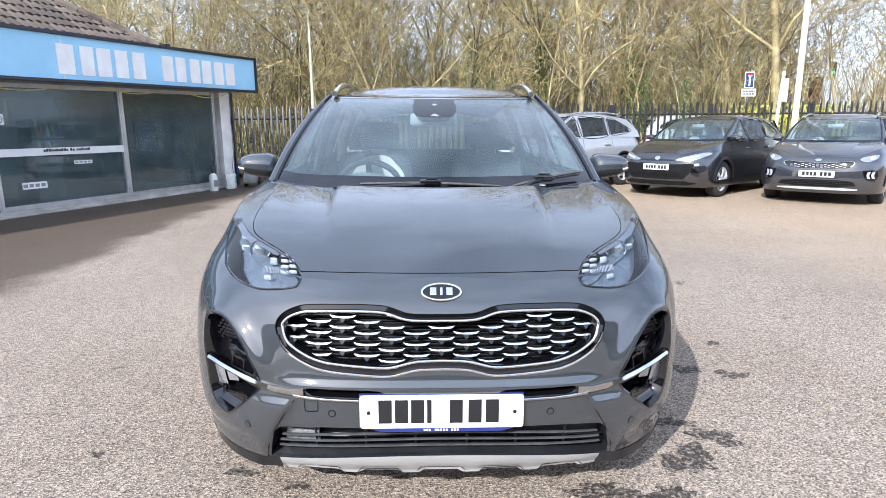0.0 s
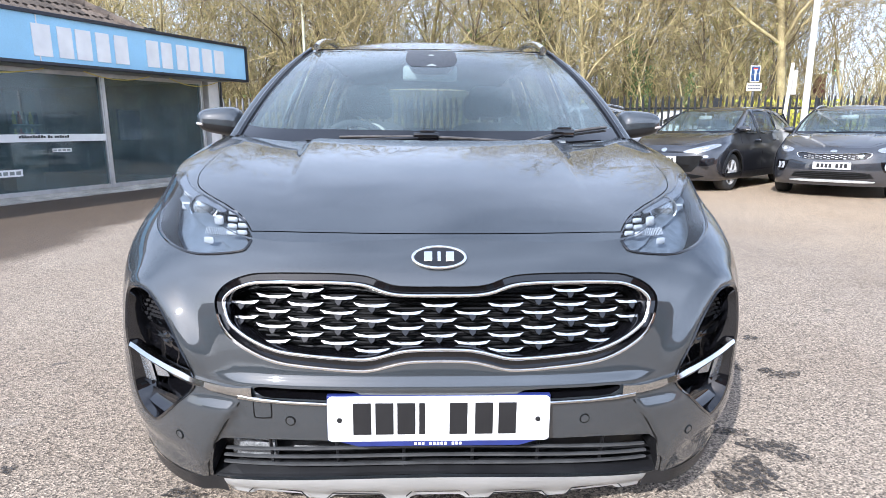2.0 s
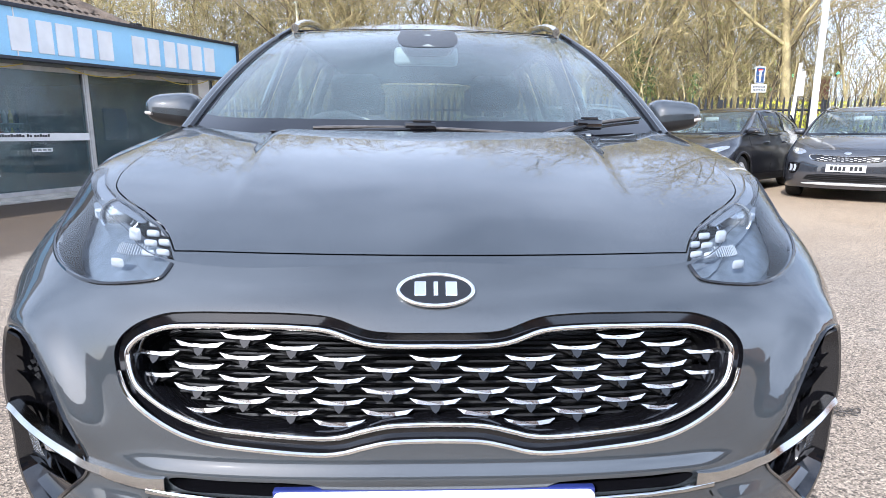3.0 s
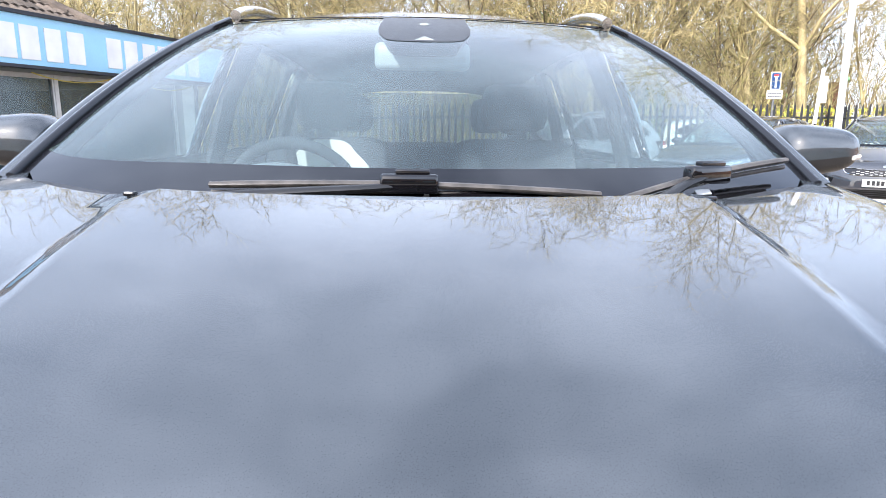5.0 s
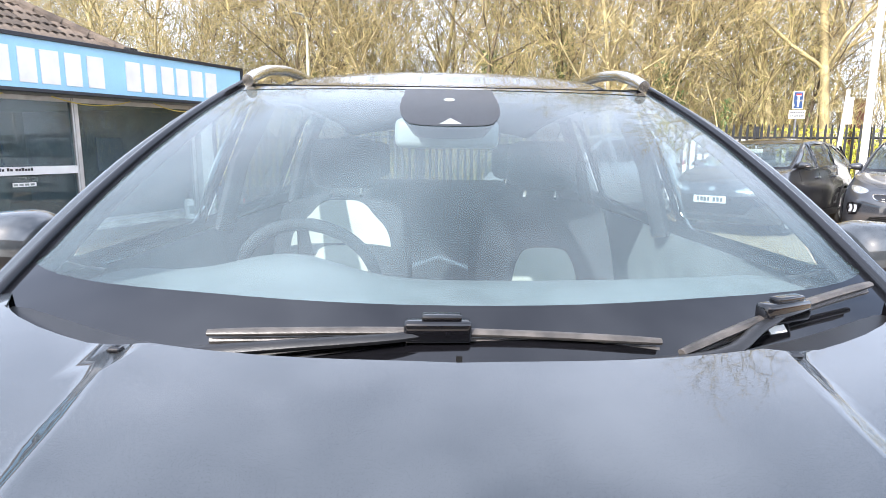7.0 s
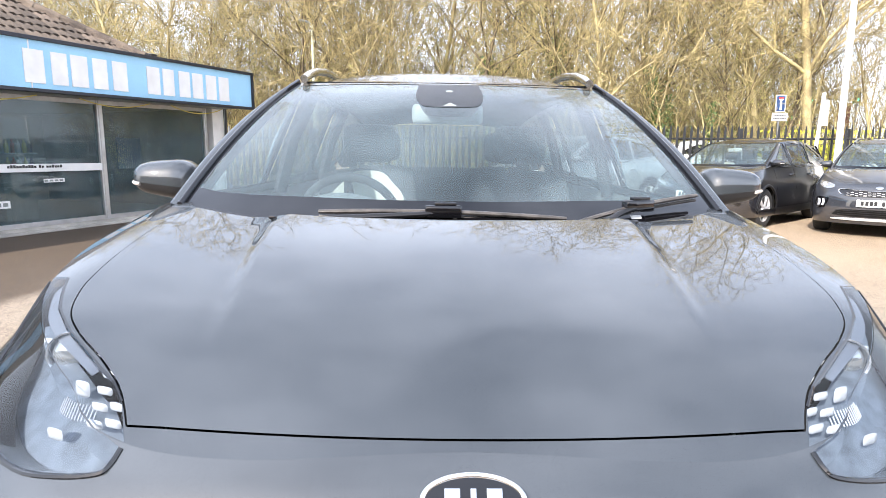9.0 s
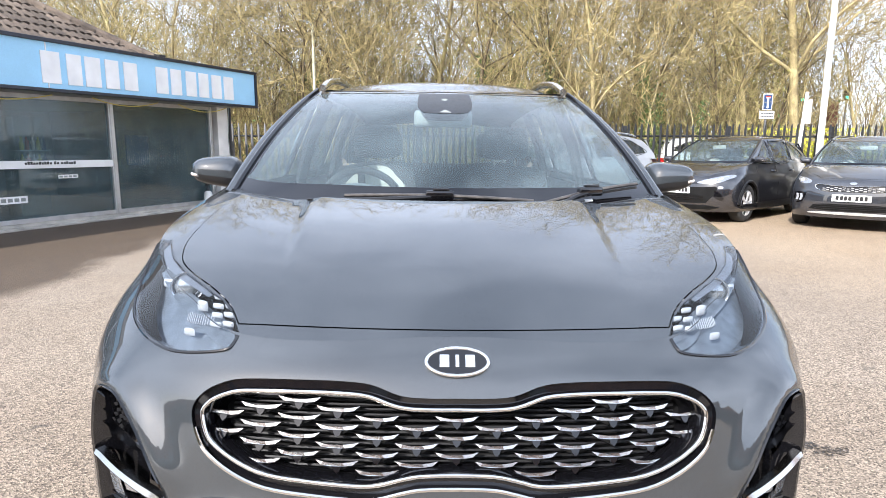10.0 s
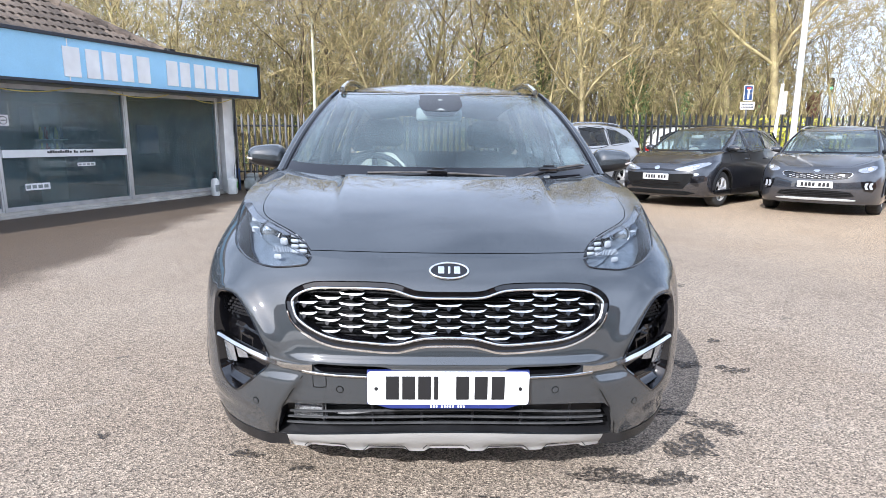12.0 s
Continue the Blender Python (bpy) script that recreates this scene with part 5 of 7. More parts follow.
    grid(bm, lambda u, v: m @ Vector((0.031 * math.sin(v * 1.4) * math.cos(u * math.tau), 0.029 * math.sin(v * 1.4) * math.sin(u * math.tau), 0.020 * math.cos(v * 1.4) - 0.010)), 24, 8, wrap=True)
    part("projector_eye", bm, EYE, lamp, "glassy projector eye", smooth=True)
    # light blocks at the inner end: two columns of small steps
    for bx, by, bz in ((0.546, 0.313, 0.901), (0.540, 0.286, 0.887), (0.534, 0.260, 0.873), (0.529, 0.235, 0.859), (0.511, 0.282, 0.888), (0.506, 0.256, 0.875), (0.501, 0.232, 0.861)):
        block("light_block", (bx - 0.002, by - 0.008, bz + 0.001), 0.0285, 0.0135, FROST, 0.006, "frosted light block")
    # reflectors beside the projector, marker square and ribbed shelf beneath
    block("reflector_patch", (0.735, 0.500, 0.934), 0.032, 0.026, FROST)
    block("reflector_patch", (0.720, 0.443, 0.902), 0.034, 0.024, FROST)
    block("reflector_patch", (0.588, 0.344, 0.910), 0.024, 0.026, FROST)
    block("reflector_patch", (0.580, 0.294, 0.884), 0.028, 0.026, FROST)
    block("marker_lamp", (0.589, 0.236, 0.840), 0.028, 0.018, FROST, 0.003)
    # black wedge under the outer end of the lens
    bm = bmesh.new()
    wa = [(sg * a, b) for a, b in offset_loop(LAMP, 0.005, 0.005, 0.005)[:low_n]][low_n // 2:]
    wb = [(sg * a, b) for a, b in offset_loop(LAMP, 0.042, 0.042, 0.036)[:low_n]][low_n // 2:]
    nw = len(wa) - 1
    grid(bm, lambda u, v: (lambda q: sheet(*q) - sheet_normal(*q) * (0.010 + 0.022 * v))((wa[round(u * nw)][0] * (1 - v * min(1, u * 3)) + wb[round(u * nw)][0] * v * min(1, u * 3), wa[round(u * nw)][1] * (1 - v * min(1, u * 3)) + wb[round(u * nw)][1] * v * min(1, u * 3))), nw, 3)
    part("lamp_wedge", bm, MATT_BLACK, lamp, "gloss black wedge inside the outer end", True)
    for k in range(13):
        f = k / 12
        bm = bmesh.new()
        x, y = 0.545 + 0.075 * f, 0.272 + 0.045 * f * f
        tube(bm, [(sg * x, y, 0.868 - 0.004 * f), (sg * (x - 0.002), y - 0.022, 0.852 - 0.004 * f)], 0.0011, 5)
        part("rib", bm, FROST, lamp)
add_wheels(hero)
for yc in WHEEL_Y:
    for sg in (1, -1):
        bm = bmesh.new()
        pts = []
        for y, z in arch_loop(yc, 0.412):
            lo, hi = 0.5, S_END
            for _ in range(30):
                mid = (lo + hi) / 2
                if sheet(mid, z).y < y:
                    lo = mid
                else:
                    hi = mid
            p = sheet(sg * lo, z) + sheet_normal(sg * lo, z) * 0.004
            pts.append(p)
        tube(bm, pts, 0.026, 8, flat=0.5, up=(1, 0, 0))
        part("arch_trim", bm, SATIN_BLACK, hero, "black plastic wheel arch trim", True)
        bm = bmesh.new()
        grid(bm, lambda u, v: Vector((sg * (0.92 - 0.28 * v), yc + 0.40 * math.cos(math.pi * u), 0.345 + 0.40 * math.sin(math.pi * u))), 20, 1)
        part("wheel_well", bm, MATT_BLACK, hero)

# ---- greenhouse of the grey car
def screen_p(u, v, out=0.0):
    e = 0.003
    a, b = screen(u + e, v) - screen(u - e, v), screen(u, v + e) - screen(u, v - e)
    return screen(u, v) + a.cross(b).normalized() * out


def screen_n(u, v):
    e = 0.003
    return (screen(u + e, v) - screen(u - e, v)).cross(screen(u, v + e) - screen(u, v - e)).normalized()


bm = bmesh.new()
grid(bm, lambda u, v: screen(-1 + 2 * u, v), 40, 20)
ws = part("windscreen", bm, SCREEN_GLASS, hero, "curved windscreen with a faint bluish film of dust and painted reflection haze", True)
ws.visible_shadow = False
frit_hole = smooth_loop([(-0.945, 0.095), (-0.972, 0.16), (-0.972, 0.5), (-0.960, 0.90), (-0.91, 0.945), (-0.5, 0.965), (0.0, 0.965), (0.5, 0.965), (0.91, 0.945), (0.960, 0.90), (0.972, 0.5), (0.972, 0.16), (0.945, 0.095), (0.5, 0.122), (0.0, 0.128), (-0.5, 0.122)], 6)
rim_uv = [(-1 + i / 20, 0.0) for i in range(40)] + [(1, i / 20) for i in range(20)] + [(1 - i / 20, 1.0) for i in range(40)] + [(-1, 1 - i / 20) for i in range(20)]
cut_sheet("frit_band", rim_uv, [frit_hole], [(-0.97 + 0.06 * i, 0.02 + 0.05 * j) for i in range(33) for j in range(20)], lambda u, v: screen_p(u, v, 0.0015), screen_n, GLOSS_BLACK, hero, "black printed border of the windscreen")
# sensor housing and interior mirror
bm = bmesh.new()
hs = smooth_loop([(-0.150, 0.985), (-0.175, 0.90), (-0.178, 0.78), (-0.155, 0.695), (-0.10, 0.655), (0.10, 0.655), (0.155, 0.695), (0.178, 0.78), (0.175, 0.90), (0.150, 0.985)], 4)
top = [bm.verts.new(screen_p(u, v, -0.004)) for u, v in hs]
bot = [bm.verts.new(screen_p(u * 0.85, 0.98 - (0.98 - v) * 0.85, -0.05)) for u, v in hs]
bm.faces.new(top)
bm.faces.new(bot[::-1])
for i in range(len(hs)):
    bm.faces.new((top[i], bot[i], bot[(i + 1) % len(hs)], top[(i + 1) % len(hs)]))
house = part("sensor_housing", bm, SATIN_BLACK, hero, "dark sensor housing behind the windscreen")
bm = bmesh.new()
plate(bm, [(-0.036, 0.662), (0.036, 0.662), (0.0, 0.698)], lambda a, b, d: screen_p(a, b, 0.0016 - d), 0.003)
part("sensor_window", bm, PLASTIC_GREY, house)
cut_sheet("sensor_frit", hs, [], [(-0.15 + 0.05 * i, 0.68 + 0.05 * j) for i in range(7) for j in range(6)], lambda u, v: screen_p(u, v, 0.0012), screen_n, SATIN_BLACK, house)
bm = bmesh.new()
box(bm, (-0.135, 1.640, 1.352), (0.125, 1.675, 1.425), bev=0.016)
tube(bm, [(0, 1.66, 1.42), (0, 1.64, 1.47)], 0.014, 8)
part("interior_mirror", bm, PLASTIC_GREY, hero, "grey interior mirror", True)

bm = bmesh.new()
plate(bm, [(0.632, 0.042), (0.672, 0.040), (0.672, 0.052), (0.632, 0.054)], lambda a, b, d: screen_p(a, b, 0.0032 - d), 0.0014)
part("glass_label", bm, WHITE_PLATE, hero, "small white label on the black glass border")

# cowl and wipers
bm = bmesh.new()
grid(bm, lambda u, v: (lambda x: Vector((x, COWL(abs(x)) - 0.03, hood(x, COWL(abs(x))) - 0.035)).lerp(screen(clamp(x / 0.765, -1, 1), 0.03), v))(-0.76 + 1.52 * u), 40, 4)
part("cowl", bm, SATIN_BLACK, hero, "black plastic cowl under the windscreen", True)


def on_glass(x, y, out):
    """Point above the windscreen at a given plan place."""
    u = clamp(x / 0.74, -1, 1)
    lo, hi = 0.0, 1.0
    for _ in range(24):
        mid = (lo + hi) / 2
        if screen(u, mid).y < y:
            lo = mid
        else:
            hi = mid
    q = screen_p(u, lo, out)
    return Vector((x, q.y, q.z))


BLADE_RUBBER = material("worn_rubber", (0.045, 0.040, 0.036), 0.4, 0.0, 0.5, 30.0, 0.2, 300.0)


def wiper(blade, arm, joint, label):
    w = new("wiper")
    w.parent = hero
    tagged(w, label)
    bm = bmesh.new()
    n = 14
    pts = [blade[0].lerp(blade[1], i / n) + Vector((0, 0, 0.008 * math.sin(math.pi * i / n))) for i in range(n + 1)]
    tube(bm, pts, [0.0085 if 0 < i < n else 0.007 for i in range(n + 1)], 8, flat=0.75)
    tube(bm, [p + Vector((0, 0.006, -0.013)) for p in pts], 0.005, 6)
    part("blade", bm, BLADE_RUBBER, w, "black rubber blade with a worn edge", True)
    bm = bmesh.new()
    tube(bm, smooth_loop(arm, 4, False), [0.017 - 0.009 * i / (4 * (len(arm) - 1)) for i in range(4 * (len(arm) - 1) + 1)], 8, flat=0.7)
    part("arm", bm, SATIN_BLACK, w, "", True)
    bm = bmesh.new()
    m = Matrix.Translation(joint) @ Matrix.Rotation(math.atan2((blade[1] - blade[0]).y, (blade[1] - blade[0]).x), 4, "Z")
    box(bm, (-0.045, -0.014, -0.012), (0.050, 0.014, 0.020), m, bev=0.006)
    box(bm, (-0.020, -0.010, 0.018), (0.036, 0.010, 0.028), m, bev=0.003)
    part("connector", bm, GLOSS_BLACK, w, "", True)


wiper((Vector((-0.345, 0.938, 1.094)), Vector((0.292, 0.955, 1.082))), [Vector((-0.47, 0.915, 1.058)), Vector((-0.40, 0.91, 1.070)), Vector((-0.25, 0.918, 1.082)), Vector((-0.10, 0.932, 1.090)), Vector((-0.04, 0.945, 1.094))],
      Vector((-0.030, 0.947, 1.094)), "long black windscreen wiper at rest")
wiper((Vector((0.312, 0.930, 1.074)), Vector((0.690, 1.095, 1.138))), [Vector((0.02, 0.905, 1.050)), Vector((0.18, 0.90, 1.060)), Vector((0.36, 0.925, 1.072)), Vector((0.44, 0.97, 1.098)), Vector((0.49, 1.00, 1.110))],
      Vector((0.495, 1.008, 1.110)), "shorter black windscreen wiper at rest")
for sg in (1, -1):
    bm = bmesh.new()
    x, y = sg * 0.452, 0.900
    box(bm, (x - 0.009, y - 0.007, hood(x, y) - 0.004), (x + 0.009, y + 0.007, hood(x, y) + 0.004), bev=0.003)
    part("washer_jet", bm, GLOSS_BLACK, hero)
bm = bmesh.new()
box(bm, (-0.004, 0.868, 1.055), (0.004, 0.872, 1.088))
part("cowl_peg", bm, MATT_BLACK, hero)

# roof with its rails
def roof_p(u, v):
    uu = -1 + 2 * u
    yf = screen(uu, 1.0).y
    y = yf + (4.13 - yf) * v
    e = cant(max(y, 2.03))
    a = abs(uu)
    z = e.z + (ROOF_Z(y) + 0.006 - e.z) * (1 - a ** 2.6)
    z -= (z - screen(uu, 1.0).z - 0.003) * (1 - smoothstep(0.0, 0.14, v)) * (1 - a ** 12)
    return Vector((uu * e.x, y, z))


bm = bmesh.new()
grid(bm, roof_p, 40, 40)
part("roof_panel", bm, PAINT, hero, "", True)
bm = bmesh.new()
tube(bm, [screen_p(-1 + 2 * i / 40, 1.0, -0.002) for i in range(41)], 0.004, 6)
part("header_seal", bm, GLOSS_BLACK, hero, "", True)
for sg in (1, -1):
    bm = bmesh.new()
    tube(bm, smooth_loop([Vector((sg * x, y, z)) for x, y, z in ((0.598, 1.98, 1.545), (0.594, 2.08, 1.576), (0.586, 2.24, 1.608), (0.568, 2.5, 1.625), (0.562, 3.2, 1.622), (0.552, 3.6, 1.596), (0.548, 3.78, 1.555))], 6, False), 0.017, 10, flat=1.1)
    part("roof_rail", bm, SATIN_CHROME, hero, "silver roof rail", True)
    # side of the cabin with its windows
    a_pts = [(a_line(v / 14).y + 0.035, a_line(v / 14).z) for v in range(15)]
    outer_s = a_pts + [(y, cant(y).z) for y in [2.15 + 0.1 * i for i in range(19)]] + [(4.08, 1.36), (4.20, 1.20), (4.22, 1.075), (3.2, 1.07), (2.2, 1.07), (1.2, 1.07)]
    wins = [smooth_loop([(1.42, 1.105), (1.50, 1.20), (1.80, 1.375), (2.02, 1.475), (2.13, 1.495), (2.16, 1.10)], 1), smooth_loop([(2.25, 1.10), (2.24, 1.505), (2.6, 1.52), (3.06, 1.505), (3.10, 1.13)], 1), smooth_loop([(3.19, 1.14), (3.17, 1.495), (3.5, 1.455), (3.86, 1.30), (3.90, 1.20)], 1)]
    sp = [(1.2 + 0.08 * i, 1.08 + 0.04 * j) for i in range(38) for j in range(12)]
    cut_sheet("cabin_side", outer_s, wins, [p for p in sp if inside(p, outer_s)], lambda y, z: Vector((sg * side_glass(y, z).x, y, z)), lambda y, z: Vector((sg * side_normal(y, z).x, side_normal(y, z).y, side_normal(y, z).z)), PAINT, hero)
    for i, w in enumerate(wins):
        bm = bmesh.new()
        f = bm.faces.new([bm.verts.new((sg * (side_glass(y, z).x - 0.004), y, z)) for y, z in w])
        wo = part("side_window", bm, CAR_GLASS if i == 0 else DARK_GLASS, hero, "")
        wo.visible_shadow = False
        bm = bmesh.new()
        tube(bm, [(sg * (side_glass(y, z).x + 0.001), y, z) for y, z in smooth_loop(w, 6)], 0.007, 6, True, up=(1, 0, 0))
        part("window_trim", bm, SATIN_CHROME if i < 2 else GLOSS_BLACK, hero, "", True)
    bm = bmesh.new()
    grid(bm, lambda u, v: a_line(v, sg).lerp(Vector((sg * side_glass(a_line(v).y + 0.035, a_line(v).z).x, a_line(v).y + 0.035, a_line(v).z)), u) + Vector((sg * 0.016, -0.010, 0.010)) * math.sin(math.pi * u), 6, 24)
    part("a_pillar", bm, PAINT, hero, "", True)
    bm = bmesh.new()

    def foot(u, v):
        """The wing's top carried on round the foot of the pillar to the belt."""
        x = 0.700 + 0.146 * u
        y0 = COWL(x) + 0.10 * smoothstep(0.70, 0.8, x) - 0.03
        y = y0 + (0.035 + 0.46 * smoothstep(0.745, 0.775, x)) * v
        z = hood(x, min(y, 1.17)) - 0.0025
        return Vector((sg * x, y, z + (min(z, 1.082) - z) * smoothstep(1.2, 1.6, y)))
    grid(bm, foot, 16, 10)
    part("pillar_foot", bm, PAINT, hero, "", True)
    bm = bmesh.new()
    tube(bm, [a_line(v / 20, sg) + Vector((sg * 0.004, 0.002, 0.006)) for v in range(21)], 0.010, 8)
    part("pillar_seal", bm, GLOSS_BLACK, hero, "", True)
    # lining of the pillar seen from in front, pale grey
    bm = bmesh.new()
    tube(bm, [a_line(v / 14, sg) + Vector((-sg * 0.006, 0.035, -0.022)) for v in range(15)], 0.016, 8, flat=0.6)
    part("pillar_lining", bm, LEATHER_DARK, hero, "", True)
    bm = bmesh.new()
    tube(bm, [(sg * 0.77, 2.20, 1.06), (sg * 0.71, 2.22, 1.30), (sg * 0.615, 2.24, 1.50)], 0.05, 8, flat=0.6, up=(1, 0, 0))
    part("inner_pillar", bm, LEATHER_DARK, hero, "", True)
    bm = bmesh.new()
    tube(bm, [(sg * 0.75, 3.15, 1.08), (sg * 0.69, 3.13, 1.30), (sg * 0.60, 3.10, 1.50)], 0.05, 8, flat=0.6, up=(1, 0, 0))
    part("inner_pillar", bm, LEATHER_DARK, hero, "", True)
    # doors: shut lines and handles
    for y in (1.32, 2.24, 3.20):
        bm = bmesh.new()
        tube(bm, [sheet(sg * s_back(y, z), z) + sheet_normal(sg * s_back(y, z), z) * -0.001 for z in (0.30, 0.5, 0.7, 0.9, 1.05)], 0.004, 5)
        part("door_gap", bm, MATT_BLACK, hero)
    for y in (2.05, 3.0):
        bm = bmesh.new()
        p = sheet(sg * s_back(y, 0.93), 0.93)
        tube(bm, [p + Vector((sg * 0.004, -0.09, 0)), p + Vector((sg * 0.035, -0.07, 0.004)), p + Vector((sg * 0.035, 0.07, 0.004)), p + Vector((sg * 0.004, 0.09, 0))], 0.013, 8, flat=1.3)
        part("door_handle", bm, PAINT, hero, "", True)
    bm = bmesh.new()
    grid(bm, lambda u, v: sheet(sg * s_back(1.30 + 1.90 * u, 0.3), 0.225 + 0.13 * v) + Vector((sg * 0.012, 0, 0)), 12, 3)
    part("sill_trim", bm, SATIN_BLACK, hero, "black plastic sill trim", True)
    # door mirror
    mir = new("door_mirror")
    mir.parent = hero
    tagged(mir, "grey door mirror with an indicator strip")
    c = Vector((sg * 0.905, 1.36, 1.150))

    def shell(u, v, k=1.0):
        th, ph = u * math.tau, -math.pi / 2 + math.pi * v
        x = 0.098 * math.copysign(abs(math.cos(ph)) ** 0.5, 1) * math.copysign(abs(math.cos(th)) ** 0.55, math.cos(th))
        y = 0.085 * math.copysign(abs(math.cos(ph)) ** 0.7, 1) * math.copysign(abs(math.sin(th)) ** 0.85, math.sin(th))
        z = 0.064 * math.copysign(abs(math.sin(ph)) ** (0.85 if ph > 0 else 0.6), math.sin(ph))
        z *= 0.97 - 0.27 * x / 0.098 if ph > 0 else 0.86 - 0.10 * x / 0.098
        return c + Vector((sg * x * k, y * k, z * k + 0.010 * (x / 0.098)))
    bm = bmesh.new()
    grid(bm, lambda u, v: shell(u, 0.47 + 0.53 * v), 36, 12, wrap=True)
    part("mirror_cap", bm, PAINT, mir, "grey painted mirror cap", True)
    bm = bmesh.new()
    grid(bm, lambda u, v: shell(u, 0.47 * v, 0.985), 36, 8, wrap=True)
    tube(bm, [c + Vector((-sg * 0.05, 0.01, -0.05)), c + Vector((-sg * 0.12, 0.03, -0.075)), c + Vector((-sg * 0.16, 0.04, -0.085))], [0.035, 0.03, 0.035], 10, flat=0.6)
    part("mirror_base", bm, SATIN_BLACK, mir, "", True)
    bm = bmesh.new()
    tube(bm, [shell(t, 0.45, 1.01) for t in ((0.97 - 0.02 * i) if sg > 0 else (0.97 - 0.02 * i) for i in range(9))], 0.006, 6)
    part("indicator", bm, ORANGE_CHROME, mir, "clear indicator strip", True)

# tail: window, tailgate panel, lamps
bm = bmesh.new()
grid(bm, lambda u, v: Vector(((-1 + 2 * u) * (0.66 - 0.05 * v), 4.30 - 0.20 * v + 0.05 * (1 - (2 * u - 1) ** 2), 1.13 + 0.34 * v)), 16, 8)
rw = part("rear_window", bm, DARK_GLASS, hero, "tinted rear window", True)
rw.visible_shadow = False
for sg in (1, -1):
    bm = bmesh.new()
    grid(bm, lambda u, v: Vector((sg * (0.62 + 0.20 * u - 0.02 * v), 4.30 - 0.12 * u - 0.20 * v, 1.13 + 0.36 * v)).lerp(Vector((sg * side_glass(4.15, 1.13 + 0.36 * v).x, 4.16 - 0.10 * v, 1.13 + 0.36 * v)), u), 4, 8)
    part("rear_pillar", bm, PAINT, hero, "", True)
    bm = bmesh.new()
    grid(bm, lambda u, v: sheet(sg * (S_END - 0.25 - 0.62 * u), 0.86 + 0.12 * v) + sheet_normal(sg * (S_END - 0.25 - 0.62 * u), 0.9) * 0.008, 12, 4)
    part("tail_lamp", bm, RED_LENS, hero, "red tail lamp", True)
bm = bmesh.new()
grid(bm, lambda u, v: Vector(((-1 + 2 * u) * 0.60, 4.10 + 0.12 * v, 1.505 - 0.015 * v)), 10, 2)
part("roof_spoiler", bm, PAINT, hero, "", True)
bm = bmesh.new()
grid(bm, lambda u, v: Vector(((-0.70 + 1.4 * u), 4.46 - 0.15 * v, 0.98 + 0.16 * v)), 12, 4)
part("tailgate", bm, PAINT, hero, "", True)

# ---- cabin
bm = bmesh.new()
grid(bm, lambda u, v: Vector(((-0.74 + 1.48 * u), 0.98 + 0.64 * v + 0.10 * abs(-1 + 2 * u) ** 2, 1.055 + 0.022 * math.sin(math.pi * v) - 0.05 * v ** 4 + 0.055 * math.exp(-(((-0.74 + 1.48 * u) + 0.37) / 0.17) ** 2) * smoothstep(0.45, 0.8, v))), 48, 16)
grid(bm, lambda u, v: Vector(((-0.74 + 1.48 * u), 1.62 + 0.10 * abs(-1 + 2 * u) ** 2 + 0.06 * v, 1.005 - 0.45 * v + 0.055 * math.exp(-(((-0.74 + 1.48 * u) + 0.37) / 0.17) ** 2) * (1 - v))), 48, 4)
part("dashboard", bm, DASH, hero, "dark grey dashboard top", True)
bm = bmesh.new()
grid(bm, lambda u, v: Vector((-0.80 + 1.6 * u, 1.0 + 3.2 * v, 0.32)), 2, 2)
grid(bm, lambda u, v: Vector((-0.80 + 1.6 * u, 1.0, 0.32 + 0.72 * v)), 2, 2)
part("cabin_floor", bm, MATT_BLACK, hero)
bm = bmesh.new()
grid(bm, lambda u, v: (lambda p: Vector((p.x * 0.97, p.y + 0.05, p.z - 0.035)))(roof_p(u, 0.02 + 0.95 * v)), 16, 16)
part("headliner", bm, LEATHER_DARK, hero, "dark headlining", True)
sw = new("steering_wheel")
sw.parent = hero
sw.matrix_basis = pose(-0.375, 1.735, 0.985, -66, 0, 0)
bm = bmesh.new()
tube(bm, [(0.185 * math.cos(k * math.tau / 40), 0.185 * math.sin(k * math.tau / 40), 0) for k in range(40)], 0.017, 10, True)
part("wheel_rim", bm, LEATHER_DARK, sw, "dark leather rim", True)
bm = bmesh.new()
box(bm, (-0.07, -0.06, -0.03), (0.07, 0.06, 0.015), bev=0.02)
for a in (0.1, math.pi - 0.1, -math.pi / 2):
    tube(bm, [(0.05 * math.cos(a), 0.05 * math.sin(a), 0), (0.18 * math.cos(a), 0.18 * math.sin(a), 0)], [0.024, 0.014], 6, flat=0.4)
part("wheel_hub", bm, SATIN_BLACK, sw)


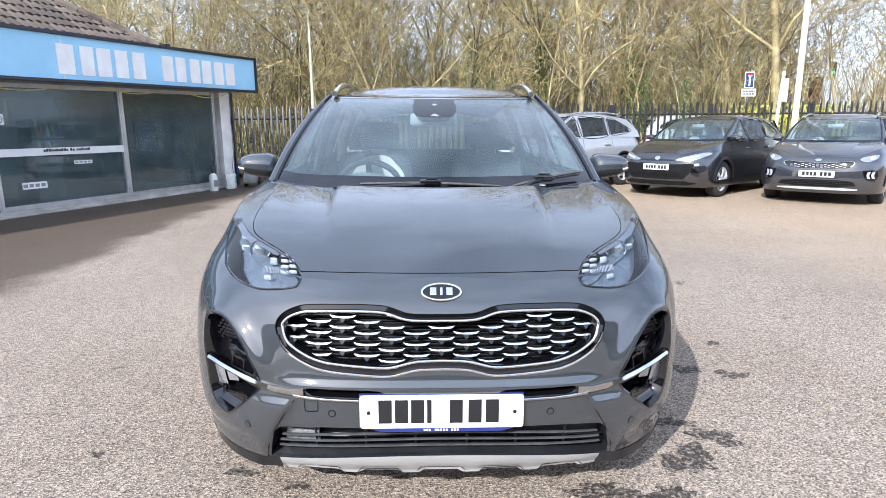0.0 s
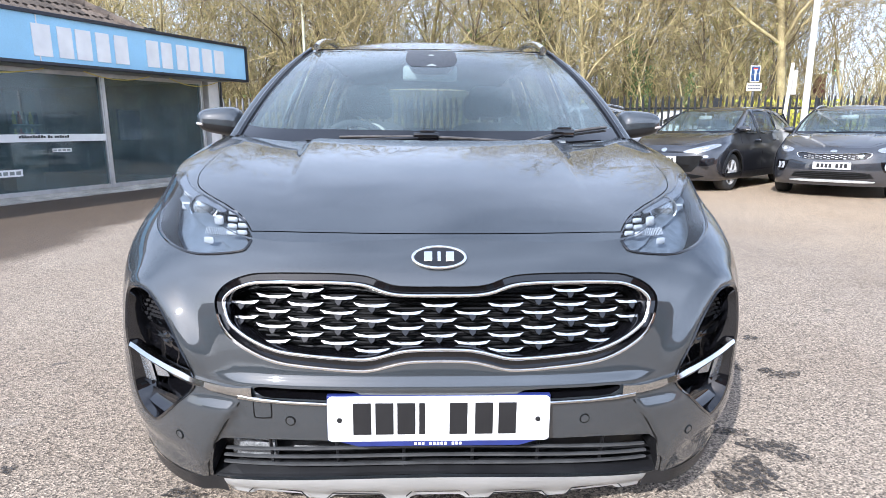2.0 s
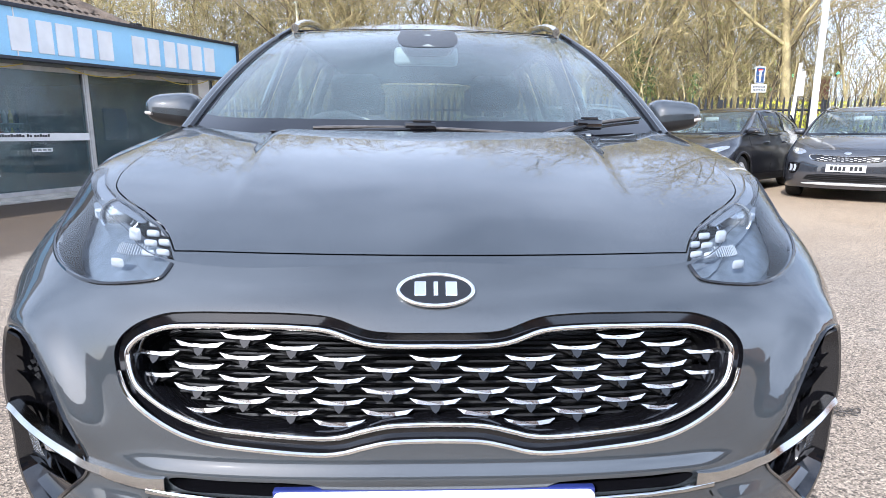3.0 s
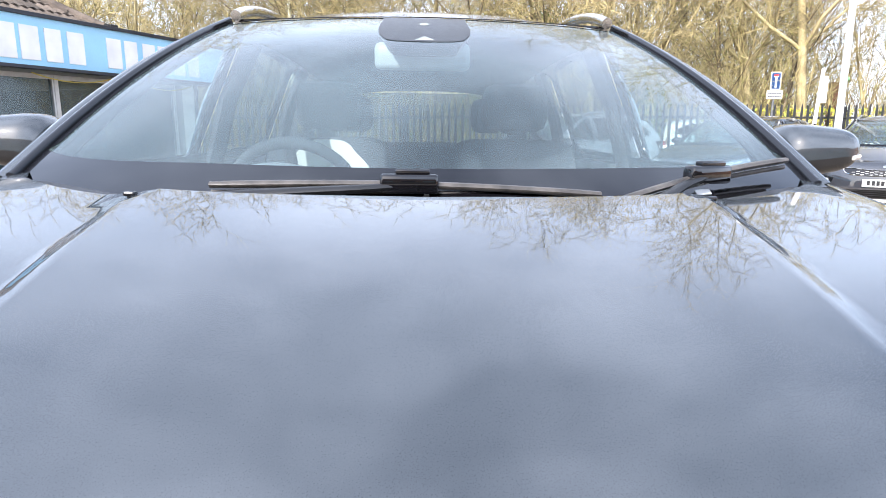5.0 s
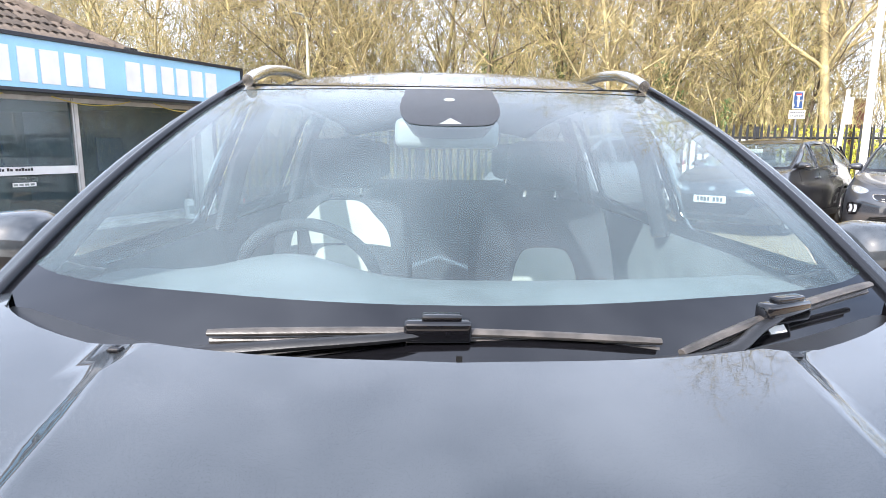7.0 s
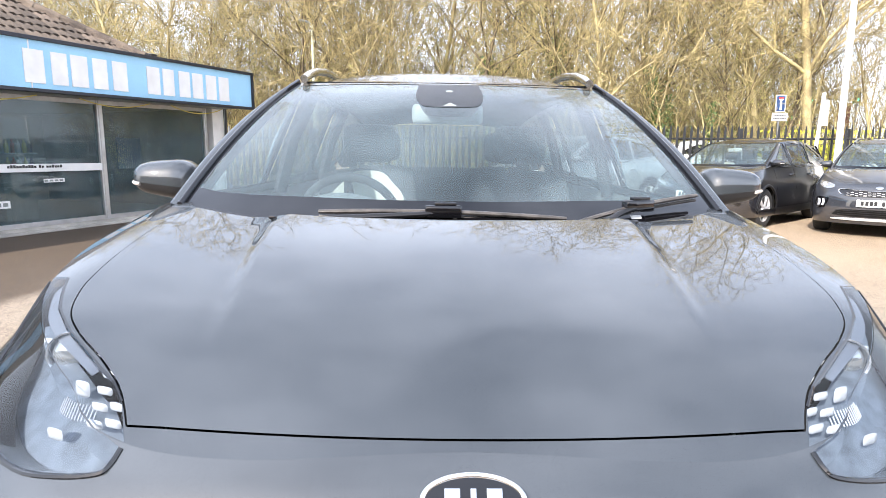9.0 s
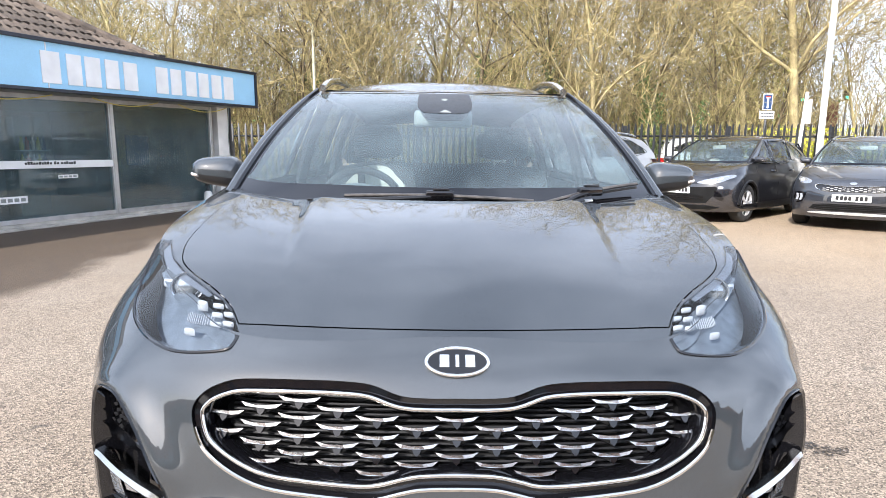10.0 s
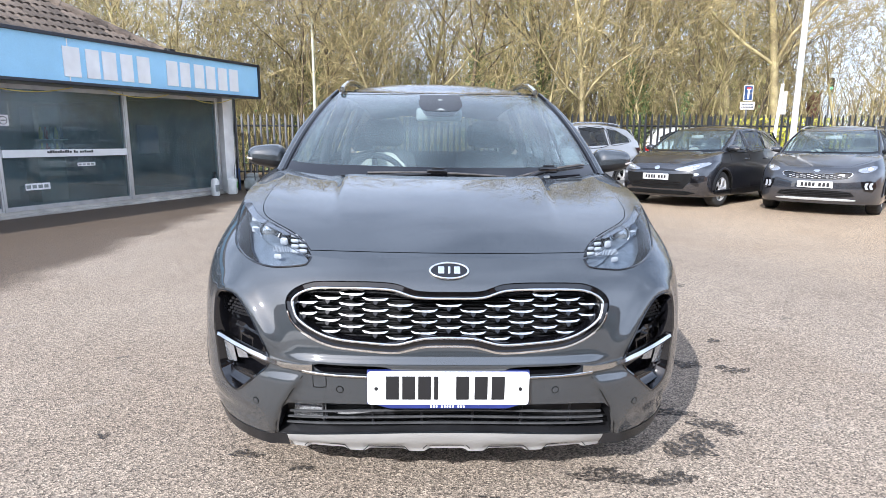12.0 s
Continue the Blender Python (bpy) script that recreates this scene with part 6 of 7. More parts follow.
def seat(x, y, rear=False):
    """Front seat: dark bolsters, pale middle, head restraint."""
    st = new("seat")
    st.parent = hero
    st.matrix_basis = pose(x, y, 0.0)
    tagged(st, "dark leather rear seat" if rear else "dark leather seat with pale centre panels")
    bm = bmesh.new()

    def back(u, v):
        w = 0.255 - 0.045 * v ** 3
        a = -1 + 2 * u
        return Vector((a * w, 0.02 + 0.22 * v - 0.055 * abs(a) ** 3 + 0.03 * math.cos(v * 3), 0.55 + 0.62 * v - 0.03 * abs(a) ** 4 * v))
    grid(bm, back, 20, 14)
    grid(bm, lambda u, v: back(u, v) + Vector((0, 0.10, 0)), 20, 14, flip=True)
    part("backrest", bm, LEATHER_DARK, st, "", True)
    bm = bmesh.new()
    grid(bm, lambda u, v: back(0.5 + 0.24 * (2 * u - 1) * (1 - 0.28 * (2 * v - 1) ** 4), 0.08 + 0.62 * v + 0.05 * (1 - (2 * u - 1) ** 4) * (v - 0.5)) + Vector((0, -0.012 - 0.012 * math.sin(math.pi * u) * math.sin(math.pi * v), 0)), 12, 10)
    part("centre_panel", bm, LEATHER_DARK if rear else LEATHER_PALE, st, "" if rear else "pale cream centre panel", True)
    bm = bmesh.new()
    grid(bm, lambda u, v: back(0.5 + 0.38 * (2 * u - 1) * (1 - 0.30 * v ** 3), 0.735 + 0.25 * v * (1 - 0.35 * (2 * u - 1) ** 4)) + Vector((0, -0.010, 0)), 10, 5)
    part("shoulder_panel", bm, LEATHER_PALE if not rear and x < 0 else LEATHER_DARK, st, "", True)
    bm = bmesh.new()
    box(bm, (-0.13, 0.22, 1.20), (0.13, 0.33, 1.385), bev=0.045)
    part("head_restraint", bm, LEATHER_DARK, st, "", True)
    bm = bmesh.new()
    box(bm, (-0.25, -0.45, 0.42), (0.25, 0.06, 0.60), bev=0.05)
    part("cushion", bm, LEATHER_DARK, st, "", True)
    for sx in (-0.06, 0.06):
        bm = bmesh.new()
        cyl(bm, (sx, 0.275, 1.12), (sx, 0.275, 1.24), 0.008, seg=8)
        part("restraint_post", bm, CHROME, st)


seat(-0.37, 2.12)
seat(0.37, 2.12)
for x in (-0.40, 0.40):
    seat(x, 3.02, True)
for sg in (1, -1):
    bm = bmesh.new()
    grid(bm, lambda u, v: Vector((sg * (0.80 - 0.015 * v), 1.22 + 2.0 * u, 0.40 + (0.675 - 0.03 * u * 0) * v)), 10, 6)
    box(bm, (sg * 0.70 if sg > 0 else -0.80, 1.75, 0.84), (0.80 if sg > 0 else -0.70, 2.15, 0.90), bev=0.02)
    part("door_card", bm, DASH, hero, "", True)
bm = bmesh.new()
box(bm, (-0.11, 1.62, 0.45), (0.11, 2.5, 0.74), bev=0.03)
part("centre_console", bm, SATIN_BLACK, hero)

# ---- the other parked cars share the shell's proportions, each with its own face
SHELL_PARTS = {"windscreen", "frit_band", "roof_panel", "header_seal", "cabin_side", "side_window", "window_trim", "a_pillar", "pillar_seal", "pillar_foot", "rear_window", "rear_pillar", "tail_lamp", "roof_spoiler",
               "tailgate", "door_gap", "door_handle", "sill_trim", "arch_trim", "wheel_well", "cabin_floor", "dashboard", "headliner", "inner_pillar", "door_card", "cowl", "bonnet", "wing", "bonnet_gap", "bonnet_lip", "interior_mirror", "undertray"}


def repaint(ob, paint):
    for slot in ob.material_slots:
        if slot.material == PAINT:
            slot.link = "OBJECT"
            slot.material = paint


def plain_normal(s, z):
    e = 0.004
    n = (plain_sheet(s + e, z) - plain_sheet(s - e, z)).cross(plain_sheet(s, z + e) - plain_sheet(s, z - e))
    return n.normalized() if n.length > 1e-9 else Vector((0, -1, 0))


def on_plain(x, z, out=0.0):
    s = s_at(x, z)
    return plain_sheet(s, z) + plain_normal(s, z) * out


def patch(bm, loop, out, depth=0.0, mi=0):
    """Slab standing proud of the nose, following its curve."""
    dense = []
    for (x1, z1), (x2, z2) in zip(loop, loop[1:] + loop[:1]):
        k = max(1, math.ceil(math.hypot(x2 - x1, z2 - z1) / 0.05))
        dense += [(x1 + (x2 - x1) * i / k, z1 + (z2 - z1) * i / k) for i in range(k)]
    loop = dense
    n = len(loop)
    vs = [bm.verts.new(on_plain(x, z, out)) for x, z in loop]
    wall = [bm.verts.new(on_plain(x, z, -0.01)) for x, z in loop]
    cx, cz = sum(p[0] for p in loop) / n, sum(p[1] for p in loop) / n
    rings = [vs]
    for k in (0.92, 0.8, 0.66, 0.5, 0.33, 0.16):
        rings.append([bm.verts.new(on_plain(cx + (x - cx) * k, cz + (z - cz) * k, out + depth)) for x, z in loop])
    c = bm.verts.new(on_plain(cx, cz, out + depth))
    for i in range(n):
        j = (i + 1) % n
        bm.faces.new((wall[i], wall[j], vs[j], vs[i]))
        for a, b in zip(rings, rings[1:]):
            bm.faces.new((a[i], a[j], b[j], b[i]))
        bm.faces.new((rings[-1][i], rings[-1][j], c))
    for f in bm.faces:
        f.material_index = mi
    bmesh.ops.recalc_face_normals(bm, faces=bm.faces)


other_holes = []
for yc in WHEEL_Y:
    arch = []
    for y, z in arch_loop(yc):
        lo, hi = 0.5, S_END
        for _ in range(30):
            mid = (lo + hi) / 2
            if sheet(mid, z).y < y:
                lo = mid
            else:
                hi = mid
        arch.append((lo, z))
    other_holes += [arch, mirror(arch)]
coarse = [(-1.5 + 0.06 * i, 0.25 + 0.05 * k) for i in range(51) for k in range(17)]
coarse = [(s, z) for s, z in coarse if z < top_z(s) - 0.02]
for i in range(20):
    for k in range(10):
        s, z = 1.6 + i * (S_END - 1.65) / 20, 0.27 + k * 0.08
        coarse += [(s, z), (-s, z)]


WING_SPOTS = [(-0.80 + 0.03 * i, 0.18 + 0.03 * j) for i in range(54) for j in range(16)]


def parked_car(label, paint, m, scale, style, rails=False, seats=True):
    """A parked car: common shell, own lamps, grille, bumper and plate."""
    car = thing("car", label, "car", m, group="cars parked along the fence")
    car.scale = scale
    for o in list(hero.children):
        base = o.name.split(".")[0]
        if base in SHELL_PARTS or (rails and base == "roof_rail"):
            c = o.copy()
            scene.collection.objects.link(c)
            c.parent = car
            repaint(c, paint)
            if base == "window_trim":
                c.material_slots[0].link = "OBJECT"
                c.material_slots[0].material = GLOSS_BLACK
        elif base in ("wheel", "door_mirror", "steering_wheel") or (seats and base == "seat"):
            c = copy_thing(o, o.matrix_basis)
            c.parent = car
            for k in c.children:
                repaint(k, paint)
    cut_sheet("body", outer, other_holes, coarse, plain_sheet, plain_normal, paint, car)
    for lt in (LAMP_TOP, mirror(LAMP_TOP)):
        cut_sheet("wing_corner", lt, [], [p for p in WING_SPOTS if inside(p, lt)], place_h, hood_normal, paint, car)
    cars_face(car, style, paint)
    # plate with blank bars
    pl = new("number_plate")
    pl.parent = car
    pz = 0.60 if style == "coupe" else 0.555
    pl.matrix_basis = pose(0, NOSE(pz) - 0.02, pz)
    bm = bmesh.new()
    box(bm, (-0.265, 0, -0.057), (0.265, 0.012, 0.057), bev=0.004)
    part("plate_face", bm, WHITE_PLATE, pl)
    for x in (-0.19, -0.13, -0.075, -0.02, 0.075, 0.135, 0.195):
        bm = bmesh.new()
        box(bm, (x - 0.021, -0.003, -0.036), (x + 0.021, 0.001, 0.036))
        part("plate_bar", bm, PLATE_INK, pl)
    return car


def cars_face(car, style, paint):
    def two(name, pts, mat, out, label="", depth=0.0, sm=True):
        for lp in (pts, mirror(pts)):
            bm = bmesh.new()
            patch(bm, lp, out, depth)
            part(name, bm, mat, car, label, sm)

    def one(name, half, mat, out, label="", depth=0.0):
        bm = bmesh.new()
        patch(bm, half + mirror(half)[1:-1], out, depth)
        return part(name, bm, mat, car, label)

    if style == "tiger":
        half = smooth_loop([(0.0, 0.742), (0.20, 0.745), (0.40, 0.765), (0.50, 0.765), (0.515, 0.735), (0.47, 0.690), (0.36, 0.665), (0.20, 0.660), (0.0, 0.662)], 3, False)
        g = one("grille", half, GLOSS_BLACK, 0.004, "black grille with a bright rim")
        bm = bmesh.new()
        tube(bm, [on_plain(x, z, 0.008) for x, z in half + mirror(half)[1:-1]], 0.008, 6, True, up=(0, 1, 0))
        part("grille_rim", bm, CHROME, g, "", True)
        for k in range(-7, 8):
            for j in range(2):
                bm = bmesh.new()
                c = on_plain(k * 0.056, 0.722 - j * 0.032 - 0.014 * (k % 2), 0.008)
                box(bm, c - Vector((0.020, 0.003, 0.004)), c + Vector((0.020, 0.003, 0.004)))
                part("grille_cell", bm, ALLOY, g)
        two("headlamp", smooth_loop([(0.585, 0.800), (0.66, 0.770), (0.76, 0.790), (0.82, 0.850), (0.80, 0.885), (0.70, 0.870), (0.60, 0.835)], 3), REFLECTOR, 0.006, "clear headlamp")
        two("lamp_eye", smooth_loop([(0.70, 0.835), (0.735, 0.80), (0.775, 0.835), (0.735, 0.862)], 4), FROST, 0.012)
        two("fog_pod", [(0.64, 0.625), (0.76, 0.64), (0.83, 0.62), (0.85, 0.52), (0.80, 0.44), (0.70, 0.46), (0.66, 0.54)], GLOSS_BLACK, 0.005, "black fog lamp pod")
        for x0 in (0.705, 0.765):
            two("daytime_lamp", [(x0, 0.60), (x0 + 0.035, 0.605), (x0 + 0.022, 0.545), (x0 + 0.040, 0.49), (x0 + 0.005, 0.49), (x0 - 0.012, 0.545)], FROST, 0.011, "white arrow-shaped daytime lamp")
        low = [(0.0, 0.455), (0.35, 0.452), (0.52, 0.435), (0.58, 0.36), (0.30, 0.335), (0.0, 0.335)]
        lo = one("lower_intake", low, MATT_BLACK, 0.004, "black lower intake")
        for z in (0.43, 0.40, 0.37):
            bm = bmesh.new()
            tube(bm, [on_plain(0.5 * t / 6, z, 0.008) for t in range(-6, 7)], 0.004, 5, up=(0, 1, 0))
            part("slat", bm, SATIN_BLACK, lo)
        one("skid_plate", [(0.0, 0.318), (0.45, 0.314), (0.60, 0.300), (0.58, 0.285), (0.30, 0.278), (0.0, 0.278)], SILVER_PLASTIC, 0.012, "silver skid strip")
        bm = bmesh.new()
        patch(bm, [(0.05 * math.cos(k * math.tau / 18), 0.797 + 0.022 * math.sin(k * math.tau / 18)) for k in range(18)], 0.006)
        part("badge", bm, SATIN_CHROME, car)
    elif style == "coupe":
        two("headlamp", smooth_loop([(0.36, 0.738), (0.52, 0.722), (0.70, 0.742), (0.86, 0.840), (0.82, 0.882), (0.66, 0.846), (0.48, 0.790)], 3), REFLECTOR, 0.006, "narrow swept-back headlamp")
        for x0, z0 in ((0.52, 0.750), (0.60, 0.765), (0.68, 0.785)):
            two("lamp_eye", smooth_loop([(x0, z0), (x0 + 0.06, z0 + 0.012), (x0 + 0.06, z0 + 0.045), (x0, z0 + 0.028)], 2), FROST, 0.012)
        one("nose_bar", [(0.0, 0.760), (0.20, 0.752), (0.40, 0.738), (0.40, 0.722), (0.15, 0.718), (0.0, 0.722)], GLOSS_BLACK, 0.005, "slim black bar between the lamps")
        low = [(0.0, 0.655), (0.40, 0.660), (0.66, 0.678), (0.705, 0.650), (0.640, 0.50), (0.54, 0.375), (0.0, 0.365)]
        lo = one("lower_intake", low, MATT_BLACK, 0.004, "wide black lower intake")
        for z in (0.50, 0.465, 0.43):
            bm = bmesh.new()
            tube(bm, [on_plain(0.5 * t / 6, z, 0.010) for t in range(-6, 7)], 0.005, 5, up=(0, 1, 0))
            part("slat", bm, GLOSS_BLACK, lo)
        two("fog_lamp", smooth_loop([(0.70, 0.675), (0.76, 0.68), (0.77, 0.645), (0.71, 0.635)], 3), FROST, 0.008, "small round fog lamp")
        two("corner_vent", [(0.66, 0.60), (0.74, 0.56), (0.80, 0.46), (0.76, 0.42), (0.66, 0.48)], GLOSS_BLACK, 0.005)
        one("lip", [(0.0, 0.335), (0.55, 0.335), (0.74, 0.30), (0.60, 0.262), (0.0, 0.258)], MATT_BLACK, 0.010)
        bm = bmesh.new()
        patch(bm, [(0.055 * math.cos(k * math.tau / 18), 0.772 + 0.036 * math.sin(k * math.tau / 18)) for k in range(18)], 0.008)
        part("badge", bm, SATIN_CHROME, car)
    else:
        two("headlamp", smooth_loop([(0.50, 0.80), (0.60, 0.745), (0.72, 0.76), (0.78, 0.83), (0.72, 0.89), (0.60, 0.885)], 3), FROST, 0.008, "round clear headlamp")
        one("grille", smooth_loop([(0.0, 0.775), (0.30, 0.765), (0.42, 0.70), (0.38, 0.62), (0.0, 0.60)], 3, False), GLOSS_BLACK, 0.006, "black grille")
        one("lower_intake", [(0.0, 0.46), (0.5, 0.45), (0.56, 0.36), (0.0, 0.34)], SATIN_BLACK, 0.005)


def put(x, y, heading, dz=0.0):
    return pose(x, y, ground_z(x, y) + dz, 0, 0, -heading)


parked_car("dark grey coupe-like crossover parked by the fence", PAINT_NAVY, put(4.14, 9.45, 49, 0.0), (0.965, 0.975, 0.955), "coupe")
parked_car("slate grey crossover with silver roof rails parked by the fence", PAINT_SLATE, put(6.35, 8.1, 41, 0.0), (0.975, 0.97, 0.945), "tiger", True)
parked_car("silver compact crossover parked by the fence", PAINT_SILVER, put(0.92, 10.8, 58, 0.0), (0.98, 0.955, 1.01), "round", True)

PAINT_WHITE = car_paint("white_paint_car", (0.70, 0.70, 0.69))
parked_car("white hatchback parked beyond the fence", PAINT_WHITE, put(10.5, 17.0, -90, 0.12), (0.95, 0.97, 0.95), "round")
parked_car("silver car far off on the road beyond the trees", PAINT_SILVER, put(20.5, 27.0, 90, 0.62), (0.95, 0.97, 0.95), "round")

# ---- bare spring woodland behind the fence
def branch(bm, a, b, r0, r1, seg, mi=0):
    """One tapered limb piece without caps."""
    d = (b - a)
    if d.length < 1e-4:
        return
    s = d.orthogonal().normalized()
    u = d.cross(s).normalized()
    ra = [bm.verts.new(a + r0 * (s * math.cos(k * math.tau / seg) + u * math.sin(k * math.tau / seg))) for k in range(seg)]
    rb = [bm.verts.new(b + r1 * (s * math.cos(k * math.tau / seg) + u * math.sin(k * math.tau / seg))) for k in range(seg)]
    for k in range(seg):
        f = bm.faces.new((ra[k], ra[(k + 1) % seg], rb[(k + 1) % seg], rb[k]))
        f.material_index = mi
        f.smooth = True


def grow(rnd, wood, twigs, p, d, length, r, level, top):
    """Limb that wanders, thins out and forks."""
    n = 6 if level == 0 else 4 if level < 3 else 3
    for i in range(n):
        f0, f1 = i / n, (i + 1) / n
        jit = Vector((rnd.gauss(0, 1), rnd.gauss(0, 1), rnd.gauss(0, 0.6))) * (0.10 if level == 0 else 0.22)
        d = (d + jit + Vector((0, 0, 0.10 if level else 0.05))).normalized()
        q = p + d * (length / n)
        ra, rb = r * (1 - 0.75 * f0), r * (1 - 0.75 * f1)
        branch(wood if level < 2 else twigs, p, q, ra, rb, 7 if level == 0 else 4 if level == 1 else 3)
        p = q
        kids = 0
        if level == 0 and i >= 1:
            kids = rnd.choice((2, 3, 3))
        elif level == 1:
            kids = rnd.choice((2, 3))
        elif level == 2:
            kids = rnd.choice((1, 2, 2))
        for _ in range(kids):
            a = rnd.uniform(0, math.tau)
            spread = rnd.uniform(0.5, 1.1)
            e = d.orthogonal().normalized()
            e = Matrix.Rotation(a, 3, d) @ e
            nd = (d * math.cos(spread) + e * math.sin(spread)).normalized()
            if level < 3:
                grow(rnd, wood, twigs, p.copy(), nd, length * (rnd.uniform(0.30, 0.48) if level == 0 else rnd.uniform(0.35, 0.6)), max(rb * 0.55, 0.017), level + 1, top)


def leaf_bits(bm, rnd, n, spot, size):
    for _ in range(n):
        c = spot(rnd)
        q = Euler((rnd.uniform(0, 6.3), rnd.uniform(0, 6.3), rnd.uniform(0, 6.3))).to_matrix()
        s = size * rnd.uniform(0.6, 1.3)
        vs = [bm.verts.new(c + q @ Vector(v)) for v in ((-s, 0, 0), (0, -0.55 * s, 0.1 * s), (s, 0, 0), (0, 0.55 * s, 0.1 * s))]
        bm.faces.new(vs)


def tree(seed, h, r, lean, bark, ivy=0, buds=0, label=""):
    rnd = random.Random(seed)
    t = thing("tree", label, "tree", group="bare trees of the wood")
    wood, twigs = bmesh.new(), bmesh.new()
    d = Vector((lean, rnd.uniform(-0.05, 0.05), 1)).normalized()
    grow(rnd, wood, twigs, Vector((0, 0, -0.1)), d, h, r, 0, h)
    part("trunk", wood, bark, t)
    tagged(part("crown", twigs, TWIG, t), kind="stuff")
    if ivy:
        bm = bmesh.new()
        leaf_bits(bm, rnd, ivy, lambda q: Vector((lean * (zz := q.uniform(0.2, h * 0.55)), 0, zz)) + Vector((q.gauss(0, 1), q.gauss(0, 1), 0)) * (0.12 + r * 0.9), 0.075)
        tagged(part("ivy", bm, IVY, t, "dark green ivy climbing the trunk"), kind="stuff")
    if buds:
        bm = bmesh.new()
        leaf_bits(bm, rnd, buds, lambda q: Vector((q.gauss(0, 0.16 * h) + lean * h * 0.4, q.gauss(0, 0.16 * h), q.uniform(0.15, 0.95) * h)), 0.045)
        tagged(part("bud_growth", bm, BUD, t, "yellow-green opening buds"), kind="stuff")
    return t


TREES = [tree(1, 11.0, 0.10, 0.04, BARK, 0, 500, "tall bare tree with pale sunlit trunk and many fine twigs"),
         tree(2, 12.5, 0.15, -0.07, BARK_DARK, 1500, 300, "tall bare tree with ivy climbing its dark trunk"),
         tree(5, 9.5, 0.065, 0.08, BARK, 0, 600, "slender bare tree with yellow-green buds"),
         tree(7, 13.0, 0.19, 0.02, BARK, 0, 200, "thick-trunked bare tree with spreading limbs"),
         tree(9, 9.0, 0.055, -0.12, BARK, 500, 500, "thin leaning tree with some ivy"),
         tree(12, 10.5, 0.085, -0.02, BARK_DARK, 0, 400, "bare woodland tree with a forked crown")]
rnd = random.Random(77)
spots = []
for row, (y0, n, x0, x1) in enumerate(((16.4, 20, -9, 17), (18.6, 24, -13, 21), (21.5, 24, -17, 25), (26.0, 24, -22, 31))):
    for i in range(n):
        spots.append((x0 + (x1 - x0) * (i + rnd.uniform(0.15, 0.85)) / n, y0 + rnd.uniform(-1.0, 1.4)))
spots = [(x, y) for x, y in spots if x < 0.56 * (y + 1.8) or rnd.random() < 0.50]
# trees that stand out: pale trunks by the fence, ivy-clad ones, and the thick pair at the open end
MARKED = [(-1.38, 16.5, 0, 0.62), (4.43, 16.5, 3, 0.52), (6.08, 16.5, 4, 0.70), (-4.34, 17.0, 5, 0.62), (1.02, 17.5, 1, 0.58), (3.40, 18.0, 1, 0.62),
          (10.64, 17.0, 3, 0.80), (9.60, 17.6, 3, 0.66), (9.25, 17.4, 0, 0.66), (8.60, 17.2, 5, 0.60)]
spots = [(x, y, rnd.choice((0, 1, 2, 2, 3, 4, 4, 5, 0, 2)), rnd.uniform(0.48, 0.64)) for x, y in spots if all(math.hypot(x - a[0], y - a[1]) > 0.6 for a in MARKED)]
first = {}
for x, y, kind, sc in MARKED + spots:
    m = pose(x, y, 0.2, 0, 0, rnd.uniform(0, 360))
    if kind not in first:
        first[kind] = TREES[kind]
        TREES[kind].matrix_basis = m
        TREES[kind].scale = (sc, sc, sc)
        continue
    c = copy_thing(TREES[kind], m)
    c.scale = (sc, sc, sc * rnd.uniform(0.95, 1.1))
if 2 not in first:
    TREES[2].matrix_basis = pose(-7.4, 16.8, 0.2)

# undergrowth of thin stems and brambles, and the far wood, too many to count
def stems(name, label, cat, seed, n, xr, yr, hr, rr, mat):
    bm = bmesh.new()
    rnd = random.Random(seed)
    for _ in range(n):
        p = Vector((rnd.uniform(*xr), rnd.uniform(*yr), 0.1))
        if p.x > 0.57 * (p.y + 1.8) and rnd.random() < 0.70:
            continue
        h = rnd.uniform(*hr)
        d = Vector((rnd.gauss(0, 0.20), rnd.gauss(0, 0.15), 1)).normalized()
        r = rnd.uniform(*rr)
        for k in range(4):
            q = p + d * h / 4
            branch(bm, p, q, r * (1 - k * 0.22), r * (0.78 - k * 0.22), 3)
            if k:
                for _ in range(2):
                    e = (d + Vector((rnd.gauss(0, 0.8), rnd.gauss(0, 0.5), 0.25))).normalized()
                    branch(bm, q, q + e * h * rnd.uniform(0.12, 0.3), r * 0.4, r * 0.15, 3)
            p = q
            d = (d + Vector((rnd.gauss(0, 0.2), rnd.gauss(0, 0.2), 0))).normalized()
    tagged(part(name, bm, mat), label, cat, kind="stuff")


stems("undergrowth", "tangle of thin pale stems and brambles in the wood", "undergrowth", 5, 3000, (-17, 20), (16.2, 25.0), (1.0, 5.0), (0.009, 0.024), TWIG)
# far wood and saplings in dark bark: shade between the trees put into colour
stems("far_wood", "distant bare wood of crowded trunks and branches", "wood", 6, 2000, (-40, 40), (27.0, 42.0), (3.5, 6.5), (0.03, 0.09), BARK_DARK)
stems("far_saplings", "distant crowded saplings", "wood", 8, 3000, (-40, 40), (25.0, 38.0), (2.5, 5.5), (0.012, 0.035), BARK_DARK)
bm = bmesh.new()
rnd = random.Random(15)
leaf_bits(bm, rnd, 16000, lambda q: Vector((q.uniform(-17, 23), q.uniform(15.8, 24.0), 0.2 + abs(q.gauss(0, 0.8)))), 0.06)
tagged(part("ground_ivy", bm, IVY), "low ivy and bramble leaves among the trees", "ivy", kind="stuff")
bm = bmesh.new()
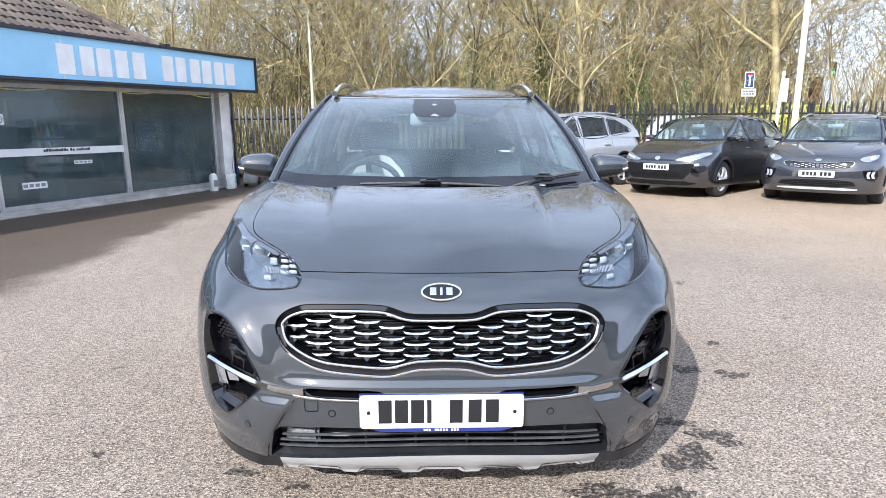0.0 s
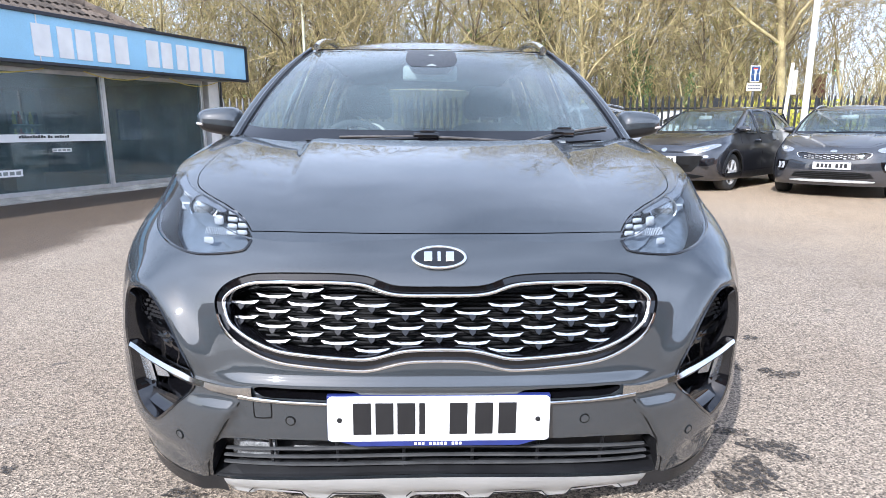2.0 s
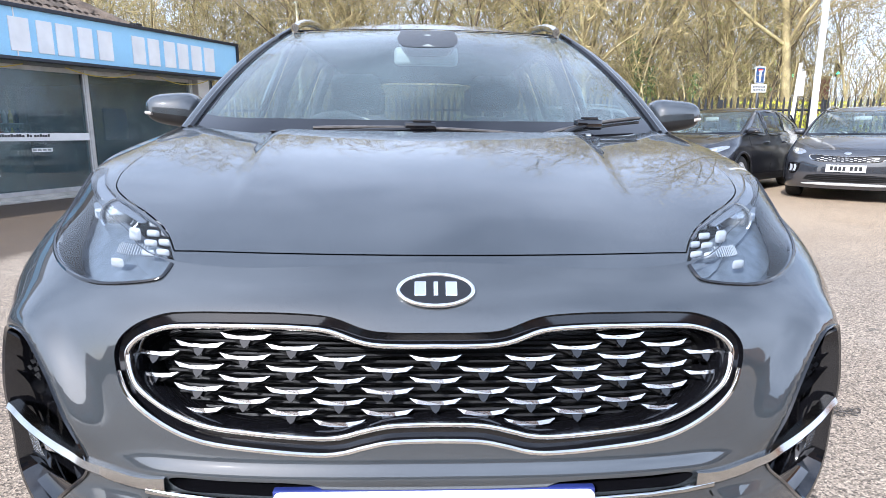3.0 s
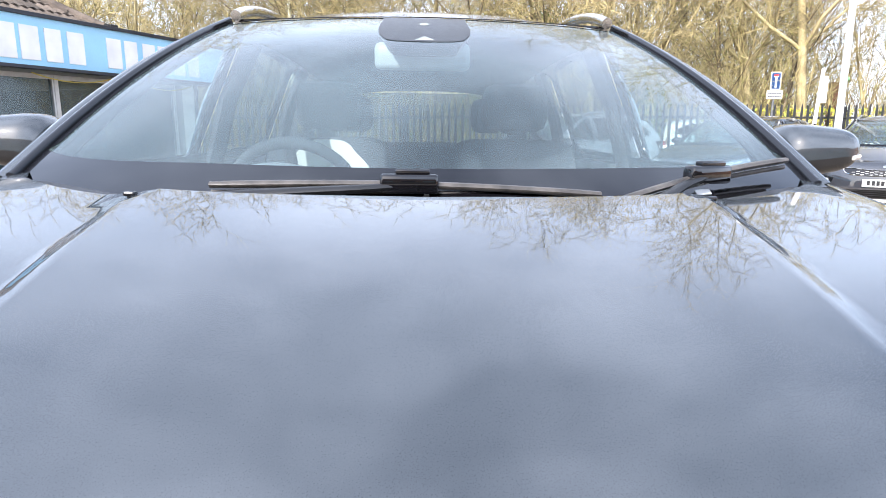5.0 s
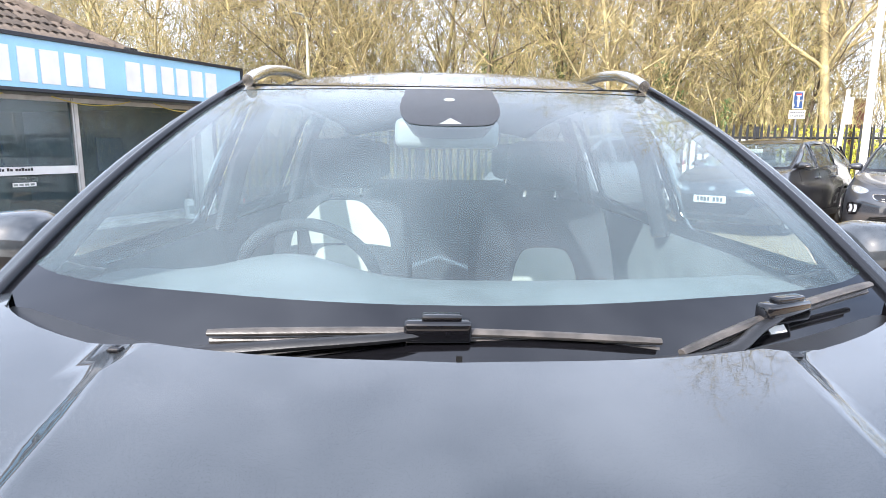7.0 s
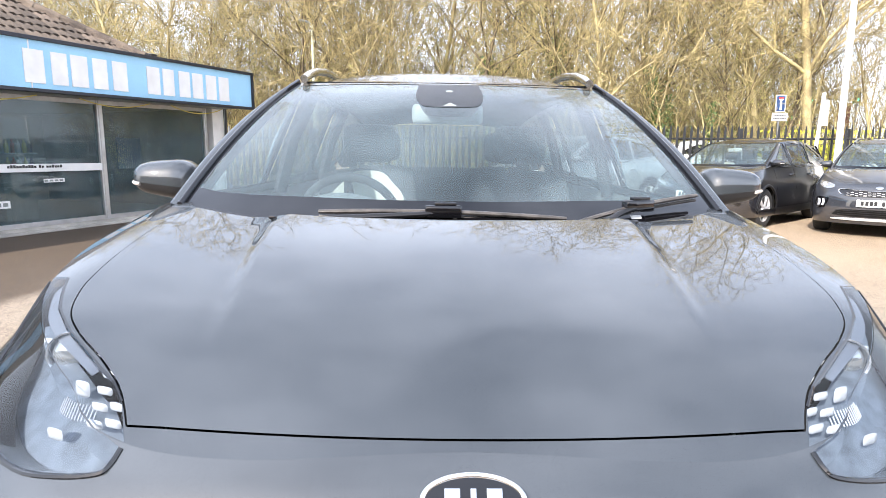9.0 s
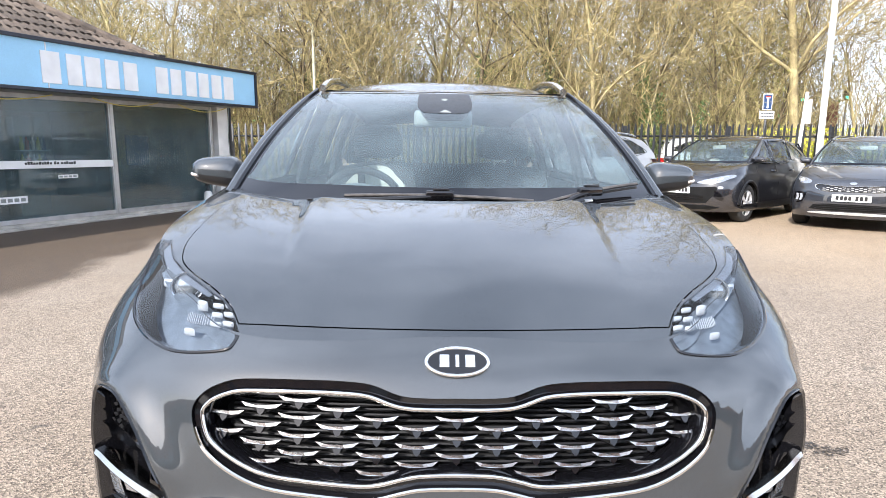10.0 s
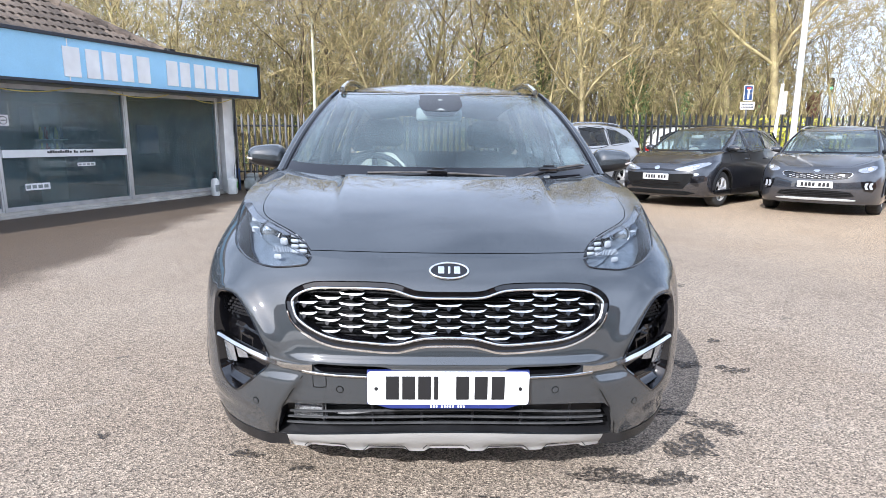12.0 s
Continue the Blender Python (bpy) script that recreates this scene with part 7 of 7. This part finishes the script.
leaf_bits(bm, rnd, 22000, lambda q: (lambda y: Vector((q.uniform(-0.75, 0.56) * (y + 1.8), y, q.uniform(0.5, 7.0))))(q.uniform(16.0, 24.0)), 0.035)
tagged(part("spring_buds", bm, BUD), "scattered yellow-green buds on the thin stems", "buds", kind="stuff")
bm = bmesh.new()
grid(bm, lambda u, v: Vector((-60 + 120 * u, 15.2 + 60 * v, 0.12 + 2.6 * v + 0.12 * noise.noise(Vector((u * 30, v * 20, 0))))), 60, 30)
tagged(part("woodland_floor", bm, LEAF_LITTER, smooth=True), "brown leaf litter covering the rising woodland floor", "woodland floor", kind="structure")

# ---- posts, signs and small things round the yard
def pole_thing(name, label, cat, x, y):
    return thing(name, label, cat, Matrix.Translation((x, y, ground_z(x, y))))


lp = pole_thing("street_lamp", "tall white painted lamp column with a thicker base", "street lamp", 7.96, 11.55)
bm = bmesh.new()
cyl(bm, (0, 0, 0), (0, 0, 1.02), 0.105, 0.10, 16)
cyl(bm, (0, 0, 1.02), (0, 0, 1.09), 0.10, 0.066, 16)
cyl(bm, (0, 0, 1.09), (0, 0, 5.6), 0.066, 0.052, 16)
part("column", bm, WHITE_PAINT, lp, "", True)
bm = bmesh.new()
box(bm, (-0.06, -0.112, 0.35), (0.06, -0.09, 0.85), bev=0.006)
part("access_door", bm, WHITE_PAINT, lp)
bm = bmesh.new()
cyl(bm, (0, 0, 5.58), (0, 0, 5.64), 0.06, 0.085, 16)
cyl(bm, (0, 0, 5.64), (0, 0, 5.80), 0.085, 0.05, 16)
part("lantern", bm, PLASTIC_GREY, lp)

pa = pole_thing("sign_post", "leaning white post with a pale board", "sign post", 8.05, 12.4)
bm = bmesh.new()
cyl(bm, (-0.10, 0, 0), (0.05, 0, 2.55), 0.040, 0.036, 12)
part("post", bm, WHITE_PAINT, pa)
bm = bmesh.new()
box(bm, (0.07, 0.05, 1.86), (0.22, 0.07, 2.40), bev=0.006)
part("board", bm, CONCRETE, pa)

rs = pole_thing("road_sign", "blue square road sign with white plate beneath", "road sign", 8.94, 15.6)
rs.scale = (0.83, 0.83, 0.88)
bm = bmesh.new()
cyl(bm, (0, 0, 0), (0, 0, 3.2), 0.035, 0.035, 10)
part("post", bm, FENCE_GALV, rs)
bm = bmesh.new()
box(bm, (-0.16, -0.056, 2.70), (0.16, -0.045, 3.20), bev=0.005)
part("border", bm, SIGN_WHITE, rs)
bm = bmesh.new()
box(bm, (-0.138, -0.062, 2.722), (0.138, -0.05, 3.178), bev=0.005)
sg_face = part("sign_face", bm, BLUE_PLASTIC, rs, "blue face with a white border")
bm = bmesh.new()
box(bm, (-0.028, -0.07, 2.76), (0.028, -0.063, 3.06))
box(bm, (-0.07, -0.07, 3.06), (0.07, -0.063, 3.08))
part("sign_mark", bm, SIGN_WHITE, sg_face)
bm = bmesh.new()
box(bm, (-0.075, -0.072, 3.08), (0.075, -0.064, 3.13))
part("sign_bar", bm, RED_PLASTIC, sg_face)
bm = bmesh.new()
box(bm, (-0.25, -0.06, 2.43), (0.25, -0.045, 2.67), bev=0.006)
subp = part("sub_plate", bm, SIGN_WHITE, rs, "white plate with two lines of dark writing")
for j in range(2):
    for k in range(8):
        bm = bmesh.new()
        box(bm, (-0.21 + k * 0.054, -0.068, 2.57 - j * 0.09), (-0.172 + k * 0.054, -0.061, 2.62 - j * 0.09))
        part("writing_bar", bm, PLATE_INK, subp)

RUST = material("rust_brown_steel", (0.16, 0.065, 0.045), 0.7, 0.0, 0.3, 3.0, 0.3, 60.0)
cb = thing("cabinet", "tall rust-brown roadside cabinet beyond the fence", "cabinet", Matrix.Translation((14.9, 22.0, 0.35)))
bm = bmesh.new()
box(bm, (-0.17, -0.15, 0.0), (0.17, 0.15, 2.75), bev=0.02)
part("case", bm, RUST, cb)
bm = bmesh.new()
box(bm, (-0.20, -0.18, 2.75), (0.20, 0.18, 2.84), bev=0.02)
part("cap", bm, RUST, cb)
bm = bmesh.new()
box(bm, (-0.14, -0.165, 0.3), (0.14, -0.152, 2.5), bev=0.004)
part("door", bm, RUST, cb)

GREEN_GLOW = glow("green_signal", (0.02, 0.75, 0.35), 3.0)
for x, y, z in ((19.45, 28.0, 6.9), (17.0, 27.5, 6.6)):
    tl = thing("traffic_light", "traffic light on a grey post showing green", "traffic light", Matrix.Translation((x, y, 0.9)), "traffic lights beyond the fence")
    tl.scale = (0.5, 0.5, 0.5)
    bm = bmesh.new()
    cyl(bm, (0, 0, -1.8), (0, 0, z), 0.09, 0.09, 10)
    part("post", bm, FENCE_GALV, tl)
    bm = bmesh.new()
    box(bm, (-0.30, -0.10, z - 1.25), (0.30, 0.10, z + 0.05), bev=0.05)
    part("signal_head", bm, MATT_BLACK, tl)
    for k, mt in enumerate((SIGN_TRIM, SIGN_TRIM, GREEN_GLOW)):
        bm = bmesh.new()
        cyl(bm, (0, -0.13, z - 0.18 - k * 0.38), (0, -0.09, z - 0.18 - k * 0.38), 0.14, 0.14, 16)
        part("signal_lens", bm, mt, tl)

COLUMN_GREEN = material("weathered_column", (0.42, 0.42, 0.32), 0.6, 0.2, 0.2, 4.0, 0.1, 60.0)
sl = thing("street_lamp", "thin grey lamp column among the trees", "street lamp", Matrix.Translation((-3.58, 15.75, 0.1)))
bm = bmesh.new()
cyl(bm, (0, 0, 0), (0, 0, 4.55), 0.055, 0.038, 12)
part("column", bm, COLUMN_GREEN, sl, "", True)
bm = bmesh.new()
tube(bm, [(0, 0, 4.50), (-0.08, -0.05, 4.60), (-0.34, -0.1, 4.64)], [0.04, 0.05, 0.07], 8, flat=0.5)
part("lantern", bm, PLASTIC_GREY, sl)


def at_shop(x, y, z=0.0, rz=0.0):
    return SHOP_M @ pose(x, y, z, 0, 0, rz)


# pump sprayer, canister, pressure washer and bucket by the shop's corner
sp = thing("pump_sprayer", "white pump sprayer bottle with dark cap", "sprayer", at_shop(2.05, -0.28))
bm = bmesh.new()
prof = [(0.0, 0.0), (0.085, 0.0), (0.09, 0.02), (0.09, 0.30), (0.075, 0.36), (0.035, 0.40)]
grid(bm, lambda u, v: Vector((prof[round(v * 5)][0] * math.cos(u * math.tau), prof[round(v * 5)][0] * math.sin(u * math.tau), prof[round(v * 5)][1])), 20, 5, wrap=True)
part("tank", bm, PLASTIC_WHITE, sp, "", True)
bm = bmesh.new()
cyl(bm, (0, 0, 0.39), (0, 0, 0.46), 0.04, 0.03, 12)
tube(bm, [(0, 0, 0.45), (0, 0, 0.52)], 0.012, 8)
tube(bm, [(-0.05, 0, 0.52), (0.05, 0, 0.52)], 0.014, 8)
part("pump_cap", bm, SATIN_BLACK, sp)
bm = bmesh.new()
grid(bm, lambda u, v: Vector((0.092 * math.cos(-2.4 + 1.7 * u), 0.092 * math.sin(-2.4 + 1.7 * u), 0.10 + 0.15 * v)), 10, 1)
part("label", bm, PLASTIC_GREY, sp)
cn = thing("canister", "white plastic canister with green label", "canister", at_shop(2.56, -0.34, 0, 30))
bm = bmesh.new()
box(bm, (-0.14, -0.10, 0.0), (0.14, 0.10, 0.36), bev=0.03)
cyl(bm, (0.07, 0, 0.35), (0.07, 0, 0.41), 0.03, 0.03, 12)
tube(bm, [(-0.10, 0, 0.35), (-0.08, 0, 0.40), (0.0, 0, 0.40), (0.02, 0, 0.35)], 0.014, 8)
part("can", bm, PLASTIC_WHITE, cn, "", True)
bm = bmesh.new()
box(bm, (-0.02, -0.104, 0.14), (0.12, -0.099, 0.28))
part("label", bm, PLASTIC_GREEN, cn)
pw = thing("pressure_washer", "grey pressure washer with black wheels and coiled hose", "pressure washer", at_shop(3.15, -0.45, 0, 25))
bm = bmesh.new()
box(bm, (-0.26, -0.15, 0.08), (0.26, 0.15, 0.36), bev=0.06)
box(bm, (-0.10, -0.12, 0.34), (0.22, 0.12, 0.46), bev=0.04)
part("case", bm, PLASTIC_GREY, pw, "", True)
for sx in (-0.16, 0.16):
    bm = bmesh.new()
    cyl(bm, (0.18, sx - 0.03, 0.11), (0.18, sx + 0.03, 0.11), 0.11, 0.11, 18)
    part("wheel", bm, TYRE, pw)
bm = bmesh.new()
tube(bm, [(-0.24, 0.12, 0.30), (-0.28, 0.12, 0.70), (-0.28, -0.12, 0.70), (-0.24, -0.12, 0.30)], 0.014, 8)
part("handle", bm, SATIN_BLACK, pw)
bm = bmesh.new()
tube(bm, [(0.30 + 0.13 * math.cos(k * 0.5) + 0.002 * k, -0.2 + 0.004 * k, 0.25 + 0.13 * math.sin(k * 0.5)) for k in range(50)], 0.010, 6)
part("hose", bm, SATIN_BLACK, pw)
bm = bmesh.new()
box(bm, (0.10, -0.17, 0.20), (0.20, -0.148, 0.30), bev=0.006)
part("red_knob", bm, RED_PLASTIC, pw)
bb = thing("blue_crate", "blue plastic crate against the end wall", "crate", at_shop(3.40, 0.35))
bm = bmesh.new()
box(bm, (-0.15, -0.15, 0.0), (0.15, 0.15, 0.55), bev=0.02)
part("crate_body", bm, BLUE_PLASTIC, bb)

# fallen leaves along the damp, shade-darkened edge
bm = bmesh.new()
rnd = random.Random(21)
for _ in range(900):
    t, o = rnd.uniform(-6, 3.5), abs(rnd.gauss(0, 0.9)) + 0.1
    c = SHOP_M @ Vector((t, -o, 0))
    a, s = rnd.uniform(0, 6.3), rnd.uniform(0.008, 0.022)
    z = ground_z(c.x, c.y) + 0.005
    vs = [bm.verts.new((c.x + s * math.cos(a + k) * q, c.y + s * math.sin(a + k) * q, z + 0.004 * (k > 2))) for k, q in ((0, 1), (1.57, 0.5), (3.14, 1), (4.71, 0.5))]
    bm.faces.new(vs)
tagged(part("fallen_leaves", bm, LEAF_LITTER), "small dry leaves scattered along the damp shaded edge", "leaves", kind="stuff")

# yellow flowering bush behind the fence
fb = thing("flowering_bush", "bright yellow flowering bush behind the fence", "bush", Matrix.Translation((10.1, 15.6, 0.0)))
bm = bmesh.new()
rnd = random.Random(31)
for _ in range(60):
    d = Vector((rnd.gauss(0, 0.5), rnd.gauss(0, 0.4), 1)).normalized()
    branch(bm, Vector((0, 0, 0)), d * rnd.uniform(0.8, 1.7), 0.015, 0.005, 3)
part("stems", bm, TWIG, fb)
bm = bmesh.new()
leaf_bits(bm, rnd, 5200, lambda q: Vector((q.gauss(0.3, 0.95), q.gauss(0, 0.40), 0.15 + min(1.75, abs(q.gauss(0.8, 0.5))))), 0.038)
tagged(part("blossom", bm, HEDGE_YELLOW, fb, "yellow blossom"), kind="stuff")

# unseen surroundings added for reflections in the paint: brick units with dark doors, side wall, hedge
BRICK = material("brown_brick", (0.20, 0.115, 0.075), 0.85, 0.0, 0.3, 1.2, 0.4, 30.0, fine=0.25)
wall = thing("wall_south", "unseen brown brick units added behind the camera for paint reflections", "wall", Matrix.Translation((0, -17, 0)), kind="structure")
bm = bmesh.new()
box(bm, (-30, -6, 0), (30, 0, 5.2))
part("wall_face", bm, BRICK, wall)
for k in range(9):
    bm = bmesh.new()
    box(bm, (-27 + 6.4 * k, 0.0, 0.0), (-23 + 6.4 * k, 0.06, 3.4), bev=0.01)
    part("shutter", bm, PLASTIC_GREY if k % 2 else SIGN_TRIM, wall)
east = thing("wall_east", "unseen plain brick wall added beside the yard", "wall", Matrix.Translation((24, -4, 0)), kind="structure")
bm = bmesh.new()
box(bm, (0, -13, 0), (0.3, 13, 2.4))
part("wall_face", bm, BRICK, east)
# added hedge, out of view, gives the car paint a dark horizon to reflect
hedge = thing("hedge", "unseen dark hedge added as a dark horizon for paint reflections", "hedge", Matrix.Translation((0, -13.5, 0)))
bm = bmesh.new()
rnd = random.Random(61)
leaf_bits(bm, rnd, 5000, lambda q: Vector((q.uniform(-24, 24), q.uniform(-0.7, 0.7), q.uniform(0.0, 1.7))), 0.13)
tagged(part("hedge_leaf", bm, IVY, hedge), kind="stuff")
bm = bmesh.new()
box(bm, (-24, -0.5, 0.0), (24, 0.5, 1.5), bev=0.1)
part("hedge_core", bm, BARK_DARK, hedge)

# roof tiles laid on the shop's deck
def tile_mesh():
    bm = bmesh.new()
    prof = [(0.0, 0.0), (0.03, 0.018), (0.075, 0.030), (0.12, 0.018), (0.15, 0.004), (0.18, 0.018), (0.225, 0.030), (0.27, 0.018), (0.30, 0.0)]
    rows = [[bm.verts.new((x, y, z + dz)) for x, z in prof] for y, dz in ((0.0, -0.030), (0.0, 0.020), (0.36, -0.006))]
    for a, b in zip(rows, rows[1:]):
        for i in range(len(prof) - 1):
            bm.faces.new((a[i], a[i + 1], b[i + 1], b[i]))
    me = bpy.data.meshes.new("roof_tile")
    bm.to_mesh(me)
    bm.free()
    me.materials.append(TILE_MAT)
    return me


TILE_MAT = ROOF_TILE.copy()
TILE_MAT.name = "roof_tile_varied"
tn, tl_ = TILE_MAT.node_tree.nodes, TILE_MAT.node_tree.links
oi = tn.new("ShaderNodeObjectInfo")
hv = tn.new("ShaderNodeHueSaturation")
rg = tn.new("ShaderNodeMapRange")
rg.inputs["To Min"].default_value = 0.65
rg.inputs["To Max"].default_value = 1.45
src_link = tn["Principled BSDF"].inputs["Base Color"].links[0].from_socket
tl_.new(oi.outputs["Random"], rg.inputs["Value"])
tl_.new(rg.outputs["Result"], hv.inputs["Value"])
tl_.new(src_link, hv.inputs["Color"])
tl_.new(hv.outputs["Color"], tn["Principled BSDF"].inputs["Base Color"])
TILE = tile_mesh()
pitch = math.degrees(math.atan(PITCH))
rnd = random.Random(88)
slope = math.sqrt(1 + PITCH * PITCH)
for r in range(12):
    run = r * 0.30 / slope
    y, z = -0.20 + run, 2.56 + run * PITCH
    xe = EC.x - run
    x = xe - 0.32
    k = 0
    while x > -4.6:
        share("roof_tile", TILE, roof, pose(x + rnd.uniform(-0.004, 0.004), y, z + 0.012 + RISE * (x + 2.3) + rnd.uniform(-0.003, 0.004), pitch + rnd.uniform(-0.6, 0.6), 0, rnd.uniform(-0.6, 0.6)))
        x -= 0.30
for r in range(10):
    a = r * 0.28
    bm = bmesh.new()
    p, q = Vector((EC.x - a, EC.y + a, EC.z + a * PITCH + 0.03 + RISE * (EC.x - a + 2.3))), Vector((EC.x - a - 0.33, EC.y + a + 0.33, EC.z + (a + 0.33) * PITCH + 0.05 + RISE * (EC.x - a + 1.97)))
    cyl(bm, p, q, 0.12, 0.10, 10)
    part("hip_tile", bm, TILE_MAT, roof)
